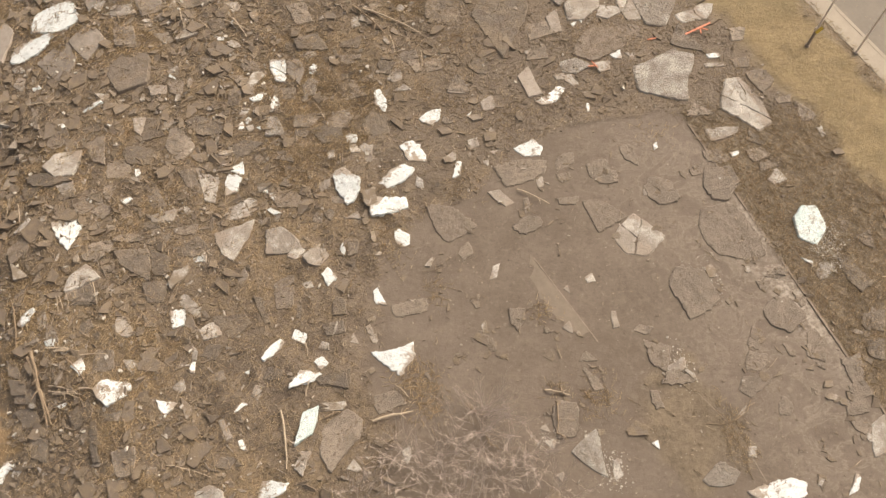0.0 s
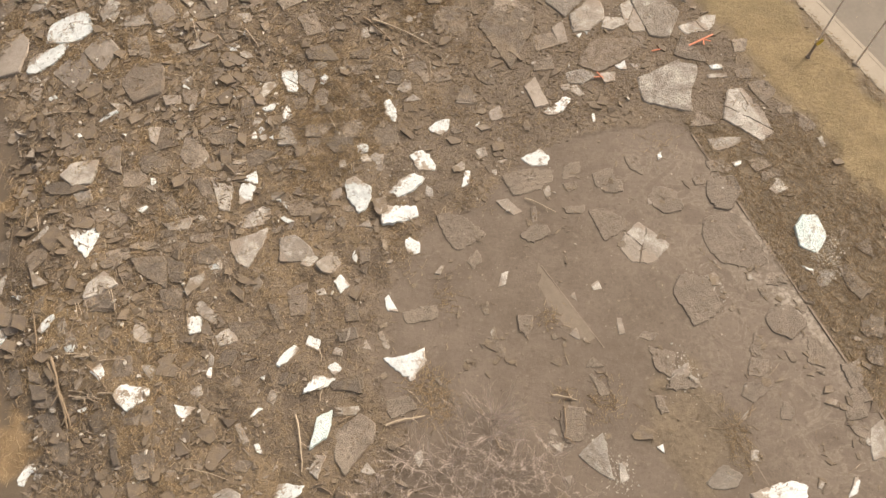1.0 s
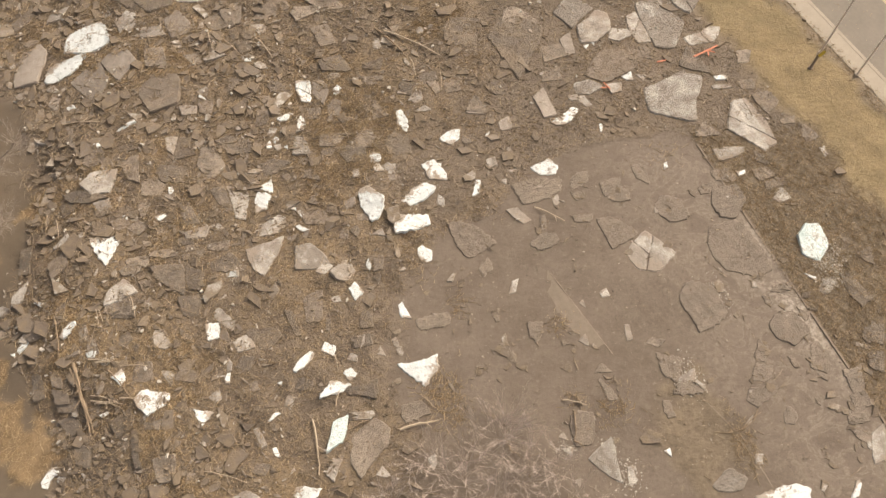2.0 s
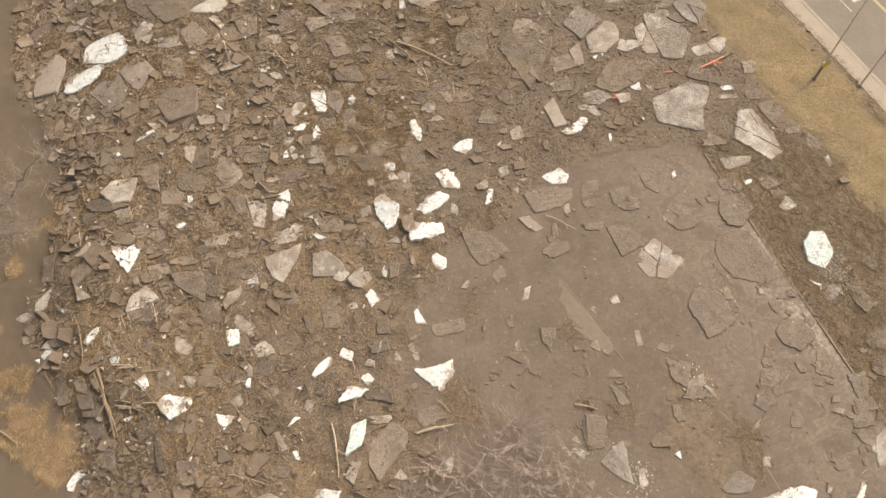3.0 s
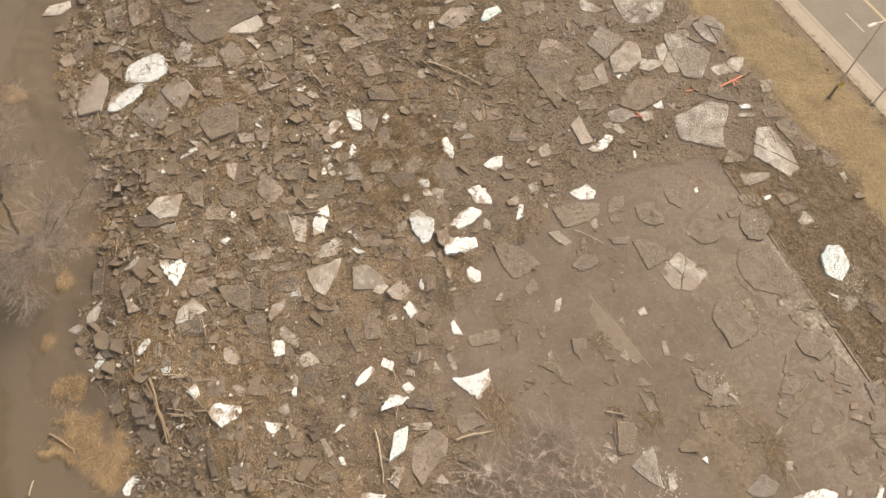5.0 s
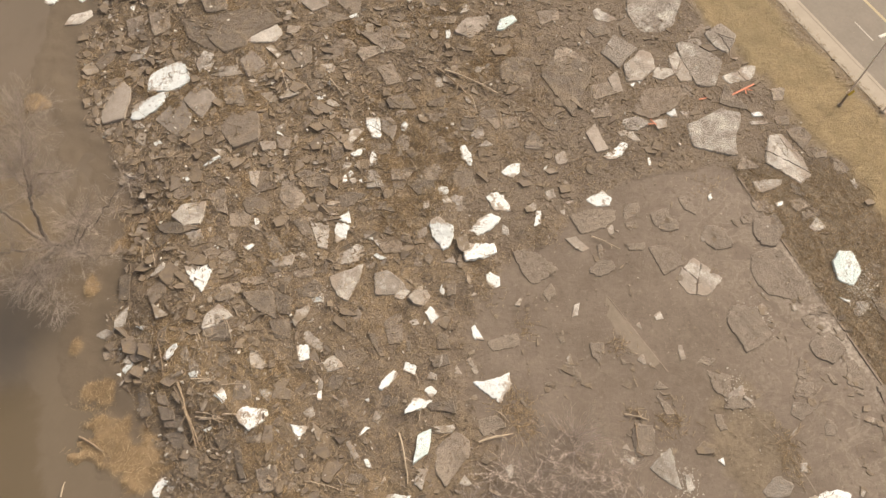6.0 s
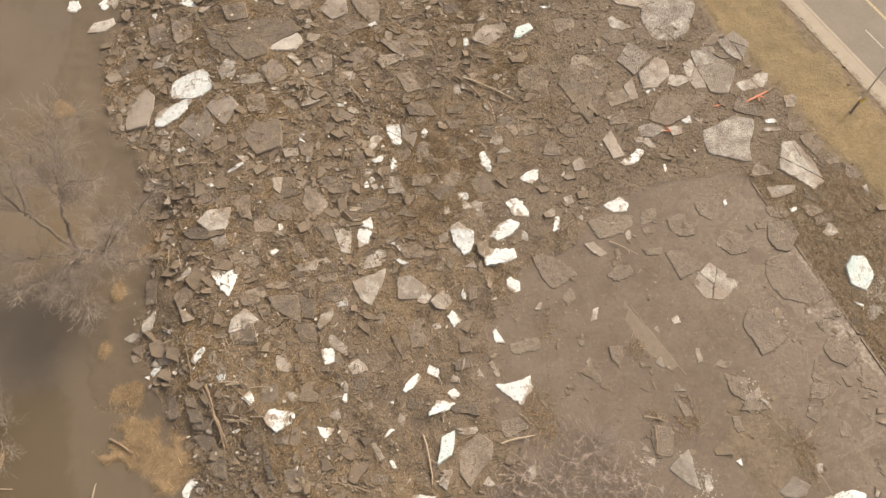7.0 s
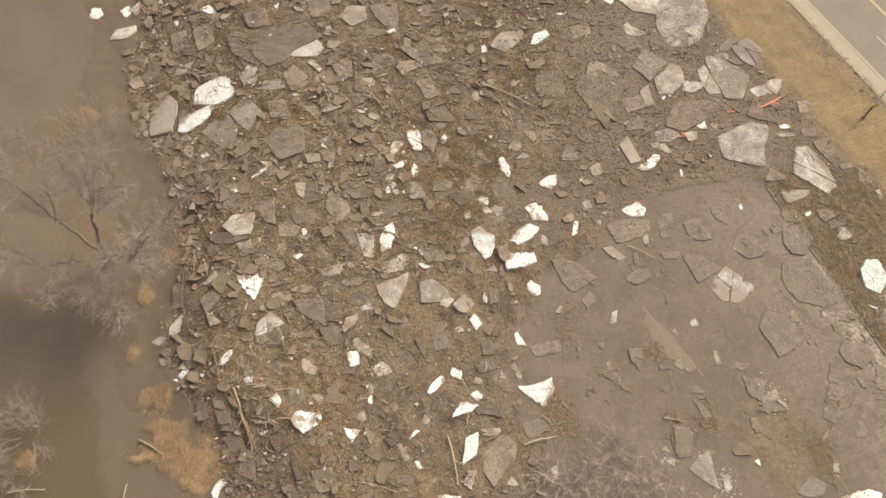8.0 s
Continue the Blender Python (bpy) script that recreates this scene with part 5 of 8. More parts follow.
floe("tan", -38.08, 47.39, (2.11, 1.50), 112, 6, 112, (-0.47, 0.15), 0.25, bunch=(0.17, -0.19), swell=(0.09, 0.23), tilt=(1, 193))
floe("grey", -38.69, 43.39, (0.82, 0.51), 61, 4, -176, (0.20, 0.07), 0.21, bunch=(0.11, -0.30), swell=(-0.16, -0.10), tilt=(2, 14))
floe("grey", -35.94, 43.71, (0.63, 0.42), 179, 4, 81, (0.13, -0.09), 0.20, bunch=(-0.11, -0.15), swell=(-0.03, 0.06), tilt=(0, 210))
floe("grey", -35.45, 42.25, (0.95, 0.59), 110, 4, -172, (-0.16, 0.01), 0.22, bunch=(0.01, 0.19), swell=(-0.07, 0.00), tilt=(2, 60))
floe("grey", -30.18, 50.47, (1.38, 0.87), 61, 4, -145, (-0.01, -0.16), 0.25, bunch=(-0.19, 0.02), swell=(0.07, -0.01), tilt=(1, 358))
floe("dark", -27.79, 53.95, (3.33, 2.21), 87, 5, 165, (0.06, -0.04), 0.26, bunch=(-0.00, -0.02), swell=(-0.15, -0.31), tilt=(1, 252))
floe("grey", -24.55, 54.29, (2.87, 1.46), 137, 5, 83, (-0.15, 0.05), 0.33, bunch=(0.09, 0.07), swell=(0.33, 0.12), tilt=(3, 220))
floe("tan", -25.45, 49.97, (1.71, 1.24), 112, 4, 150, (-0.07, -0.10), 0.23, bunch=(-0.10, 0.08), swell=(0.01, -0.03), tilt=(0, 230))
floe("tan", -19.67, 58.14, (1.54, 1.59), -122, 5, 24, (-0.02, -0.01), 0.24, bunch=(-0.01, 0.02), swell=(0.01, -0.03), tilt=(2, 45))
floe("mud", -16.11, 57.85, (2.88, 1.31), 113, 4, 128, (0.16, 0.17), 0.22, bunch=(0.26, -0.26), swell=(-0.00, -0.18), tilt=(2, 17))
floe("dark", -18.33, 55.08, (1.82, 0.65), -168, 4, 7, (0.10, -0.14), 0.19, bunch=(-0.17, -0.12), swell=(0.04, 0.07), tilt=(0, 189))
floe("white", -15.69, 55.77, (0.56, 0.38), -165, 4, 55, (0.11, 0.08), 0.20, bunch=(0.09, -0.12), swell=(-0.01, -0.04), tilt=(3, 288))
floe("mud", -13.97, 51.31, (1.96, 0.81), -167, 5, 77, (-0.20, -0.04), 0.19, bunch=(-0.06, 0.06), swell=(0.30, 0.16), tilt=(0, 138))
floe("mud", -11.02, 53.97, (1.77, 1.28), 124, 4, 99, (0.08, 0.06), 0.20, bunch=(0.07, -0.09), swell=(-0.01, -0.02), tilt=(0, 207))
floe("dark", -7.59, 57.99, (1.63, 1.09), 160, 4, 70, (0.06, 0.18), 0.20, bunch=(0.22, -0.07), swell=(0.09, -0.05), tilt=(1, 144))
floe("dark", -6.74, 55.16, (1.88, 0.76), -179, 4, 44, (0.02, 0.09), 0.19, bunch=(0.10, -0.02), swell=(0.02, -0.01), tilt=(1, 301))
floe("tan", -3.58, 54.45, (2.60, 1.10), -149, 5, 65, (-0.11, 0.04), 0.24, bunch=(0.07, 0.07), swell=(0.20, -0.00), tilt=(0, 256))
floe("white", -6.16, 53.33, (0.77, 0.39), 101, 4, 132, (-0.06, -0.14), 0.21, bunch=(-0.16, 0.07), swell=(0.04, -0.04), tilt=(3, 176))
floe("green", -0.34, 54.69, (1.60, 0.57), -130, 5, 49, (0.04, -0.05), 0.27, bunch=(-0.06, -0.06), swell=(-0.13, 0.26), tilt=(3, 5))
floe("white", 2.17, 57.86, (0.73, 0.21), 171, 3, 80, (0.00, -0.00), 0.20, tilt=(3, 295))
floe("dark", -0.10, 49.04, (1.87, 1.59), -105, 6, -42, (0.22, -0.36), 0.22, bunch=(0.31, -0.11), swell=(0.16, -0.08), tilt=(0, 324))
floe("dark", 5.35, 47.81, (3.38, 2.93), 165, 5, 89, (-0.20, 0.10), 0.28, bunch=(0.23, 0.11), swell=(0.36, 0.02), tilt=(0, 94))
floe("pale", 15.45, 58.20, (3.87, 2.97), 49, 7, 171, (-0.23, -0.00), 0.38, bunch=(0.49, -0.44), swell=(-0.06, 0.22), cracks=3, tilt=(1, 34))
floe("grey", 9.41, 55.46, (1.68, 0.63), 132, 5, 91, (0.12, -0.09), 0.24, bunch=(-0.07, -0.00), swell=(0.39, -0.14), tilt=(3, 322))
floe("pale", 10.47, 50.86, (2.23, 1.84), 70, 4, -156, (0.00, -0.08), 0.36, bunch=(-0.08, -0.00), swell=(0.01, 0.00), tilt=(3, 110))
floe("pale", 12.28, 49.16, (2.72, 1.04), 52, 5, -170, (-0.10, -0.05), 0.33, bunch=(-0.00, 0.15), swell=(-0.23, 0.15), tilt=(0, 317))
floe("grey", 14.52, 47.99, (1.51, 0.85), -164, 4, 88, (0.13, -0.18), 0.25, bunch=(-0.24, -0.18), swell=(0.05, 0.13), tilt=(3, 148))
floe("grey", 16.30, 48.74, (2.45, 0.82), 117, 5, 100, (-0.09, 0.12), 0.28, bunch=(0.24, 0.10), swell=(0.27, 0.30), cracks=1, tilt=(0, 286))
floe("pale", 17.26, 49.01, (3.23, 1.11), 81, 6, 124, (0.65, 0.20), 0.35, bunch=(0.42, 0.41), swell=(0.01, -0.70), cracks=1, tilt=(2, 103))
floe("pale", 20.93, 52.34, (2.14, 1.33), 77, 5, 149, (0.09, 0.03), 0.34, bunch=(0.05, -0.15), swell=(-0.25, -0.13), cracks=3, tilt=(3, 281))
floe("mud", 18.81, 53.12, (1.29, 0.64), -141, 4, 53, (0.12, 0.14), 0.18, bunch=(0.17, -0.15), swell=(0.01, -0.08), tilt=(2, 26))
floe("grey", 21.71, 48.01, (1.61, 0.60), -135, 6, 6, (-0.61, -0.45), 0.24, bunch=(0.37, 0.30), swell=(-0.33, -0.70), cracks=1, tilt=(1, 299))
floe("mud", 25.14, 45.35, (1.06, 0.77), 57, 4, 165, (0.08, 0.10), 0.18, bunch=(0.11, -0.09), swell=(0.01, -0.04), tilt=(0, 158))
floe("grey", -35.68, 22.81, (0.97, 0.44), -171, 4, 85, (-0.08, 0.09), 0.21, bunch=(0.10, 0.09), swell=(-0.00, 0.03), tilt=(3, 235))
floe("white", -32.33, 23.01, (0.56, 0.22), 167, 3, 119, (0.00, 0.00), 0.19, tilt=(2, 287))
floe("white", -33.13, 19.77, (0.69, 0.39), 53, 4, -132, (0.03, -0.15), 0.21, bunch=(-0.17, -0.03), swell=(0.06, 0.02), tilt=(0, 223))
floe("white", -33.73, 19.16, (0.32, 0.19), 145, 3, 153, (-0.00, 0.00), 0.18, tilt=(2, 77))
floe("dark", -31.30, 16.75, (1.80, 0.56), 114, 4, 136, (-0.07, -0.19), 0.19, bunch=(-0.26, 0.09), swell=(0.13, -0.07), tilt=(1, 33))
floe("mud", -28.14, 13.70, (1.18, 0.78), 148, 4, 111, (-0.05, 0.11), 0.18, bunch=(0.12, 0.06), swell=(0.02, 0.03), tilt=(3, 358))
floe("white", -28.84, 10.57, (0.47, 0.34), -148, 3, 100, (0.00, 0.00), 0.20, tilt=(3, 181))
floe("white", -29.31, 9.71, (0.50, 0.27), -142, 3, 85, (0.00, -0.00), 0.19, tilt=(2, 297))
floe("dark", -22.86, 11.81, (2.06, 0.29), 106, 4, 136, (-0.01, -0.04), 0.18, bunch=(-0.04, 0.01), swell=(0.00, -0.00), tilt=(3, 169))
floe("grey", -34.35, 23.97, (1.20, 0.62), 67, 4, -97, (-0.08, -0.14), 0.23, bunch=(-0.16, 0.09), swell=(0.03, -0.05), tilt=(0, 186))
floe("dark", -34.54, 26.89, (1.73, 0.74), 98, 4, 136, (0.04, 0.02), 0.19, bunch=(0.02, -0.04), swell=(-0.00, -0.00), tilt=(2, 215))
floe("mud", -25.08, 49.46, (1.38, 1.25), 171, 4, 80, (-0.05, -0.04), 0.19, bunch=(-0.04, 0.05), swell=(-0.00, -0.01), tilt=(3, 33))
floe("dark", -19.19, 47.48, (1.03, 0.60), -170, 4, 57, (-0.18, 0.06), 0.18, bunch=(0.07, 0.22), swell=(-0.09, 0.05), tilt=(0, 313))
floe("mud", -21.63, 40.67, (1.10, 0.79), 114, 4, 108, (0.06, 0.08), 0.18, bunch=(0.09, -0.07), swell=(0.00, -0.02), tilt=(2, 143))
floe("tan", -23.03, 40.27, (0.96, 0.61), -175, 4, 52, (-0.00, 0.09), 0.20, bunch=(0.09, 0.00), swell=(0.02, 0.00), tilt=(0, 319))
floe("grey", -25.81, 39.19, (0.51, 0.30), -137, 3, 67, (0.00, -0.00), 0.19, tilt=(1, 342))
floe("mud", -32.76, 37.96, (1.84, 0.30), 114, 4, 124, (0.06, 0.05), 0.17, bunch=(0.05, -0.06), swell=(-0.01, -0.01), tilt=(1, 123))
floe("dark", -30.54, 31.86, (1.83, 0.67), 168, 5, 61, (0.14, -0.02), 0.19, bunch=(0.03, -0.11), swell=(0.10, -0.18), tilt=(2, 83))
floe("mud", -26.77, 34.31, (1.68, 0.89), 106, 4, 135, (0.19, 0.05), 0.19, bunch=(0.07, -0.26), swell=(-0.14, -0.05), tilt=(1, 302))
floe("mud", -24.86, 32.66, (1.20, 0.94), 137, 5, 93, (-0.06, -0.02), 0.18, bunch=(-0.03, 0.05), swell=(0.12, 0.00), tilt=(2, 215))
floe("mud", -26.90, 29.30, (0.80, 0.65), -179, 4, 88, (-0.09, 0.01), 0.17, bunch=(0.01, 0.10), swell=(-0.02, 0.01), tilt=(1, 180))
floe("mud", -25.42, 29.05, (1.02, 0.68), -176, 4, 93, (-0.08, -0.05), 0.17, bunch=(-0.06, 0.08), swell=(-0.01, -0.02), tilt=(3, 137))
floe("mud", -23.59, 28.69, (0.62, 0.46), 51, 4, -150, (-0.04, -0.02), 0.16, bunch=(-0.02, 0.04), swell=(-0.00, -0.00), tilt=(0, 40))
floe("white", -26.55, 29.89, (0.33, 0.20), 146, 3, 159, (-0.00, 0.00), 0.18, tilt=(0, 72))
floe("grey", -25.92, 29.85, (0.43, 0.32), 173, 4, 65, (0.09, -0.07), 0.18, bunch=(-0.07, -0.10), swell=(-0.01, 0.03), tilt=(1, 97))
floe("mud", -23.10, 26.65, (1.46, 0.44), -179, 5, 32, (0.06, 0.07), 0.17, bunch=(0.06, -0.06), swell=(-0.04, 0.04), tilt=(2, 107))
floe("mud", -21.10, 27.11, (0.47, 0.37), 169, 4, 75, (0.02, 0.04), 0.16, bunch=(0.04, -0.03), swell=(-0.00, -0.00), tilt=(3, 282))
floe("mud", -21.33, 26.30, (0.41, 0.37), 131, 4, 102, (0.08, 0.00), 0.16, bunch=(0.00, -0.09), swell=(-0.02, -0.00), tilt=(2, 66))
floe("mud", -20.24, 26.67, (0.65, 0.41), 84, 4, 168, (-0.05, -0.03), 0.16, bunch=(-0.03, 0.05), swell=(0.00, -0.01), tilt=(3, 58))
floe("grey", -8.56, 33.77, (0.62, 0.39), 96, 4, 140, (-0.03, -0.01), 0.19, bunch=(-0.01, 0.04), swell=(-0.00, -0.00), tilt=(2, 204))
floe("grey", -6.02, 34.36, (0.56, 0.41), -162, 4, 76, (-0.07, 0.06), 0.19, bunch=(0.07, 0.08), swell=(-0.01, 0.02), tilt=(3, 341))
floe("grey", -5.51, 33.47, (0.66, 0.37), 53, 4, -144, (-0.13, 0.04), 0.19, bunch=(0.04, 0.14), swell=(-0.03, 0.02), tilt=(0, 349))
floe("mud", -9.24, 28.25, (0.57, 0.45), 84, 4, -141, (-0.09, 0.13), 0.16, bunch=(0.15, 0.10), swell=(0.03, 0.05), tilt=(1, 114))
floe("mud", -8.37, 28.52, (0.58, 0.40), 88, 4, -166, (-0.08, 0.09), 0.16, bunch=(0.10, 0.09), swell=(0.01, 0.03), tilt=(1, 89))
floe("mud", -6.54, 25.66, (0.96, 0.53), 92, 4, 138, (-0.01, 0.09), 0.17, bunch=(0.09, 0.01), swell=(0.02, 0.00), tilt=(0, 86))
floe("mud", -10.31, 30.47, (0.65, 0.52), 133, 4, 169, (-0.04, 0.09), 0.16, bunch=(0.09, 0.04), swell=(0.02, 0.02), tilt=(1, 232))
floe("grey", -10.57, 25.26, (0.87, 0.55), 57, 4, -141, (0.14, 0.05), 0.21, bunch=(0.06, -0.15), swell=(-0.04, -0.03), tilt=(3, 149))
floe("tan", -8.89, 30.97, (0.68, 0.50), 50, 4, -167, (0.03, 0.01), 0.19, bunch=(0.01, -0.03), swell=(0.00, -0.00), tilt=(0, 73))
floe("mud", -7.88, 29.73, (0.81, 0.36), 164, 4, 71, (0.00, -0.08), 0.16, bunch=(-0.08, -0.00), swell=(0.01, 0.00), tilt=(1, 8))
floe("mud", 9.92, 15.43, (1.48, 0.33), 122, 4, 130, (-0.16, -0.18), 0.17, bunch=(-0.31, 0.27), swell=(0.05, -0.21), tilt=(1, 335))
floe("dark", 3.08, 18.29, (1.24, 0.36), 117, 4, 130, (0.08, 0.09), 0.17, bunch=(0.10, -0.09), swell=(0.00, -0.03), tilt=(3, 299))
floe("mud", 14.13, 13.86, (0.71, 0.36), 97, 4, 139, (-0.09, -0.10), 0.16, bunch=(-0.11, 0.10), swell=(0.01, -0.04), tilt=(2, 329))
floe("mud", -2.47, 10.78, (0.89, 0.36), 76, 4, -112, (-0.18, 0.06), 0.16, bunch=(0.08, 0.23), swell=(-0.11, 0.06), tilt=(3, 4))
floe("dark", 9.51, 32.82, (1.52, 0.51), -133, 5, 43, (0.13, -0.04), 0.18, bunch=(-0.12, -0.18), swell=(-0.07, 0.33), tilt=(0, 125))
floe("dark", 9.40, 31.41, (0.70, 0.50), -164, 4, 51, (-0.04, 0.11), 0.17, bunch=(0.12, 0.05), swell=(0.02, 0.02), tilt=(3, 1))
floe("dark", 14.58, 33.37, (1.13, 0.62), 126, 5, 92, (-0.00, 0.05), 0.18, bunch=(0.06, 0.03), swell=(-0.02, 0.20), tilt=(0, 62))
floe("mud", 19.84, 31.93, (1.22, 0.58), -157, 4, 36, (0.10, -0.07), 0.17, bunch=(-0.08, -0.11), swell=(-0.01, 0.03), tilt=(2, 77))
floe("mud", 24.50, 33.27, (1.02, 0.78), -178, 4, 64, (-0.09, 0.02), 0.18, bunch=(0.02, 0.09), swell=(-0.02, 0.01), tilt=(2, 277))
floe("mud", 24.63, 34.75, (0.95, 0.48), 122, 4, 98, (-0.14, -0.03), 0.17, bunch=(-0.03, 0.16), swell=(-0.05, -0.02), tilt=(0, 255))
floe("mud", 25.33, 32.33, (1.34, 0.57), -159, 4, 35, (-0.00, -0.03), 0.17, bunch=(-0.03, 0.00), swell=(0.00, -0.00), tilt=(0, 163))
floe("dark", 23.57, 17.32, (0.67, 0.31), 114, 4, 120, (-0.00, 0.05), 0.16, bunch=(0.05, 0.00), swell=(0.00, 0.00), tilt=(2, 176))
floe("mud", 25.51, 17.73, (1.57, 0.66), 101, 5, 107, (-0.25, -0.03), 0.18, bunch=(-0.03, 0.11), swell=(0.24, 0.08), tilt=(0, 156))
floe("dark", 13.82, 19.00, (0.78, 0.44), -179, 4, 101, (-0.06, -0.06), 0.17, bunch=(-0.07, 0.06), swell=(-0.00, -0.02), tilt=(2, 202))
floe("mud", 9.77, 16.97, (0.78, 0.52), 179, 3, 156, (-0.00, 0.00), 0.17, tilt=(1, 202))
floe("tan", 11.95, 19.75, (0.90, 0.30), 93, 4, 137, (-0.09, -0.04), 0.19, bunch=(-0.05, 0.09), swell=(-0.01, -0.02), tilt=(1, 320))
floe("mud", 5.07, 50.27, (2.00, 1.05), 97, 5, -180, (-0.13, -0.39), 0.20, bunch=(-0.08, 0.02), swell=(-0.60, 0.09), tilt=(2, 24))
floe("mud", -11.99, 48.24, (1.79, 1.12), 114, 4, 133, (0.06, 0.04), 0.20, bunch=(0.04, -0.07), swell=(-0.00, -0.01), tilt=(3, 18))
floe("white", -28.13, 38.47, (1.12, 0.16), -149, 4, 47, (0.24, -0.20), 0.16)
floe("grey", -17.68, 49.16, (0.80, 0.57), 132, 4, 118, (0.08, 0.38), 0.20, tilt=(2, 111))
floe("grey", -29.76, 49.88, (1.01, 0.73), -8, 3, -72, (0.00, 0.00), 0.20)
floe("mud", -25.89, 22.26, (1.53, 0.78), 178, 4, 46, (0.12, -0.18), 0.19, tilt=(2, 280))
floe("white", -17.69, 24.83, (0.62, 0.29), 174, 4, 62, (0.41, -0.13), 0.17, tilt=(1, 358))
floe("mud", -23.29, 17.34, (1.11, 0.70), -136, 5, 30, (-0.12, -0.28), 0.18, bunch=(-0.21, -0.10), swell=(0.08, 0.30))
floe("white", -11.01, 8.59, (1.43, 0.48), -170, 6, 38, (0.12, 0.04), 0.23, bunch=(0.29, -0.33), swell=(-0.01, 0.37), tilt=(1, 320))
floe("grey", -14.97, 8.36, (1.81, 0.33), -176, 5, 50, (0.13, -0.02), 0.21, bunch=(0.00, -0.07), swell=(-0.08, 0.51))
floe("mud", -1.94, 42.15, (0.82, 0.50), -71, 4, -40, (0.24, 0.40), 0.17)
floe("mud", 1.44, 41.05, (0.79, 0.54), 88, 4, -136, (-0.63, 0.57), 0.19, tilt=(1, 85))
floe("grey", 10.97, 9.70, (0.79, 0.34), -88, 4, -34, (-0.23, -0.18), 0.18, tilt=(2, 291))
floe("grey", 28.16, 11.43, (1.69, 0.67), -106, 4, -26, (0.01, -0.19), 0.25)
floe("grey", 15.75, 16.18, (0.99, 0.50), -140, 4, 30, (0.06, 0.11), 0.20, tilt=(2, 7))
floe("mud", 27.06, 13.38, (1.05, 0.71), -160, 4, 32, (0.06, -0.14), 0.18, tilt=(2, 205))
floe("grey", 15.90, 43.25, (0.59, 0.48), -37, 3, -48, (0.00, 0.00), 0.16, tilt=(1, 93))
floe("grey", 13.55, 41.98, (0.81, 0.66), -147, 4, 23, (0.17, 0.30), 0.21, tilt=(3, 166))
floe("white", 16.72, 34.13, (0.43, 0.23), -108, 4, -9, (0.03, 0.09), 0.14, tilt=(3, 178))
floe("grey", 30.00, 35.48, (0.66, 0.24), 101, 3, -170, (0.00, 0.00), 0.15, tilt=(3, 251))
floe("mud", 23.63, 23.01, (0.89, 0.44), 176, 3, 37, (0.00, 0.00), 0.16, tilt=(2, 82))
floe("mud", 25.18, 21.02, (0.66, 0.55), -80, 3, -20, (0.00, 0.00), 0.16, tilt=(2, 327))
floe("grey", 11.84, 47.60, (1.26, 1.14), -172, 6, 37, (0.48, 0.31), 0.37, bunch=(-0.27, 0.69), swell=(0.24, 0.16), tilt=(1, 210))
floe("grey", 10.57, 58.52, (2.41, 1.19), 158, 4, 70, (0.53, 0.16), 0.38)
floe("dark", -29.26, 55.14, (6.02, 1.92), -154, 6, -1, (-0.02, -0.27), 0.23, bunch=(0.39, 0.31), swell=(-0.46, -0.23), tilt=(2, 163))
floe("white", -27.95, 59.50, (0.47, 0.33), 73, 3, -138, (0.00, 0.00), 0.14, tilt=(1, 351))
floe("mud", -33.13, 18.17, (0.92, 0.23), 147, 3, 143, (0.00, 0.00), 0.16)
floe("white", -29.22, 10.38, (0.96, 0.33), -126, 5, 38, (0.03, 0.07), 0.18, bunch=(0.08, -0.00), swell=(0.10, 0.13))
floe("mud", 4.10, 55.53, (1.45, 1.18), -147, 4, 25, (-0.07, 0.18), 0.20)
floe("mud", 8.84, 46.24, (1.93, 1.12), -161, 4, 42, (-0.11, 0.08), 0.20, tilt=(2, 225))
floe("grey", -4.38, 56.47, (0.77, 0.47), 53, 3, -77, (0.00, 0.00), 0.17)
floe("mud", -23.36, 58.84, (1.60, 1.49), 148, 4, 82, (0.16, -0.01), 0.21, tilt=(3, 40))
floe("white", 7.46, 59.72, (0.78, 0.66), 143, 3, 138, (0.00, 0.00), 0.18)
floe("mud", -12.31, 58.27, (1.11, 0.88), 127, 4, 113, (0.39, -0.02), 0.19, tilt=(1, 25))
floe("mud", -16.53, 39.21, (0.97, 0.77), -101, 4, -36, (-0.15, 0.24), 0.18)
floe("mud", -20.47, 22.13, (1.19, 0.95), 128, 4, 105, (0.26, 0.16), 0.19, tilt=(2, 60))
floe("dark", -11.47, 16.10, (0.76, 0.59), 177, 4, 36, (-0.13, -0.01), 0.17, tilt=(3, 111))
floe("mud", -28.18, 14.88, (0.80, 0.44), 121, 4, 107, (0.36, 0.14), 0.17)
floe("mud", -6.91, 39.71, (0.84, 0.62), 172, 4, 73, (-0.11, -0.23), 0.17, tilt=(3, 303))
floe("dark", -8.83, 35.53, (1.52, 1.13), 170, 4, 75, (0.24, 0.16), 0.20)
floe("mud", -7.41, 43.25, (1.14, 0.33), -176, 4, 44, (0.11, 0.18), 0.17, tilt=(1, 23))
floe("mud", 29.65, 19.29, (1.01, 0.90), -163, 4, 22, (0.31, -0.14), 0.18, tilt=(1, 328))
floe("mud", 29.40, 17.24, (0.99, 0.72), 86, 4, 128, (0.26, -0.05), 0.18, tilt=(2, 218))
floe("mud", 24.78, 42.22, (0.90, 0.62), -171, 4, 38, (0.25, -0.04), 0.17)
floe("mud", 27.54, 14.51, (0.92, 0.75), -163, 4, 40, (0.07, -0.13), 0.18, tilt=(2, 216))
floe("mud", 6.36, 28.87, (0.95, 0.28), -89, 4, -36, (0.07, 0.13), 0.16, tilt=(2, 327))
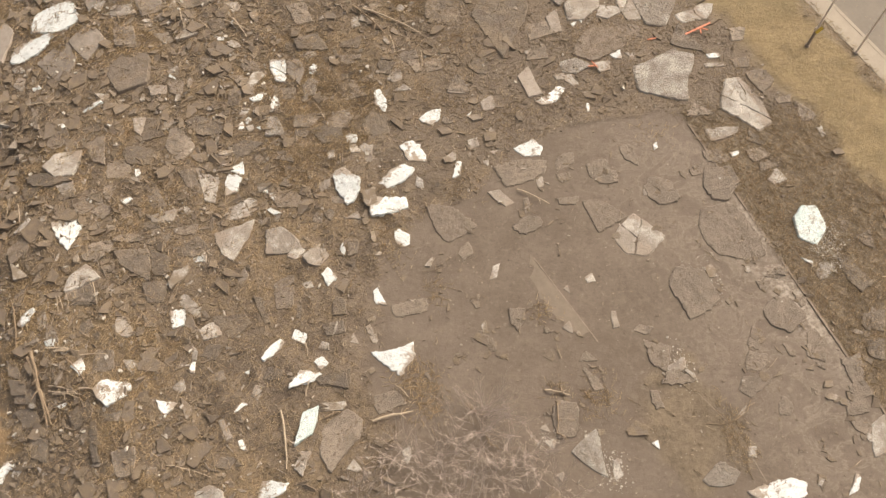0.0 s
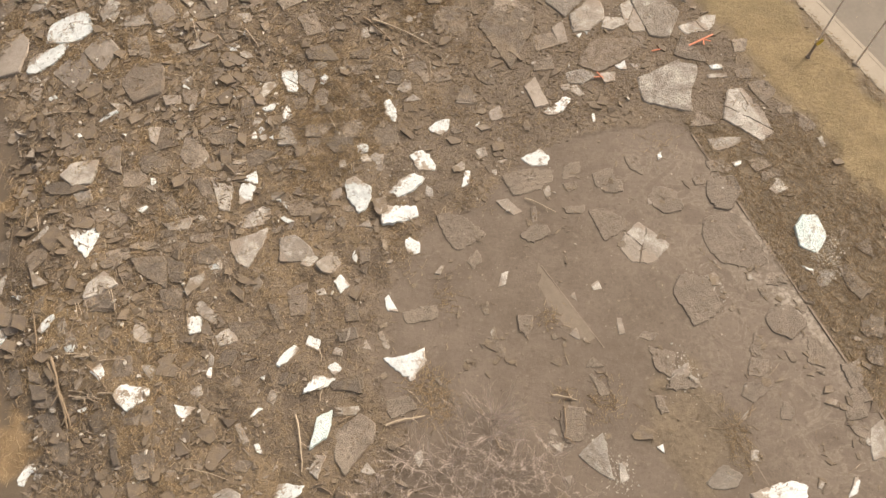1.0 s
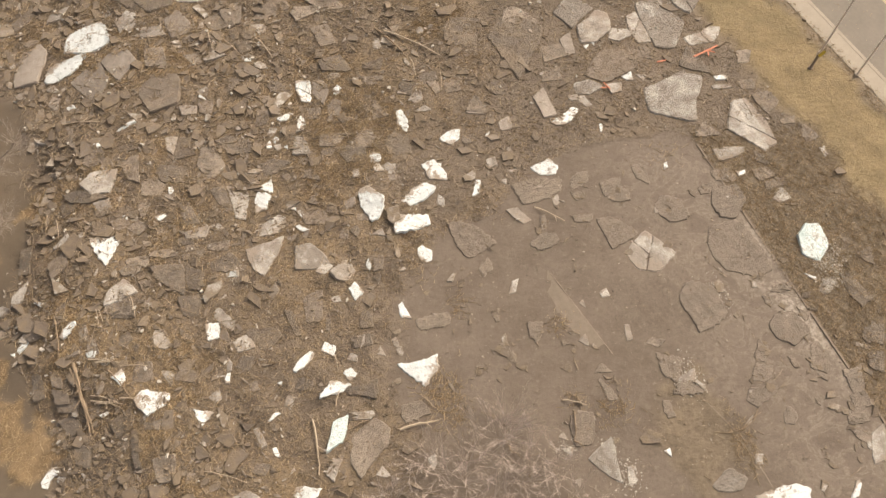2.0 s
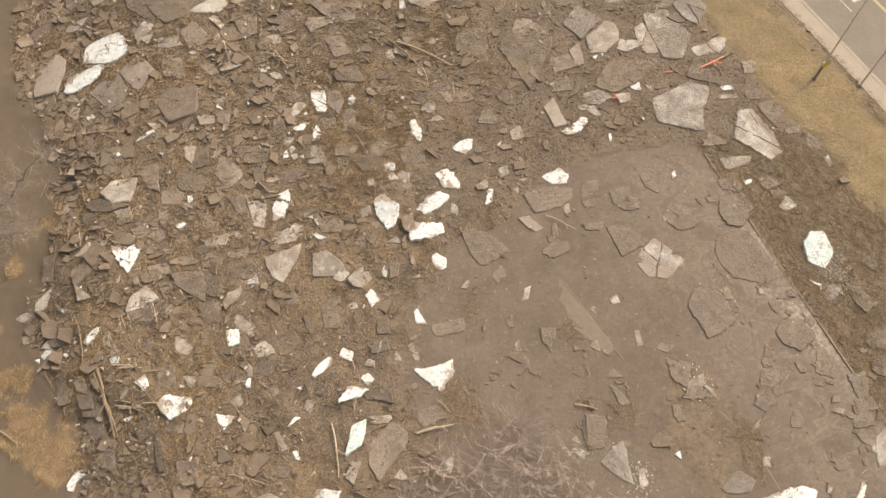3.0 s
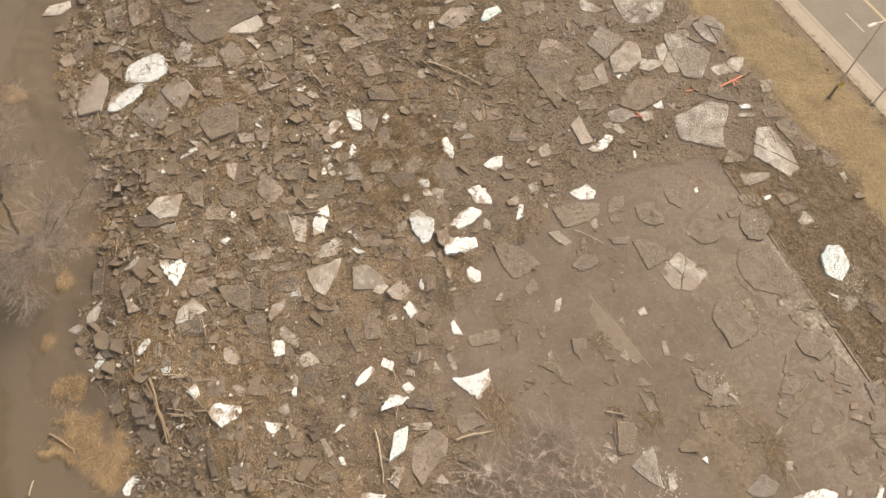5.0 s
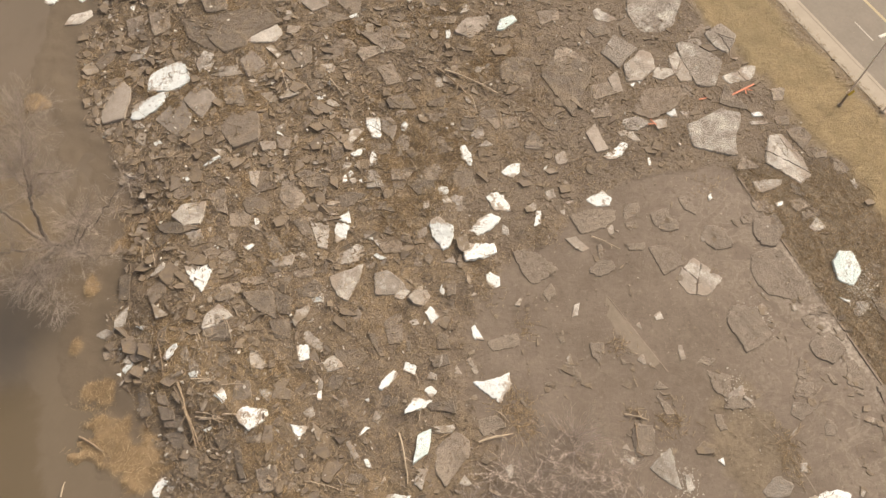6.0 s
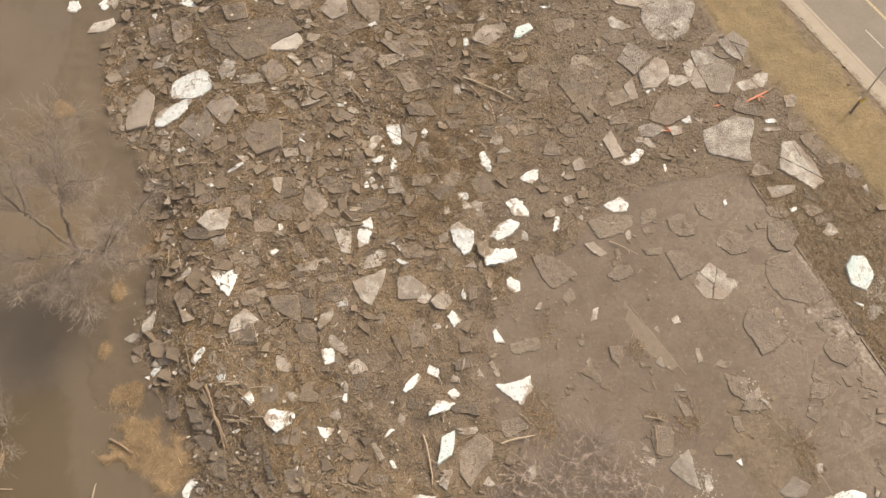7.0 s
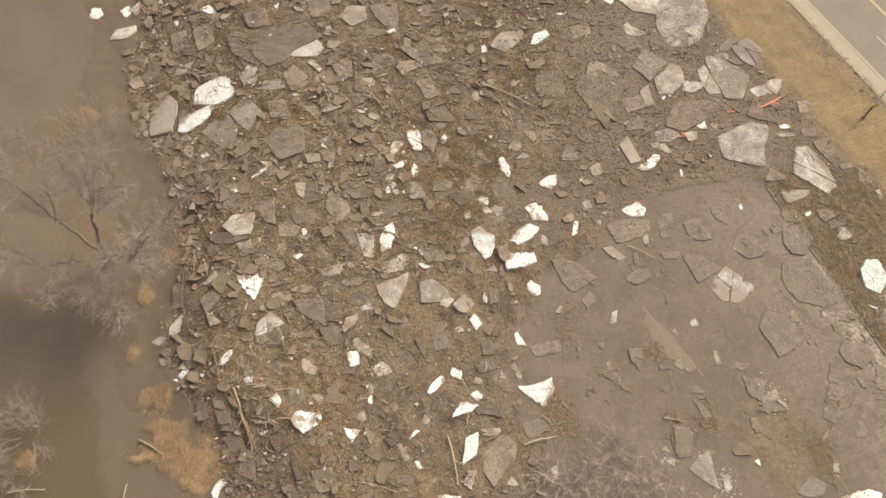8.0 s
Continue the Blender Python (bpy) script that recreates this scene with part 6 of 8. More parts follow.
floe("mud", -11.97, 52.42, (2.65, 0.88), 155, 4, 92, (-0.28, 0.26), 0.21, tilt=(1, 68))
floe("dark", -17.61, 55.70, (1.95, 1.15), 153, 3, 89, (0.00, 0.00), 0.19, tilt=(2, 195))
floe("mud", -16.45, 52.07, (1.83, 1.15), -177, 4, 58, (-0.43, 0.30), 0.21, tilt=(2, 168))
floe("mud", 3.80, 57.65, (1.19, 0.68), -8, 3, -59, (0.00, 0.00), 0.17, tilt=(1, 267))
floe("dark", -21.62, 49.97, (1.65, 1.39), -178, 4, 72, (0.26, 0.00), 0.21, tilt=(3, 152))
floe("mud", -38.02, 55.82, (1.69, 1.24), 108, 4, 130, (0.01, 0.01), 0.20, tilt=(1, 247))
floe("dark", -29.83, 57.51, (1.62, 1.37), 163, 4, 75, (0.06, 0.08), 0.21, tilt=(2, 108))
floe("mud", 6.34, 27.36, (1.37, 0.70), -158, 5, 52, (-0.04, -0.02), 0.19, bunch=(-0.00, 0.04), swell=(-0.01, 0.11), tilt=(1, 213))
floe("mud", 12.07, 32.16, (1.21, 0.93), -148, 4, 31, (-0.04, 0.03), 0.19, tilt=(1, 41))
floe("mud", 1.66, 25.02, (0.91, 0.57), -110, 4, 12, (0.15, -0.03), 0.17, tilt=(1, 347))
floe("grey", -32.29, 51.44, (0.76, 0.42), -132, 4, 41, (0.16, 0.02), 0.18, tilt=(2, 152))
floe("mud", -40.45, 52.14, (1.75, 0.83), -129, 4, 34, (-0.02, 0.13), 0.19)
floe("mud", -30.32, 35.52, (1.06, 0.89), 150, 5, 58, (0.07, 0.03), 0.19, bunch=(0.04, -0.05), swell=(0.09, -0.01), tilt=(2, 121))
floe("dark", -27.58, 36.39, (0.87, 0.49), -170, 4, 55, (-0.09, 0.07), 0.17, tilt=(2, 257))
floe("dark", -28.50, 30.38, (0.88, 0.55), -174, 4, 60, (0.10, -0.15), 0.17, tilt=(1, 290))
floe("mud", -21.57, 29.86, (1.06, 0.66), 134, 4, 112, (0.01, -0.14), 0.18, tilt=(2, 312))
floe("grey", -27.41, 31.68, (0.34, 0.27), 123, 3, 168, (0.00, 0.00), 0.13, tilt=(3, 7))
floe("mud", -35.10, 22.58, (0.58, 0.35), -131, 4, 13, (0.05, 0.55), 0.16, tilt=(3, 242))
floe("mud", -32.36, 21.67, (0.70, 0.10), -150, 4, 31, (0.10, -0.30), 0.15, tilt=(2, 33))
floe("mud", -25.57, 25.23, (0.98, 0.60), -159, 4, 57, (0.33, -0.16), 0.18, tilt=(3, 198))
floe("dark", -21.58, 27.70, (0.83, 0.57), -178, 4, 59, (0.00, 0.00), 0.17, tilt=(1, 12))
floe("mud", -20.40, 20.06, (0.75, 0.13), 141, 4, 91, (-0.79, 0.13), 0.16, tilt=(3, 354))
floe("mud", -34.87, 20.85, (0.60, 0.47), -149, 4, 26, (0.17, 0.33), 0.17, tilt=(2, 180))
floe("mud", -32.27, 20.46, (0.80, 0.60), 177, 4, 60, (0.27, 0.28), 0.17, tilt=(3, 203))
floe("mud", -27.21, 19.38, (1.00, 0.42), 124, 4, 111, (-0.29, -0.07), 0.17, tilt=(1, 153))
floe("mud", -29.10, 15.66, (0.91, 0.61), 152, 4, 77, (-0.02, 0.19), 0.17, tilt=(1, 230))
floe("mud", -23.77, 12.32, (0.60, 0.33), -82, 4, -36, (-0.29, 0.00), 0.16)
floe("mud", -22.05, 13.32, (0.81, 0.36), 173, 4, 57, (0.44, -0.10), 0.17, tilt=(1, 27))
floe("mud", -29.70, 16.94, (0.96, 0.48), 128, 4, 101, (0.00, 0.00), 0.17, tilt=(1, 176))
floe("mud", -12.76, 53.50, (1.35, 0.67), 137, 4, 97, (0.40, -0.27), 0.19, tilt=(2, 18))
floe("mud", -2.52, 43.39, (1.03, 0.81), -159, 4, 41, (-0.11, 0.21), 0.18)
floe("white", -17.70, 47.43, (0.39, 0.22), 88, 3, -156, (0.00, 0.00), 0.13, tilt=(2, 223))
floe("mud", -7.80, 42.84, (0.96, 0.40), -175, 4, 68, (-0.06, 0.08), 0.17, tilt=(2, 358))
floe("mud", -11.72, 29.79, (1.40, 1.04), 163, 4, 74, (0.07, -0.03), 0.19, tilt=(2, 239))
floe("grey", -6.76, 34.21, (0.57, 0.52), 129, 4, 112, (0.14, -0.07), 0.18, tilt=(2, 166))
floe("grey", -5.65, 33.99, (0.62, 0.43), -92, 4, -41, (0.21, 0.10), 0.18, tilt=(2, 286))
floe("grey", -9.65, 22.65, (0.48, 0.29), 175, 4, 73, (0.25, 0.00), 0.15)
floe("dark", -14.73, 19.88, (2.18, 0.70), 178, 5, 24, (-0.06, -0.17), 0.20, bunch=(-0.12, -0.01), swell=(-0.40, 0.20), tilt=(1, 346))
floe("mud", -7.54, 19.31, (1.02, 0.66), 180, 4, 58, (0.06, 0.09), 0.18, tilt=(3, 38))
floe("grey", -5.18, 19.15, (0.49, 0.21), 121, 4, 115, (0.44, -0.22), 0.15, tilt=(1, 225))
floe("dark", -7.25, 21.07, (0.95, 0.58), 107, 4, 119, (-0.24, 0.02), 0.17, tilt=(3, 352))
floe("grey", -16.28, 19.16, (0.90, 0.77), 179, 4, 74, (0.16, -0.18), 0.22, tilt=(2, 292))
floe("mud", -6.54, 24.40, (0.43, 0.37), -5, 3, -63, (0.00, 0.00), 0.16, tilt=(3, 179))
floe("dark", -8.02, 15.60, (1.35, 0.39), 169, 4, 63, (0.54, -0.32), 0.18, tilt=(2, 203))
floe("dark", 11.54, 53.93, (1.14, 0.85), -107, 4, -4, (-0.12, -0.39), 0.19, tilt=(3, 61))
floe("mud", 8.74, 53.49, (1.30, 1.15), -167, 4, 56, (0.23, -0.07), 0.20, tilt=(1, 323))
floe("mud", 8.01, 43.53, (1.21, 0.82), -166, 4, 36, (0.03, -0.16), 0.18, tilt=(2, 91))
floe("grey", 7.50, 30.92, (0.58, 0.33), -92, 4, -27, (0.23, 0.06), 0.16, tilt=(1, 195))
floe("grey", 3.46, 32.86, (0.37, 0.31), 144, 3, 147, (0.00, 0.00), 0.14, tilt=(1, 128))
floe("white", 11.81, 37.97, (0.57, 0.17), -90, 4, -38, (-0.03, -0.13), 0.14, tilt=(1, 103))
floe("white", 2.32, 37.41, (0.36, 0.18), 68, 3, -132, (0.00, 0.00), 0.13)
floe("grey", 2.54, 34.61, (0.64, 0.54), -101, 4, -18, (0.00, 0.00), 0.18)
floe("grey", 15.41, 30.00, (0.42, 0.27), -100, 4, -29, (0.11, -0.06), 0.15, tilt=(3, 97))
floe("mud", 22.64, 22.18, (0.54, 0.40), -105, 4, -20, (0.22, 0.19), 0.16)
floe("dark", 24.41, 25.43, (0.66, 0.31), -18, 3, -81, (0.00, 0.00), 0.16)
floe("mud", 24.63, 14.42, (0.38, 0.20), 121, 4, 90, (0.00, 0.00), 0.15)
floe("mud", 7.93, 12.51, (1.59, 1.01), -98, 4, -35, (0.14, 0.16), 0.20, tilt=(3, 291))
floe("white", -10.60, 41.86, (0.30, 0.27), 127, 4, 71, (0.37, 0.51), 0.15, tilt=(1, 264))
floe("mud", -11.05, 35.63, (0.71, 0.51), 159, 4, 61, (0.45, 0.18), 0.17, tilt=(1, 129))
floe("mud", -10.63, 40.39, (1.14, 0.73), -90, 5, -33, (-0.08, -0.06), 0.18, bunch=(-0.08, 0.08), swell=(0.05, -0.06))
floe("mud", -7.05, 40.59, (1.11, 0.43), 124, 4, 111, (-0.31, -0.04), 0.17, tilt=(2, 222))
floe("mud", -7.89, 37.02, (1.19, 0.93), -135, 5, 9, (-0.04, 0.12), 0.19, bunch=(0.06, 0.02), swell=(-0.21, -0.03), tilt=(2, 255))
floe("dark", -5.03, 34.10, (0.59, 0.49), 105, 4, 132, (0.02, 0.10), 0.16, tilt=(1, 252))
floe("mud", -12.31, 39.60, (0.85, 0.69), 158, 4, 79, (0.24, 0.26), 0.18, tilt=(3, 355))
floe("mud", 25.40, 16.17, (0.43, 0.22), 134, 4, 97, (0.34, 0.04), 0.16)
floe("dark", 27.70, 15.83, (1.13, 0.79), -93, 4, -32, (0.02, 0.25), 0.18)
floe("dark", -26.16, 30.27, (0.79, 0.49), 146, 4, 59, (-0.07, 0.12), 0.17, tilt=(3, 131))
floe("white", -23.35, 32.42, (0.42, 0.26), -77, 4, -36, (-0.21, 0.01), 0.15, tilt=(2, 40))
floe("dark", -12.53, 20.55, (1.52, 0.30), 115, 4, 129, (0.11, 0.26), 0.17, tilt=(1, 235))
floe("mud", -10.10, 20.66, (0.66, 0.25), -88, 4, -46, (0.00, 0.00), 0.16, tilt=(1, 124))
floe("mud", -28.87, 15.01, (0.97, 0.42), 152, 4, 78, (-0.16, 0.24), 0.17, tilt=(3, 166))
floe("white", -25.62, 14.37, (0.42, 0.16), -153, 4, 51, (-0.05, 0.21), 0.14, tilt=(3, 103))
floe("mud", -20.46, 50.59, (1.34, 1.16), -75, 4, -44, (0.25, 0.18), 0.20, tilt=(2, 5))
floe("white", -18.50, 45.67, (0.50, 0.26), 168, 4, 58, (-0.05, 0.24), 0.15, tilt=(3, 234))
floe("dark", -19.01, 46.82, (0.86, 0.63), -141, 4, 28, (0.38, -0.10), 0.18, tilt=(2, 234))
floe("mud", -24.18, 47.97, (0.73, 0.49), -162, 4, 53, (0.32, -0.19), 0.17, tilt=(2, 259))


# ---- rubble between the floes ----
def rubble_material():
    m, nt, b = blank("crumbled_silty_ice", 0.85, 0.3)
    g = nt.nodes.new("ShaderNodeNewGeometry")
    fine, mid = noise_tex(nt, g.outputs["Position"], 9.0, 6, 0.7), noise_tex(nt, g.outputs["Position"], 1.4, 5)
    c = ramp(nt, g.outputs["Random Per Island"], [(0.0, (0.148, 0.119, 0.092)), (0.50, (0.196, 0.159, 0.125)), (0.80, (0.258, 0.214, 0.172)), (0.90, (0.38, 0.33, 0.275)), (1.0, (0.60, 0.56, 0.50))])
    c = mix(nt, ramp(nt, fine, [(0.38, 0.0), (0.62, 0.7)]), c, (0.140, 0.105, 0.076))
    c = mix(nt, ramp(nt, mid, [(0.43, 0.0), (0.56, 0.85)]), c, mix(nt, fine, (0.158, 0.120, 0.083), (0.268, 0.205, 0.142)))
    nt.links.new(c, b.inputs["Base Color"])
    relief(nt, b, maths(nt, "ADD", fine, mid), 0.9, 0.06)
    return m


RUBBLE = rubble_material()


def shard(rnd, r, thick):
    """Points and faces of one broken plate, lying flat round the origin."""
    n = rnd.choice((3, 4, 4, 5, 5, 6))
    stretch, a0 = rnd.uniform(0.28, 0.9), rnd.uniform(0, 6.28)
    angles = sorted(a0 + 6.283 * (k + rnd.uniform(-0.36, 0.36)) / n for k in range(n))
    rim = [(r * math.cos(a) * rnd.uniform(0.78, 1.2), r * stretch * math.sin(a) * rnd.uniform(0.78, 1.2)) for a in angles]
    full = []
    for k, p in enumerate(rim):
        q = rim[(k + 1) % n]
        full.append(p)
        f = rnd.uniform(0.35, 0.65)
        full.append((p[0] + f * (q[0] - p[0]) + rnd.gauss(0, 0.05) * r, p[1] + f * (q[1] - p[1]) + rnd.gauss(0, 0.05) * r))
    n = len(full)
    verts = [(x * 1.02, y * 1.02, -0.6 * thick) for x, y in full] + [(x, y, thick * rnd.uniform(0.88, 1.0)) for x, y in full]
    verts += [(x * 0.93, y * 0.93, thick * rnd.uniform(1.0, 1.08)) for x, y in full] + [(0, 0, thick * rnd.uniform(0.97, 1.12))]
    faces = []
    for lo, hi in ((0, n), (n, 2 * n)):
        faces += [(lo + k, lo + (k + 1) % n, hi + (k + 1) % n, hi + k) for k in range(n)]
    faces += [(2 * n + k, 2 * n + (k + 1) % n, 3 * n) for k in range(n)]
    return verts, faces


def crowding(x, y):
    """How thickly rubble lies at each place, 0 to 1."""
    lot, grass, turf, bare, straw, field, d = zones(x, y)
    dense = 0.12 + 0.88 * (1 - step(-27, -12, x - 0.55 * np.maximum(0, y - 20)))
    dense = dense * (0.5 + 1.0 * (soft_noise(x, y, 6.0) + 0.5))
    dense = dense * (1 - step(-9, -6, road_gap(x, y)))
    turf = turf * (1 - step(-9, -6, road_gap(x, y)))
    heaped = soft_noise(x + 20, y, 2.6) + 0.5 * soft_noise(x, y + 50, 1.2)
    dense = dense * (0.30 + 1.05 * step(-0.16, 0.18, heaped))
    near = np.where(d > -0.5, 1.0, np.where(d > -3, 0.12, 0.0))
    return np.maximum(field * dense, np.maximum(0.012 * lot, np.where(x > 15, 0.022, 0.02) * turf)) * near


def strewn(rnd, count, box_x, box_y, weight, power=1.0):
    """Places drawn at random, kept as often as the weight says."""
    rs = np.random.RandomState(rnd.randrange(1 << 30))
    out = []
    while len(out) < count:
        x, y = rs.uniform(*box_x, 60000), rs.uniform(*box_y, 60000)
        keep = rs.rand(60000) < weight(x, y) ** power
        x, y = x[keep], y[keep]
        out += list(zip(x.tolist(), y.tolist(), np.maximum(ground_z(x, y), WATER - 0.05).tolist()))
    return out[:count]


def clear_of_floes(x, y, r):
    return all((x - a) ** 2 + (y - b) ** 2 > (0.78 * c + 0.35 * r) ** 2 for a, b, c in FLOE_SPOTS)


def lying(x, y, z, tilt, rnd):
    a = rnd.uniform(0, 6.283)
    return pose(x, y, z) @ Matrix.Rotation(radians(tilt), 4, Vector((math.cos(a), math.sin(a), 0))) @ pose(0, 0, 0, 0, 0, rnd.uniform(0, 360))


def build_rubble():
    rnd = random.Random(21)
    verts, faces = [], []
    made = 0
    for x, y, z in strewn(rnd, 4000, (-46, 24), (6, 70), crowding):
        r = rnd.uniform(0.55, 1.2)
        if made == 170 or not clear_of_floes(x, y, r) or lot_x(y) - 1 < x < kerb_x(y) + 6 and y < 39:
            continue
        m = lying(x, y, z + 0.02, rnd.choice((1, 2, 4, 8)), rnd)
        vs, fs = shard(rnd, r, rnd.uniform(0.12, 0.2))
        at = len(verts)
        verts += [tuple(m @ Vector(v)) for v in vs]
        faces += [tuple(at + k for k in f) for f in fs]
        FLOE_SPOTS.append((x, y, 0.6 * r))
        made += 1
    for x, y, z in strewn(rnd, 12500, (-48, 34), (4, 76), crowding, 0.9):
        r = min(0.9, 0.07 + rnd.expovariate(1 / 0.18))
        if r > 0.2 and not clear_of_floes(x, y, r):
            continue
        calm = 0.3 if lot_x(y) < x < kerb_x(y) and y < 38 else 1.0
        m = lying(x, y, z + 0.01, calm * min(48, abs(rnd.gauss(0, 13 if r > 0.3 else 20))), rnd)
        vs, fs = shard(rnd, r, (0.4 + 0.6 * calm) * min(0.13, 0.025 + 0.13 * r) * rnd.uniform(0.6, 1.4))
        at = len(verts)
        verts += [tuple(m @ Vector(v)) for v in vs]
        faces += [tuple(at + k for k in f) for f in fs]
    for x, y, z in strewn(rnd, 9000, (-48, 10), (4, 70), crowding, 0.8):
        r = 0.09 + min(0.5, rnd.expovariate(1 / 0.13))
        m = lying(x, y, z + 0.06, min(45, abs(rnd.gauss(0, 20))), rnd) @ Matrix.Diagonal((1, rnd.uniform(0.25, 0.5), 1, 1))
        vs, fs = shard(rnd, r, rnd.uniform(0.02, 0.05))
        at = len(verts)
        verts += [tuple(m @ Vector(v)) for v in vs]
        faces += [tuple(at + k for k in f) for f in fs]
    for kind, m, half, top in FLOE_TOPS:
        if kind in ("white", "green", "pale", "grey", "tan"):
            continue
        for _ in range(int(7 * half[0] * half[1]) + 2):
            a, d = rnd.uniform(0, 6.283), 0.8 * math.sqrt(rnd.random())
            q = m @ pose(half[0] * d * math.cos(a) * 0.9, half[1] * d * math.sin(a) * 0.9, top + 0.005) @ pose(0, 0, 0, rnd.gauss(0, 5), rnd.gauss(0, 5), rnd.uniform(0, 360))
            r = min(0.3, 0.03 + rnd.expovariate(1 / 0.06))
            vs, fs = shard(rnd, r, 0.01 + 0.12 * r)
            at = len(verts)
            verts += [tuple(q @ Vector(v)) for v in vs]
            faces += [tuple(at + k for k in f) for f in fs]
    tagged(mesh_object("ice_rubble", verts, faces, RUBBLE), "crumbled brown silty ice rubble covering the bank", "ice rubble", kind="stuff")


build_rubble()


def build_crumbs():
    """White crumbs of shattered ice, in heaps beside the floes."""
    rnd = random.Random(8)
    verts, faces = [], []
    heaps = (
        (27.9, 25.5, 0.9, 110),
        (28.3, 24.6, 0.6, 50),
        (25.4, 31.3, 0.5, 25),
        (18.8, 22.5, 0.7, 60),
        (15.8, 16.2, 0.7, 50),
        (9.4, 11.0, 0.6, 40),
        (10.8, 9.4, 0.6, 45),
        (-17.4, 25.0, 0.4, 30),
        (-20.4, 29.0, 0.6, 40),
        (0.1, 43.9, 0.5, 20),
        (-3.7, 42.6, 0.7, 15),
        (-27.1, 18.7, 0.3, 15),
        (-35.4, 41.5, 0.4, 25),
        (-25.7, 18.4, 0.3, 15),
        (-31.8, 22.0, 0.5, 15),
        (16.2, 49.7, 0.8, 60),
        (20.1, 51.9, 0.5, 30),
        (0.5, 43.1, 0.5, 20),
        (6.7, 11.4, 0.5, 35),
        (-2.4, 33.9, 0.5, 25),
        (-3.9, 31.3, 0.5, 25),
    )
    for hx, hy, spread, count in heaps:
        for _ in range((8 if count > 100 else 4) * count):
            x, y = rnd.gauss(hx, 0.8 * spread), rnd.gauss(hy, 1.1 * spread)
            vs, fs = shard(rnd, 0.015 + min(0.08, rnd.expovariate(1 / 0.022)), rnd.uniform(0.01, 0.03))
            m = lying(x, y, gz(x, y) + 0.03, rnd.uniform(0, 40), rnd)
            at = len(verts)
            verts += [tuple(m @ Vector(v)) for v in vs]
            faces += [tuple(at + k for k in f) for f in fs]
    for x, y, z in strewn(rnd, 300, (-44, 22), (6, 68), crowding):
        vs, fs = shard(rnd, rnd.uniform(0.05, 0.2), rnd.uniform(0.05, 0.12))
        m = lying(x, y, z + 0.1, rnd.uniform(0, 30), rnd)
        at = len(verts)
        verts += [tuple(m @ Vector(v)) for v in vs]
        faces += [tuple(at + k for k in f) for f in fs]
    tagged(mesh_object("ice_crumbs", verts, faces, plain("crushed_white_ice", (0.54, 0.49, 0.42), 0.6, 0.3, 4.0)), "white crumbs of shattered river ice on silt", "ice crumbs", kind="stuff")


build_crumbs()


# ---- driftwood ----
def stick(x0, y0, x1, y1, r, pale=False, bow=0.03, name="driftwood_stick"):
    rnd = random.Random(int(1000 * abs(x0 + y1)))
    a, b = Vector((x0, y0, max(gz(x0, y0), WATER) + r + 0.10)), Vector((x1, y1, max(gz(x1, y1), WATER) + r + 0.10))
    side = Vector((a.y - b.y, b.x - a.x, 0)).normalized()
    n = 7
    pts, radii = [], []
    for k in range(n):
        f = k / (n - 1)
        pts.append(a.lerp(b, f) - a + side * ((b - a).length * bow * 4 * f * (1 - f) + rnd.gauss(0, 0.02)) + Vector((0, 0, 0.08 * math.sin(math.pi * f))))
        radii.append(r * (1 - 0.5 * f) * rnd.uniform(0.9, 1.1))
    bm = bmesh.new()
    tube(bm, pts, radii, 7)
    k = rnd.choice((3, 4))
    tip = pts[k] + side * (b - a).length * 0.14 * rnd.choice((-1, 1)) + (b - a) * 0.12
    tube(bm, [pts[k], (pts[k] + tip) / 2 + Vector((0, 0, 0.05)), tip], [r * 0.5, r * 0.4, r * 0.2], 5)
    ob = part(name, bm, PALE_WOOD if pale else WOOD, None)
    ob.location = a
    tagged(ob, "pale peeled driftwood stick lying on rubble" if pale else "weathered brown driftwood branch lying on rubble", "driftwood", "driftwood")


stick(-28.41, 18.01, -27.39, 15.22, 0.12)
stick(-27.56, 15.61, -26.35, 13.22, 0.11)
stick(-7.42, 49.00, -4.57, 45.76, 0.11)
stick(-6.58, 48.72, -1.56, 45.83, 0.09, True)
stick(-10.78, 13.64, -10.11, 9.80, 0.07, True)
stick(-4.69, 12.77, -2.03, 13.37, 0.10, True)
stick(-7.84, 13.04, -6.87, 13.51, 0.07)
stick(5.70, 30.29, 8.03, 28.97, 0.06, True)
stick(-36.16, 14.19, -34.06, 13.01, 0.11)
stick(-28.65, 17.72, -26.52, 13.09, 0.12)
stick(-33.59, 31.60, -33.22, 29.42, 0.05, True)
stick(-35.28, 30.77, -33.40, 32.18, 0.05)
stick(-18.01, 48.06, -16.29, 45.62, 0.07, True)
stick(-26.42, 15.05, -24.73, 15.10, 0.05, True)
stick(-26.65, 17.90, -24.91, 17.91, 0.05, True)
stick(-24.81, 17.65, -22.86, 17.61, 0.04, True)
stick(-34.81, 39.41, -30.46, 39.33, 0.06, True)
stick(-36.71, 9.66, -36.57, 10.75, 0.07, True)
stick(-30.69, 21.75, -29.59, 18.23, 0.06)
stick(-24.54, 15.31, -22.25, 15.03, 0.05, True)
stick(-3.25, 15.26, -2.30, 14.28, 0.05, True)
stick(7.49, 15.10, 8.00, 14.32, 0.06)
stick(6.71, 14.73, 8.37, 14.32, 0.06, True)
stick(-7.30, 40.13, -5.41, 38.12, 0.04)
stick(-18.49, 47.59, -16.18, 46.29, 0.05, True)
stick(-22.36, 48.62, -21.77, 46.83, 0.05, True)
stick(-24.93, 23.04, -24.39, 21.29, 0.04, True)
stick(-27.37, 22.20, -26.74, 21.11, 0.04, True)
stick(-20.81, 47.76, -19.36, 46.35, 0.04, True)
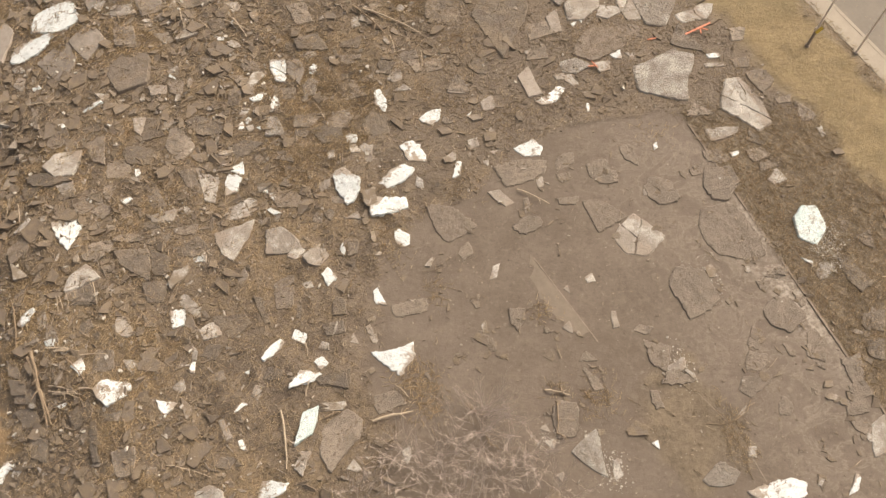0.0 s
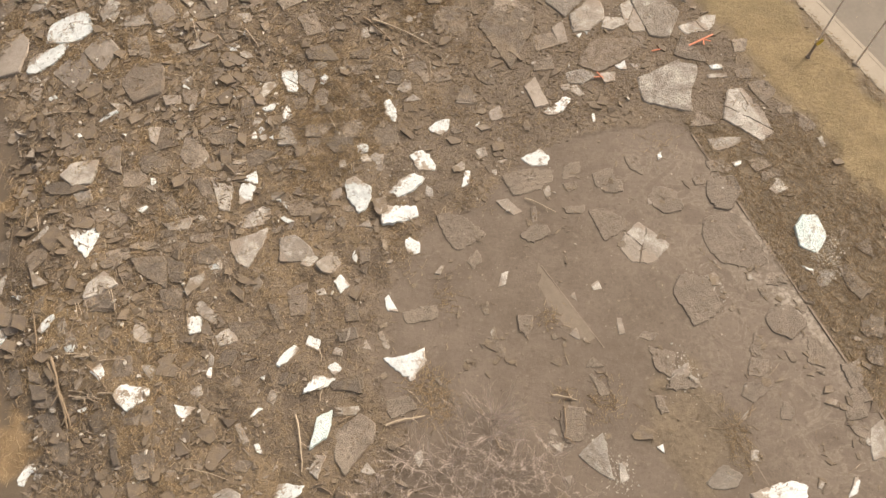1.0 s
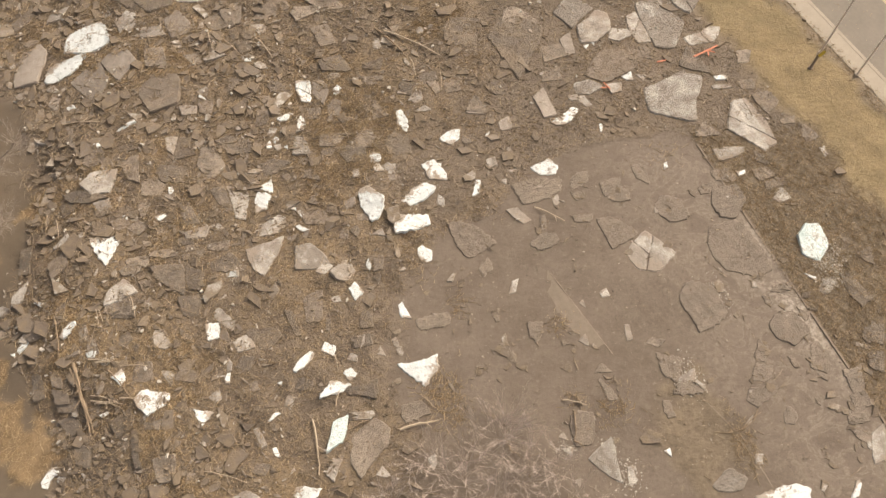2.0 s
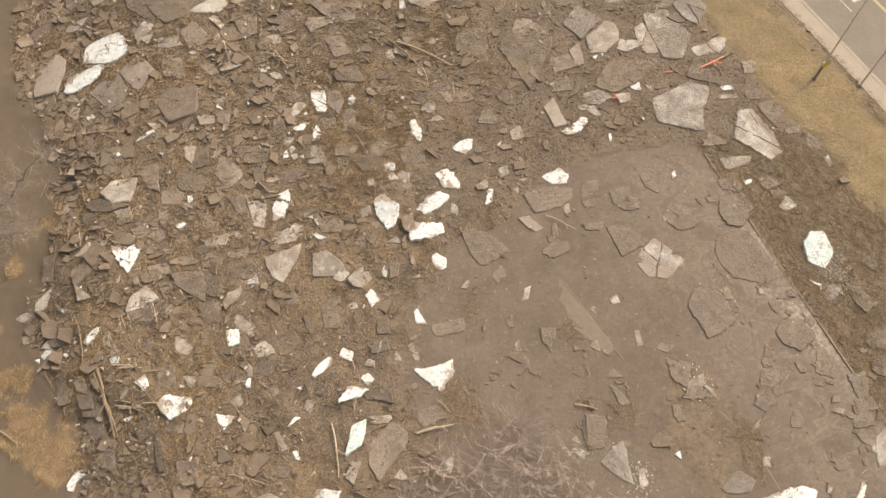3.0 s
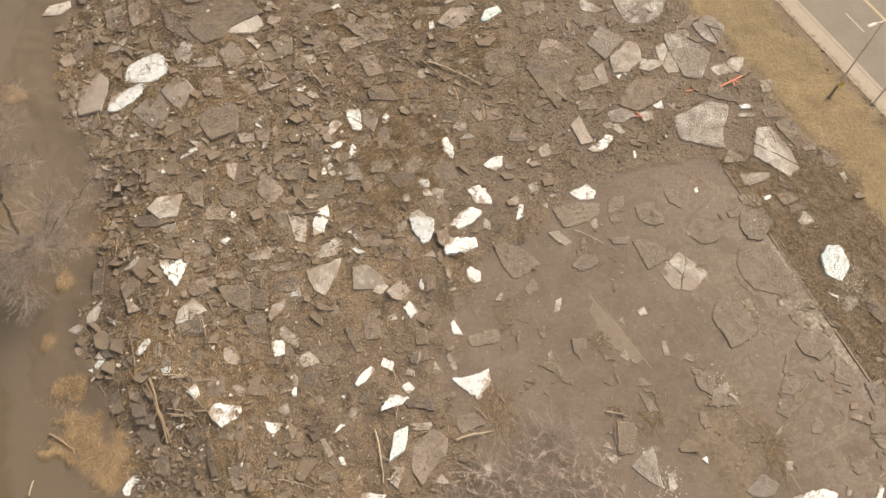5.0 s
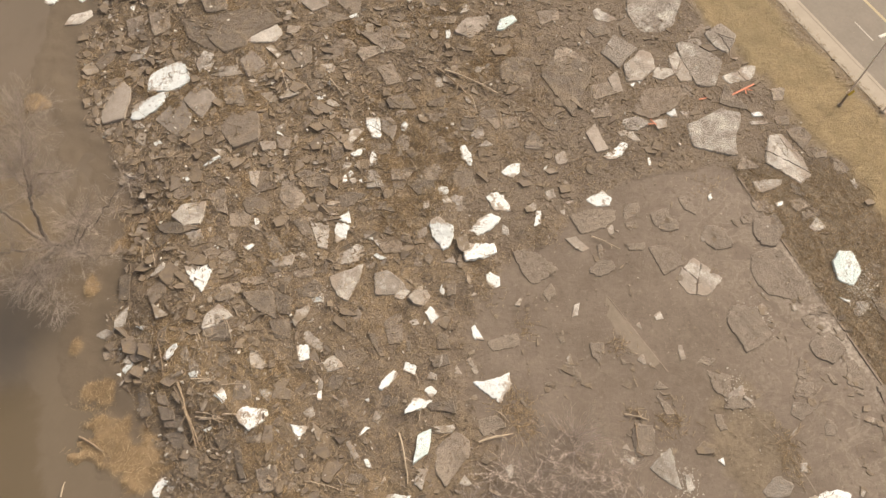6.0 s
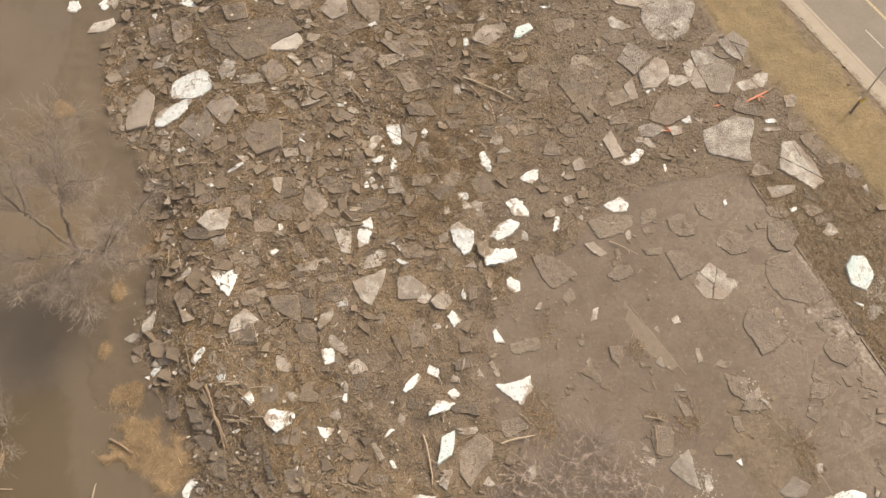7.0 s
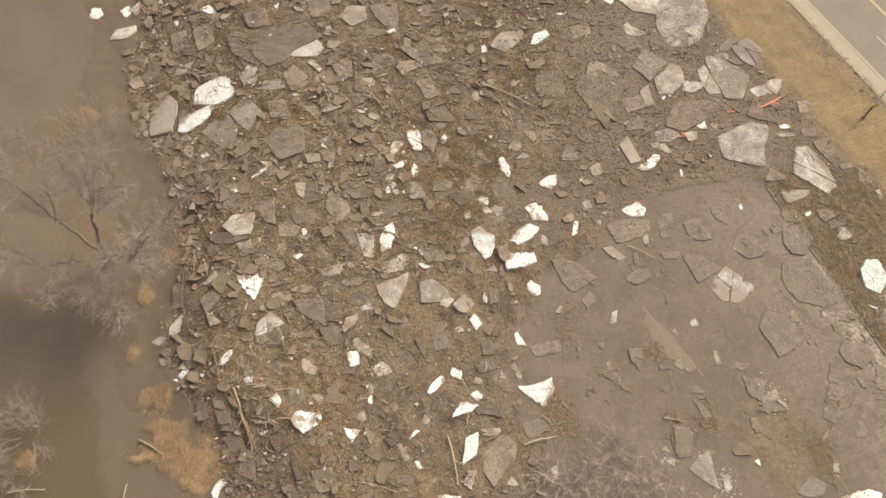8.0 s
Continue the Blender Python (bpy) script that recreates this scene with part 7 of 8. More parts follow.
stick(-39.91, 48.36, -38.55, 47.63, 0.05, True)
stick(-45.97, 10.28, -43.09, 10.40, 0.06, True)
stick(18.89, 12.47, 20.41, 13.69, 0.04)
stick(-9.50, 18.34, -9.24, 17.32, 0.04, True)
stick(-9.24, 14.57, -8.94, 15.73, 0.04, True)
stick(-1.80, 45.09, -0.85, 44.16, 0.03)
stick(-9.95, 38.47, -9.18, 36.80, 0.03, True)
stick(-32.47, 30.16, -31.85, 28.45, 0.04, True)
stick(-19.09, 20.35, -18.95, 22.07, 0.03)
stick(7.40, 13.83, 7.28, 11.80, 0.06)
stick(7.29, 11.88, 7.92, 11.39, 0.05)
stick(2.49, 12.15, 2.94, 11.06, 0.05)
stick(1.99, 11.95, 3.12, 11.82, 0.04)
stick(2.76, 11.30, 3.61, 10.82, 0.05)
stick(-27.29, 18.15, -25.44, 18.08, 0.05, True)
stick(-26.75, 15.65, -24.64, 15.07, 0.05, True)
stick(-26.16, 15.01, -24.24, 14.95, 0.04, True)
stick(-17.82, 10.12, -14.88, 9.36, 0.03, True)
stick(-25.69, 17.39, -23.75, 15.37, 0.05)
stick(-21.64, 12.10, -21.10, 11.17, 0.04)
stick(-26.73, 15.30, -24.40, 14.71, 0.05, True)
stick(-26.74, 17.99, -25.34, 18.01, 0.04, True)
stick(-27.61, 22.36, -26.99, 20.84, 0.04, True)
stick(-22.40, 22.27, -19.86, 21.61, 0.05)
stick(-27.06, 22.71, -26.38, 21.39, 0.03, True)
stick(-25.27, 23.36, -24.69, 21.80, 0.03, True)
stick(-32.62, 26.69, -30.63, 28.09, 0.03)
stick(-4.24, 45.76, -3.72, 43.60, 0.04, True)
stick(-1.58, 43.86, -1.49, 42.05, 0.03, True)


def twig_tube(verts, faces, a, b, ra, rb, sides=3):
    way = (b - a).normalized()
    side = way.orthogonal().normalized()
    up = way.cross(side)
    at = len(verts)
    for p, r in ((a, ra), (b, rb)):
        for s in range(sides):
            t = 2 * math.pi * s / sides
            verts.append(tuple(p + r * (math.cos(t) * side + math.sin(t) * up)))
    faces.extend((at + s, at + (s + 1) % sides, at + sides + (s + 1) % sides, at + sides + s) for s in range(sides))


def build_grit():
    """Fine pale and dark grit on the smooth silt."""
    rnd = random.Random(77)
    verts, faces = [], []

    def bare_lot(x, y):
        lot, grass, turf, bare, straw, field, d = zones(x, y)
        return np.maximum(0.35 * lot * (0.3 + 1.4 * (soft_noise(x, y, 3.0) + 0.5)), 0.5 * turf * (x < 34))

    for x, y, z in strewn(rnd, 5000, (-8, 36), (5, 40), bare_lot):
        r = 0.015 + rnd.expovariate(1 / 0.02)
        vs, fs = shard(rnd, min(r, 0.14), 0.4 * r)
        m = lying(x, y, z + 0.005, rnd.uniform(0, 15), rnd)
        at = len(verts)
        verts += [tuple(m @ Vector(v)) for v in vs]
        faces += [tuple(at + k for k in f) for f in fs]
    m, nt, b = blank("mixed_grit", 0.85, 0.3)
    g = nt.nodes.new("ShaderNodeNewGeometry")
    nt.links.new(ramp(nt, g.outputs["Random Per Island"], [(0.0, (0.10, 0.078, 0.058)), (0.5, (0.20, 0.155, 0.116)), (0.9, (0.28, 0.222, 0.168)), (1.0, (0.46, 0.40, 0.33))]), b.inputs["Base Color"])
    tagged(mesh_object("grit", verts, faces, m), "fine mixed grit strewn on smooth silt", "grit", kind="stuff")


build_grit()


def build_lumps():
    """Low broken lumps and half-sunk plates, in clusters on the smooth silt."""
    rnd = random.Random(55)
    verts, faces = [], []
    for hx, hy, spread, count, most in (
        (2.8, 18.6, 0.5, 7, 0.5),
        (1.3, 16.8, 0.6, 7, 0.4),
        (3.6, 17.4, 0.4, 5, 0.5),
        (8.0, 14.4, 0.5, 4, 0.4),
        (21.4, 18.2, 0.5, 6, 0.5),
        (21.2, 16.5, 0.5, 5, 0.6),
        (24.5, 17.5, 0.4, 4, 0.4),
        (25.0, 16.3, 0.4, 3, 0.4),
        (26.5, 13.2, 0.6, 8, 0.5),
        (27.2, 11.5, 0.6, 6, 0.4),
        (15.4, 16.0, 0.5, 8, 0.35),
        (7.7, 30.9, 0.5, 5, 0.4),
        (9.5, 32.1, 0.5, 5, 0.45),
        (12.9, 31.1, 0.5, 4, 0.5),
        (-3.4, 24.6, 0.6, 5, 0.4),
        (0.3, 24.1, 0.6, 6, 0.35),
        (2.0, 21.6, 0.3, 4, 0.35),
        (21.9, 24.4, 0.6, 6, 0.35),
        (20.1, 21.1, 0.5, 5, 0.3),
        (24.4, 10.4, 0.5, 5, 0.4),
        (23.8, 8.7, 0.3, 4, 0.5),
        (16.8, 30.0, 0.5, 5, 0.4),
        (5.8, 28.0, 0.5, 5, 0.3),
        (10.6, 15.7, 0.5, 5, 0.5),
        (7.4, 18.8, 0.6, 5, 0.3),
        (19.1, 24.7, 0.6, 5, 0.3),
        (23.8, 21.5, 0.5, 6, 0.4),
        (28.1, 16.4, 0.7, 8, 0.5),
        (29.7, 18.9, 0.7, 8, 0.5),
    ):
        for _ in range(count):
            x, y = rnd.gauss(hx, spread), rnd.gauss(hy, spread)
            r = rnd.uniform(0.12, most)
            vs, fs = shard(rnd, r, 0.03 + 0.10 * r)
            m = lying(x, y, gz(x, y), rnd.uniform(0, 9), rnd)
            at = len(verts)
            verts += [tuple(m @ Vector(v)) for v in vs]
            faces += [tuple(at + k for k in f) for f in fs]
    tagged(mesh_object("silt_lumps", verts, faces, RUBBLE), "low broken lumps half sunk in smooth silt", "silt lumps", kind="stuff")


build_lumps()


def build_soil_crumbs():
    """Clods of soil and crushed ice between the plates, too small to tell apart."""
    rnd = random.Random(91)
    verts, faces = [], []

    def soil(x, y):
        lot, grass, turf, bare, straw, field, d = zones(x, y)
        return np.maximum(field * step(-1.0, 0.5, d) * (0.25 + 0.9 * (soft_noise(x, y, 1.7) + 0.5)), 0.25 * turf * (x < 36))

    for x, y, z in strewn(rnd, 22000, (-46, 36), (5, 66), soil):
        r = min(0.22, 0.03 + rnd.expovariate(1 / 0.035))
        vs, fs = shard(rnd, r, 0.35 * r)
        m = lying(x, y, z + 0.01, rnd.uniform(0, 35), rnd)
        at = len(verts)
        verts += [tuple(m @ Vector(v)) for v in vs]
        faces += [tuple(at + k for k in f) for f in fs]
    m, nt, b = blank("soil_clods", 0.9, 0.25)
    g = nt.nodes.new("ShaderNodeNewGeometry")
    nt.links.new(ramp(nt, g.outputs["Random Per Island"], [(0.0, (0.125, 0.095, 0.066)), (0.6, (0.205, 0.157, 0.108)), (0.90, (0.28, 0.224, 0.168)), (1.0, (0.56, 0.50, 0.43))]), b.inputs["Base Color"])
    tagged(mesh_object("soil_crumbs", verts, faces, m), "small brown clods of soil between ice plates", "soil clods", kind="stuff")


build_soil_crumbs()


def build_twig_litter():
    """Broken reed stems and twigs caught in the rubble, too many to count."""
    rnd = random.Random(31)
    verts, faces = [], []
    for x, y, z in strewn(rnd, 4200, (-46, 40), (5, 68), lambda u, w: np.maximum(crowding(u, w), 0.22 * zones(u, w)[2] * (road_gap(u, w) < -2.5)), 0.7):
        a, length, r = rnd.uniform(0, 3.14), 0.25 + rnd.expovariate(1 / 0.35), rnd.uniform(0.012, 0.035)
        end = Vector((math.cos(a), math.sin(a), rnd.gauss(0, 0.12))) * min(length, 1.8)
        p = Vector((x, y, z + 0.12))
        mid = p + end * 0.5 + Vector((rnd.gauss(0, 0.04), rnd.gauss(0, 0.04), rnd.gauss(0, 0.03)))
        twig_tube(verts, faces, p, mid, r, r * 0.9, 4)
        twig_tube(verts, faces, mid, p + end, r * 0.9, r * 0.6, 4)
    m, nt, b = blank("broken_twigs", 0.85, 0.3)
    g = nt.nodes.new("ShaderNodeNewGeometry")
    nt.links.new(ramp(nt, g.outputs["Random Per Island"], [(0.0, (0.12, 0.09, 0.062)), (0.6, (0.24, 0.18, 0.12)), (1.0, (0.42, 0.335, 0.24))]), b.inputs["Base Color"])
    tagged(mesh_object("twig_litter", verts, faces, m), "broken twigs and reed stems caught in rubble", "twig litter", kind="stuff")


def build_straw():
    """Flattened reed straw in mats at the water's edge and in wisps across the rubble."""
    rnd = random.Random(12)
    verts, faces = [], []

    def wisps(x, y):
        lot, grass, turf, bare, straw, field, d = zones(x, y)
        patch = soft_noise(x + 70, y, 4.5) + 0.4 * soft_noise(x, y + 30, 1.3)
        return np.maximum(0.32 * straw, np.maximum(0.5 * turf * (x > 18) * (x < 38), field * (0.12 + 0.75 * step(0.02, 0.36, patch)) * (1 - 0.85 * step(-6, 3, x - 0.3 * (y - 40)))))

    for x, y, z in strewn(rnd, 98000, (-50, 38), (4, 66), wisps):
        a, length, w = rnd.uniform(0, 6.283), rnd.uniform(0.2, 0.8), rnd.uniform(0.005, 0.012)
        z = max(z, WATER) + rnd.uniform(0.01, 0.08)
        c, s = math.cos(a), math.sin(a)
        rise = rnd.gauss(0, 0.07)
        at = len(verts)
        for e, zz in ((-0.5, -rise), (0.5, rise)):
            px, py = x + e * length * c, y + e * length * s
            verts += [(px - s * w, py + c * w, z + zz), (px + s * w, py - c * w, z + zz), (px, py, z + zz + 1.5 * w)]
        faces += [(at, at + 1, at + 4, at + 3), (at + 1, at + 2, at + 5, at + 4), (at + 2, at, at + 3, at + 5)]
    for hx, hy, spread, count in (
        (-1.6, 14.9, 0.9, 260),
        (-0.4, 22.1, 0.6, 90),
        (6.9, 20.4, 0.5, 80),
        (10.3, 14.3, 0.8, 200),
        (-2.5, 16.3, 0.8, 200),
        (-1.0, 13.7, 0.7, 150),
        (-4.2, 25.1, 1.0, 120),
        (1.7, 30.7, 0.9, 150),
        (0.9, 38.2, 1.3, 260),
        (16.4, 35.2, 0.9, 60),
        (5.4, 37.5, 1.0, 120),
        (7.7, 14.8, 0.5, 50),
        (-35.8, 16.1, 0.8, 200),
    ):
        for _ in range(count):
            x, y, a, length = rnd.gauss(hx, spread), rnd.gauss(hy, spread), rnd.uniform(0, 6.283), rnd.uniform(0.15, 0.6)
            z, w, at = gz(x, y) + rnd.uniform(0.01, 0.06), rnd.uniform(0.006, 0.014), len(verts)
            for e in (-0.5, 0.5):
                px, py = x + e * length * math.cos(a), y + e * length * math.sin(a)
                verts += [(px - w * math.sin(a), py + w * math.cos(a), z), (px + w * math.sin(a), py - w * math.cos(a), z), (px, py, z + 1.5 * w)]
            faces += [(at, at + 1, at + 4, at + 3), (at + 1, at + 2, at + 5, at + 4), (at + 2, at, at + 3, at + 5)]
    m, nt, b = blank("dry_reed_straw", 0.8, 0.3)
    g = nt.nodes.new("ShaderNodeNewGeometry")
    nt.links.new(ramp(nt, g.outputs["Random Per Island"], [(0.0, (0.250, 0.175, 0.098)), (0.6, (0.37, 0.265, 0.152)), (1.0, (0.52, 0.405, 0.26))]), b.inputs["Base Color"])
    tagged(mesh_object("reed_straw", verts, faces, m), "flattened dry reed straw strewn over the rubble", "straw", kind="stuff")


build_twig_litter()
build_straw()


# ---- bare trees and shrubs ----
def bare_tree(name, label, x, y, height, reach, limbs, seed, thin=1.0, upright=0.55, trunk=0.2, levels=5, droop=0.0, fork=0.6):
    """A leafless crown: stems that fork again and again into fine twigs."""
    rnd = random.Random(seed)
    z = max(gz(x, y), WATER - 0.3)
    wood, fine = ([], []), ([], [])

    def grow(p, way, length, r, level):
        steps = 4 if level < 3 else 3
        for k in range(steps):
            way = (way + Vector((rnd.gauss(0, 0.20), rnd.gauss(0, 0.20), rnd.gauss(0.02, 0.12) - droop * level * 0.05))).normalized()
            q = p + way * length / steps
            r2 = r * (0.86 if level < 3 else 0.75)
            twig_tube(*(wood if r > 0.032 else fine), p, q, r, r2, 6 if level < 2 else 3)
            p, r = q, r2
            if level < levels and (k > 0 or level > 0):
                for _ in range(rnd.choice((1, 1, 2) if level < 3 or trunk < 0.1 else (1, 1, 1, 1, 2))):
                    side = Vector((rnd.gauss(0, 1), rnd.gauss(0, 1), rnd.gauss(0.12, 0.6))).normalized()
                    grow(p, (way * 0.75 + side * fork).normalized(), length * rnd.uniform(0.52, 0.78), max(r * (0.6 if level < 1 else 0.5), 0.0065 * thin), level + 1)

    for k in range(limbs):
        a = 6.283 * (k + rnd.uniform(-0.3, 0.3)) / limbs
        way = Vector((math.cos(a) * reach, math.sin(a) * reach, height * upright * rnd.uniform(0.5, 1.9) + 0.4)).normalized()
        base = Vector((0.25 * math.cos(a), 0.25 * math.sin(a), 0))
        grow(base, way, 0.42 * math.hypot(height, reach), trunk * rnd.uniform(0.7, 1.1), 0)
    root = thing(name, label, "tree" if "tree" in name else "shrub", (x, y, z - 0.1), "bare trees and shrubs")
    for pname, (vs, fs), mat in (("trunk", wood, BARK if trunk > 0.1 else PALE_TWIG), ("crown", fine, TWIG if z < -1 else PALE_TWIG)):
        ob = mesh_object(pname, vs, fs, mat)
        ob.parent = root
    return len(wood[1]) + len(fine[1])


def twigs(rnd, out, p, way, length, r, level, least, lift):
    """A side shoot that bends as it grows and carries finer shoots of its own."""
    steps = 4 if level < 2 else 3
    each = length / steps
    for k in range(steps):
        way = (way + Vector((rnd.gauss(0, 0.10), rnd.gauss(0, 0.10), rnd.gauss(lift, 0.08)))).normalized()
        q = p + way * each
        r2 = max(least * 0.7, r * 0.8)
        twig_tube(*out, p, q, r, r2, 4 if r > 0.03 else 3)
        if level < 3:
            for _ in range(max(1, round(each / (0.27, 0.20, 0.15)[level] * rnd.uniform(0.6, 1.3)))):
                side = Vector((rnd.gauss(0, 1), rnd.gauss(0, 1), rnd.gauss(0, 0.7))).normalized()
                twigs(rnd, out, p.lerp(q, rnd.random()), (way * 0.9 + side * 0.6).normalized(), length * rnd.uniform(0.30, 0.58), max(least, r * 0.45), level + 1, least, lift)
        p, r = q, r2


def willow(label, x, y, limbs, seed):
    """A leafless willow: crooked limbs (girth, then the bends they pass, from the root) set with a haze of fine shoots."""
    rnd = random.Random(seed)
    root = thing("willow_tree", label, "tree", (x, y, WATER - 0.3), "bare trees and shrubs")
    fine = ([], [])
    for girth, first, *bends in limbs:
        pts = [Vector(p) for p in bends]
        line = []
        for k in range(len(pts) - 1):
            a, b = pts[k], pts[k + 1]
            n = max(3, int((b - a).length / 0.45))
            for s in range(n):
                f = s / n
                bow = math.sin(math.pi * f) * 0.06 * (b - a).length
                line.append(a.lerp(b, f) + Vector((rnd.gauss(0, 0.09), rnd.gauss(0, 0.09), rnd.gauss(0, 0.06) + bow)))
        line.append(pts[-1])
        n = len(line)
        bm = bmesh.new()
        tube(bm, line, [0.8 * girth * (1 - 0.8 * k / (n - 1)) * rnd.uniform(0.9, 1.12) + 0.015 for k in range(n)], 7)
        part("limb", bm, BARK, root, "dark crooked limb")
        total = sum((b - a).length for a, b in zip(line, line[1:]))
        for k in range(int(n * first), n):
            f = k / (n - 1)
            ahead = (line[min(n - 1, k + 1)] - line[max(0, k - 1)]).normalized()
            for _ in range(rnd.choice((1, 2, 2)) if k < n - 1 else 8):
                side = Vector((rnd.gauss(0, 1), rnd.gauss(0, 1), rnd.gauss(0, 0.7))).normalized()
                twigs(rnd, fine, line[k], (ahead * 0.8 + side).normalized(), (0.20 + 0.06 * rnd.random()) * total * (1.15 - 0.5 * f), 0.024 - 0.010 * f, 0, 0.0055, 0.03)
    ob = mesh_object("crown", *fine, TWIG)
    ob.parent = root
    tagged(ob, "haze of fine pale shoots")


willow("leafless spreading willow tree standing in flood water", -41.4, 31.0, (
    (0.24, 0.55, (0, 0, 0), (0.5, -0.4, 3.6), (1.8, 0.3, 9.2), (2.5, 0.6, 11.6), (2.7, 3.7, 14.0)),
    (0.11, 0.30, (1.8, 0.3, 9.2), (2.6, 1.0, 10.8), (5.2, 0.8, 11.6)),
    (0.19, 0.45, (0.1, -0.2, 1.0), (-1.9, 0.3, 7.2), (-4.3, 1.7, 11.3), (-5.6, 2.2, 12.4)),
    (0.17, 0.40, (0.2, -0.3, 1.2), (4.0, -2.6, 5.3), (5.6, -3.6, 8.2), (7.3, -3.2, 11.5)),
    (0.15, 0.35, (0.0, -0.3, 0.9), (-2.2, -3.6, 6.3), (-4.6, -4.7, 9.2)),
    (0.15, 0.25, (0.2, -0.3, 0.9), (1.0, -4.2, 5.2), (4.2, -7.7, 6.2)),
    (0.11, 0.30, (0.0, -0.3, 0.8), (-0.2, -5.0, 5.0), (-1.6, -6.2, 6.3)),
    (0.10, 0.35, (4.0, -2.6, 5.3), (6.6, -4.2, 6.6), (8.2, -3.8, 6.9)),
    (0.09, 0.30, (-1.9, 0.3, 7.2), (-2.6, 3.4, 10.6), (-3.6, 5.4, 12.2)),
    (0.09, 0.30, (1.8, 0.3, 9.2), (0.3, 2.2, 11.8), (-0.6, 3.6, 13.2)),
    (0.10, 0.30, (4.0, -2.6, 5.3), (7.4, -1.2, 8.6), (9.6, 0.6, 10.4)),
    (0.09, 0.30, (-2.2, -3.6, 6.3), (-5.4, -2.4, 8.4), (-7.4, -1.6, 9.6)),
), 3)
bare_tree("willow_shrub", "leafless pale willow shrub standing in flood water", -45.46, 15.10, 4.0, 3.0, 7, 6, 0.6, 0.6, 0.035, 4, 0.0, 0.5)
bare_tree("willow_shrub", "leafless low willow shrub standing in flood water", -46.48, 9.50, 3.0, 3.0, 6, 9, 0.6, 0.5, 0.03, 4, 0.0, 0.5)


def stem_shrub(label, x, y, stems, length, spread, seed, toward=(0, 0)):
    """A clump of slender straight stems fanning from one root, feathered with fine shoots."""
    rnd = random.Random(seed)
    root = thing("willow_shrub", label, "shrub", (x, y, gz(x, y) - 0.05), "bare trees and shrubs")
    thick, fine = ([], []), ([], [])
    for _ in range(stems):
        a, lean = rnd.uniform(0, 6.283), spread * rnd.uniform(0.25, 1.0)
        way = Vector((math.cos(a) * lean + toward[0], math.sin(a) * lean + toward[1], 1.0)).normalized()
        p, r, total = Vector((rnd.gauss(0, 0.7), rnd.gauss(0, 0.7), 0)), rnd.uniform(0.0065, 0.0095), length * rnd.uniform(0.6, 1.1)
        for k in range(6):
            way = (way + Vector((rnd.gauss(0, 0.04), rnd.gauss(0, 0.04), rnd.gauss(0, 0.03)))).normalized()
            q = p + way * total / 6
            twig_tube(*thick, p, q, r, r * 0.85, 3)
            if k > 0:
                for _ in range(rnd.choice((2, 3, 3))):
                    side = Vector((rnd.gauss(0, 1), rnd.gauss(0, 1), rnd.gauss(0, 0.6))).normalized()
                    start, bend = p.lerp(q, rnd.random()), (way + side * 0.42).normalized()
                    reach = total * rnd.uniform(0.14, 0.34)
                    tip = start + (bend + Vector((rnd.gauss(0, 0.08), rnd.gauss(0, 0.08), 0.05))) * reach
                    twig_tube(*fine, start, tip, 0.0048, 0.0034, 3)
                    side = Vector((rnd.gauss(0, 1), rnd.gauss(0, 1), rnd.gauss(0, 0.6))).normalized()
                    at = start.lerp(tip, rnd.uniform(0.25, 0.8))
                    twig_tube(*fine, at, at + (bend + side * 0.4).normalized() * reach * rnd.uniform(0.4, 0.7), 0.004, 0.003, 3)
            p, r = q, r * 0.85
    for name, (vs, fs) in (("stem_clump", thick), ("crown", fine)):
        ob = mesh_object(name, vs, fs, PALE_TWIG)
        ob.parent = root
        tagged(ob, kind="stuff")


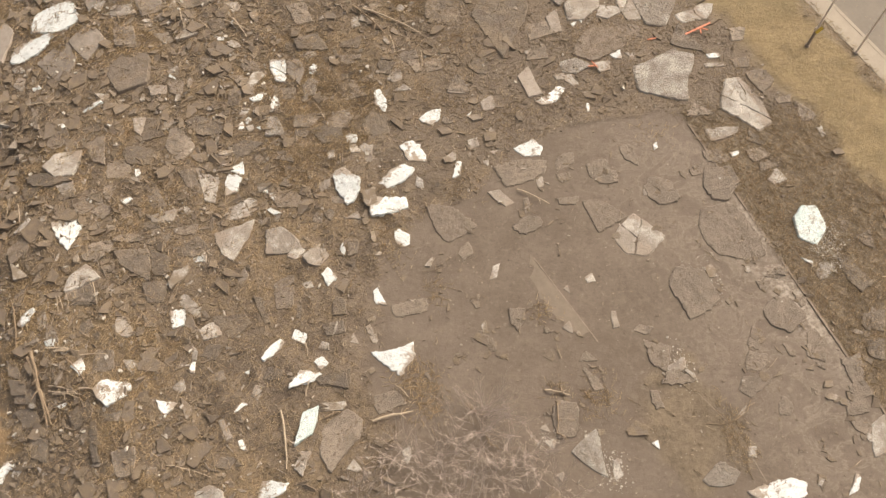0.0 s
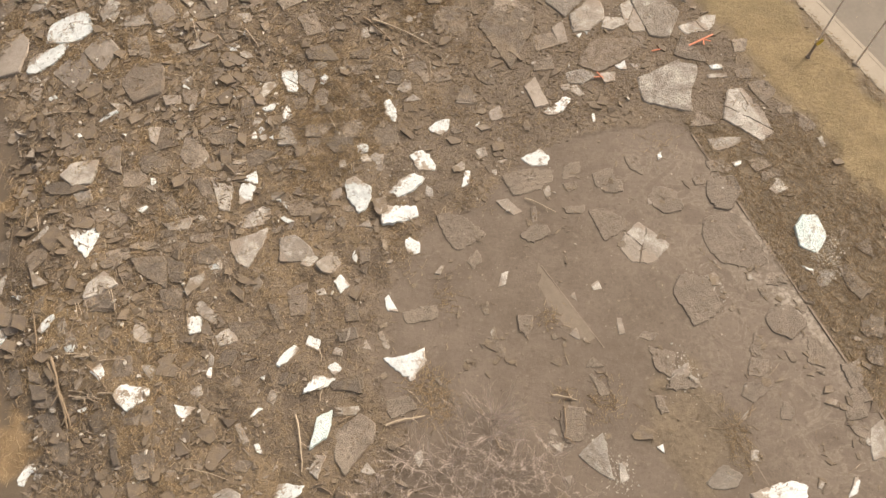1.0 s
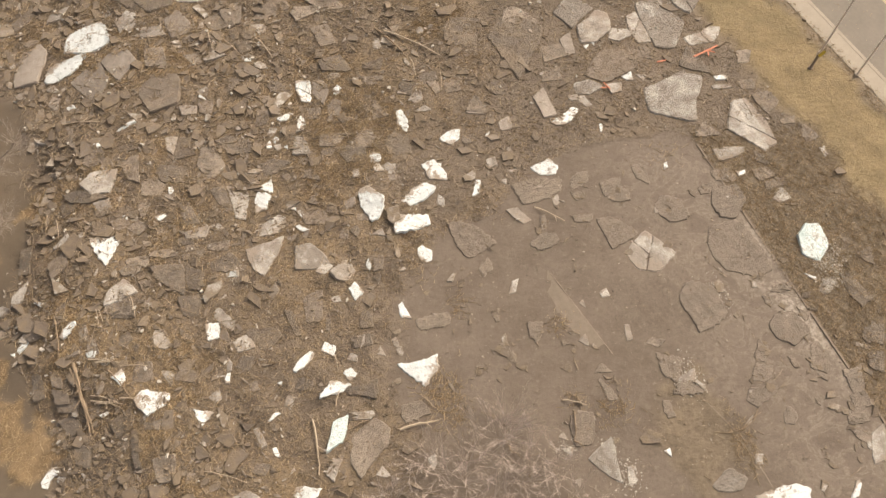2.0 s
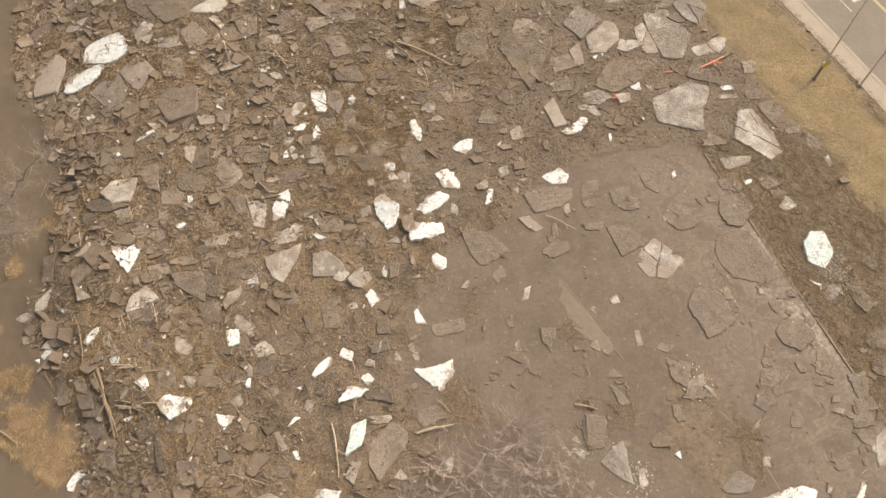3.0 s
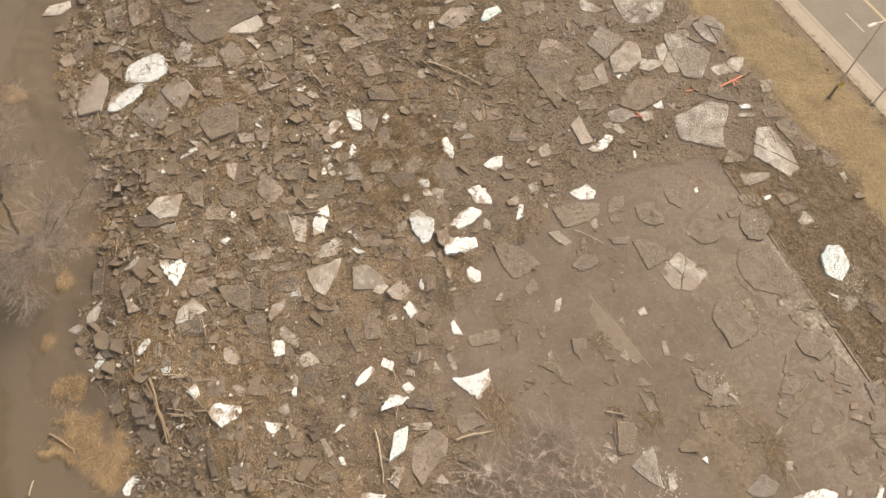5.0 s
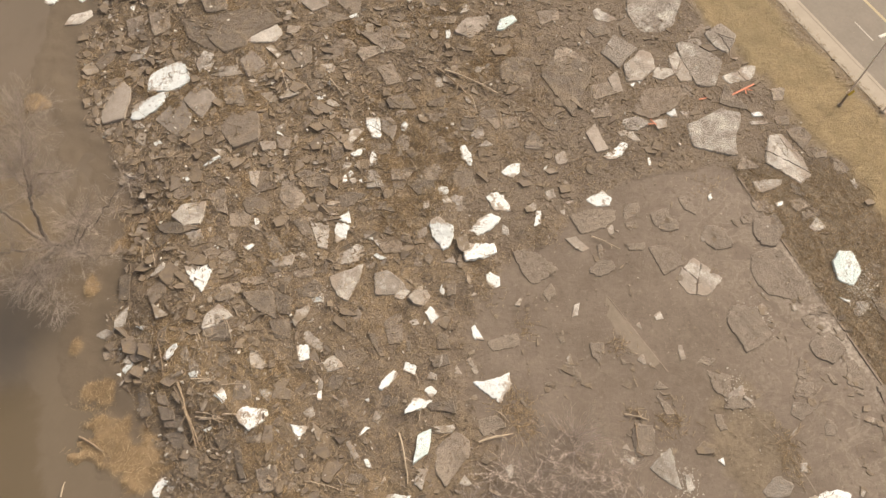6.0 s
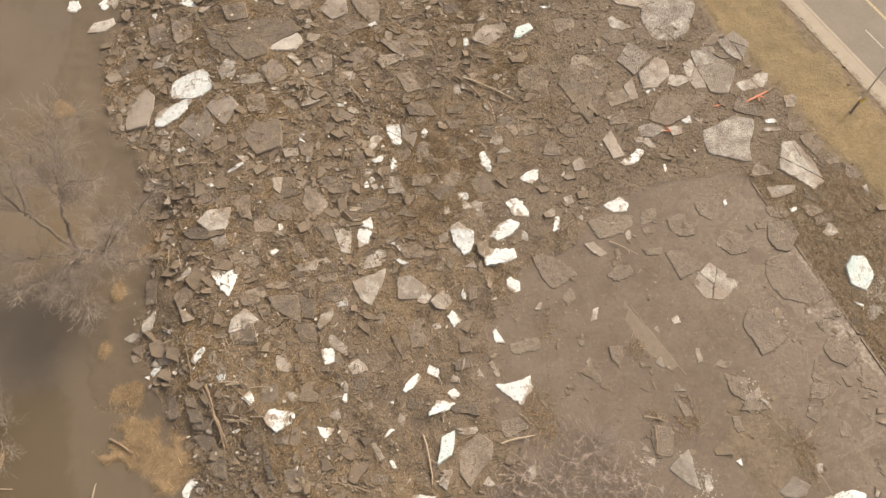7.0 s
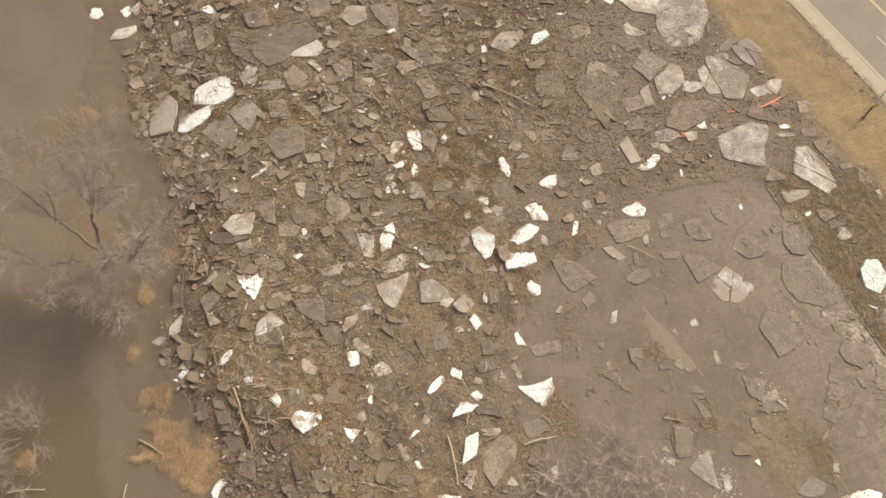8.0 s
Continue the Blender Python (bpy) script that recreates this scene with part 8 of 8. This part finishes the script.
for sx, sy, stems, length, spread, seed in (
    (2.1, 12.5, 45, 3.0, 1.9, 7),
    (3.2, 9.2, 33, 2.8, 1.7, 8),
    (-0.7, 9.3, 31, 2.6, 1.8, 9),
    (-3.1, 10.3, 22, 2.5, 1.9, 10),
    (5.5, 9.7, 24, 2.5, 1.7, 11),
    (0.9, 7.5, 28, 2.8, 1.6, 12),
    (7.0, 7.9, 17, 2.4, 1.5, 13),
    (-5.5, 7.9, 19, 2.4, 1.6, 14),
    (4.3, 11.2, 21, 2.4, 1.8, 15),
    (0.1, 10.9, 19, 2.3, 1.7, 16),
):
    stem_shrub("leafless bushy willow growing from the muddy lot", sx, sy, stems, length, spread, seed, (0, 0.1))


# ---- litter ----
def orange_bar(x0, y0, x1, y1, z, width, braces):
    bar = thing("barrier_board", "broken orange plastic barrier board lying on ice rubble", "barrier board", (x0, y0, gz(x0, y0) + z))
    length, turn = math.hypot(x1 - x0, y1 - y0), math.degrees(math.atan2(y1 - y0, x1 - x0))
    bm = bmesh.new()
    box(bm, (length, width, 0.07), pose(0, 0, 0, 0, 0, turn) @ pose(length / 2, 0, 0.05, 4), 0.015)
    part("board", bm, ORANGE, bar)
    for k in range(braces):
        bm = bmesh.new()
        box(bm, (0.75, 0.10, 0.06), pose(0, 0, 0, 0, 0, turn) @ pose(length * (0.55 + 0.12 * k), -0.22, 0.02, 0, 0, 60 - 110 * k), 0.012)
        part("brace", bm, ORANGE, bar)


orange_bar(20.64, 45.12, 22.93, 46.33, 0.30, 0.15, 2)
orange_bar(17.47, 44.81, 18.25, 44.98, 0.08, 0.12, 0)
orange_bar(12.50, 42.53, 12.99, 41.81, 0.15, 0.09, 1)


def loose_cable(points):
    bm = bmesh.new()
    pts = []
    for k in range(len(points) - 1):
        for f in (0, 0.25, 0.5, 0.75):
            p = Vector(points[k]).lerp(Vector(points[k + 1]), f)
            pts.append((p.x, p.y, gz(p.x, p.y) + 0.05))
    tube(bm, pts, [0.035] * len(pts), 6)
    tagged(part("loose_cable", bm, WOOD, None), "thin curved root lying on smooth silt", "root")


loose_cable([(17.02, 12.37, 0), (18.00, 12.28, 0), (18.96, 12.52, 0), (19.90, 13.15, 0), (20.38, 14.13, 0)])
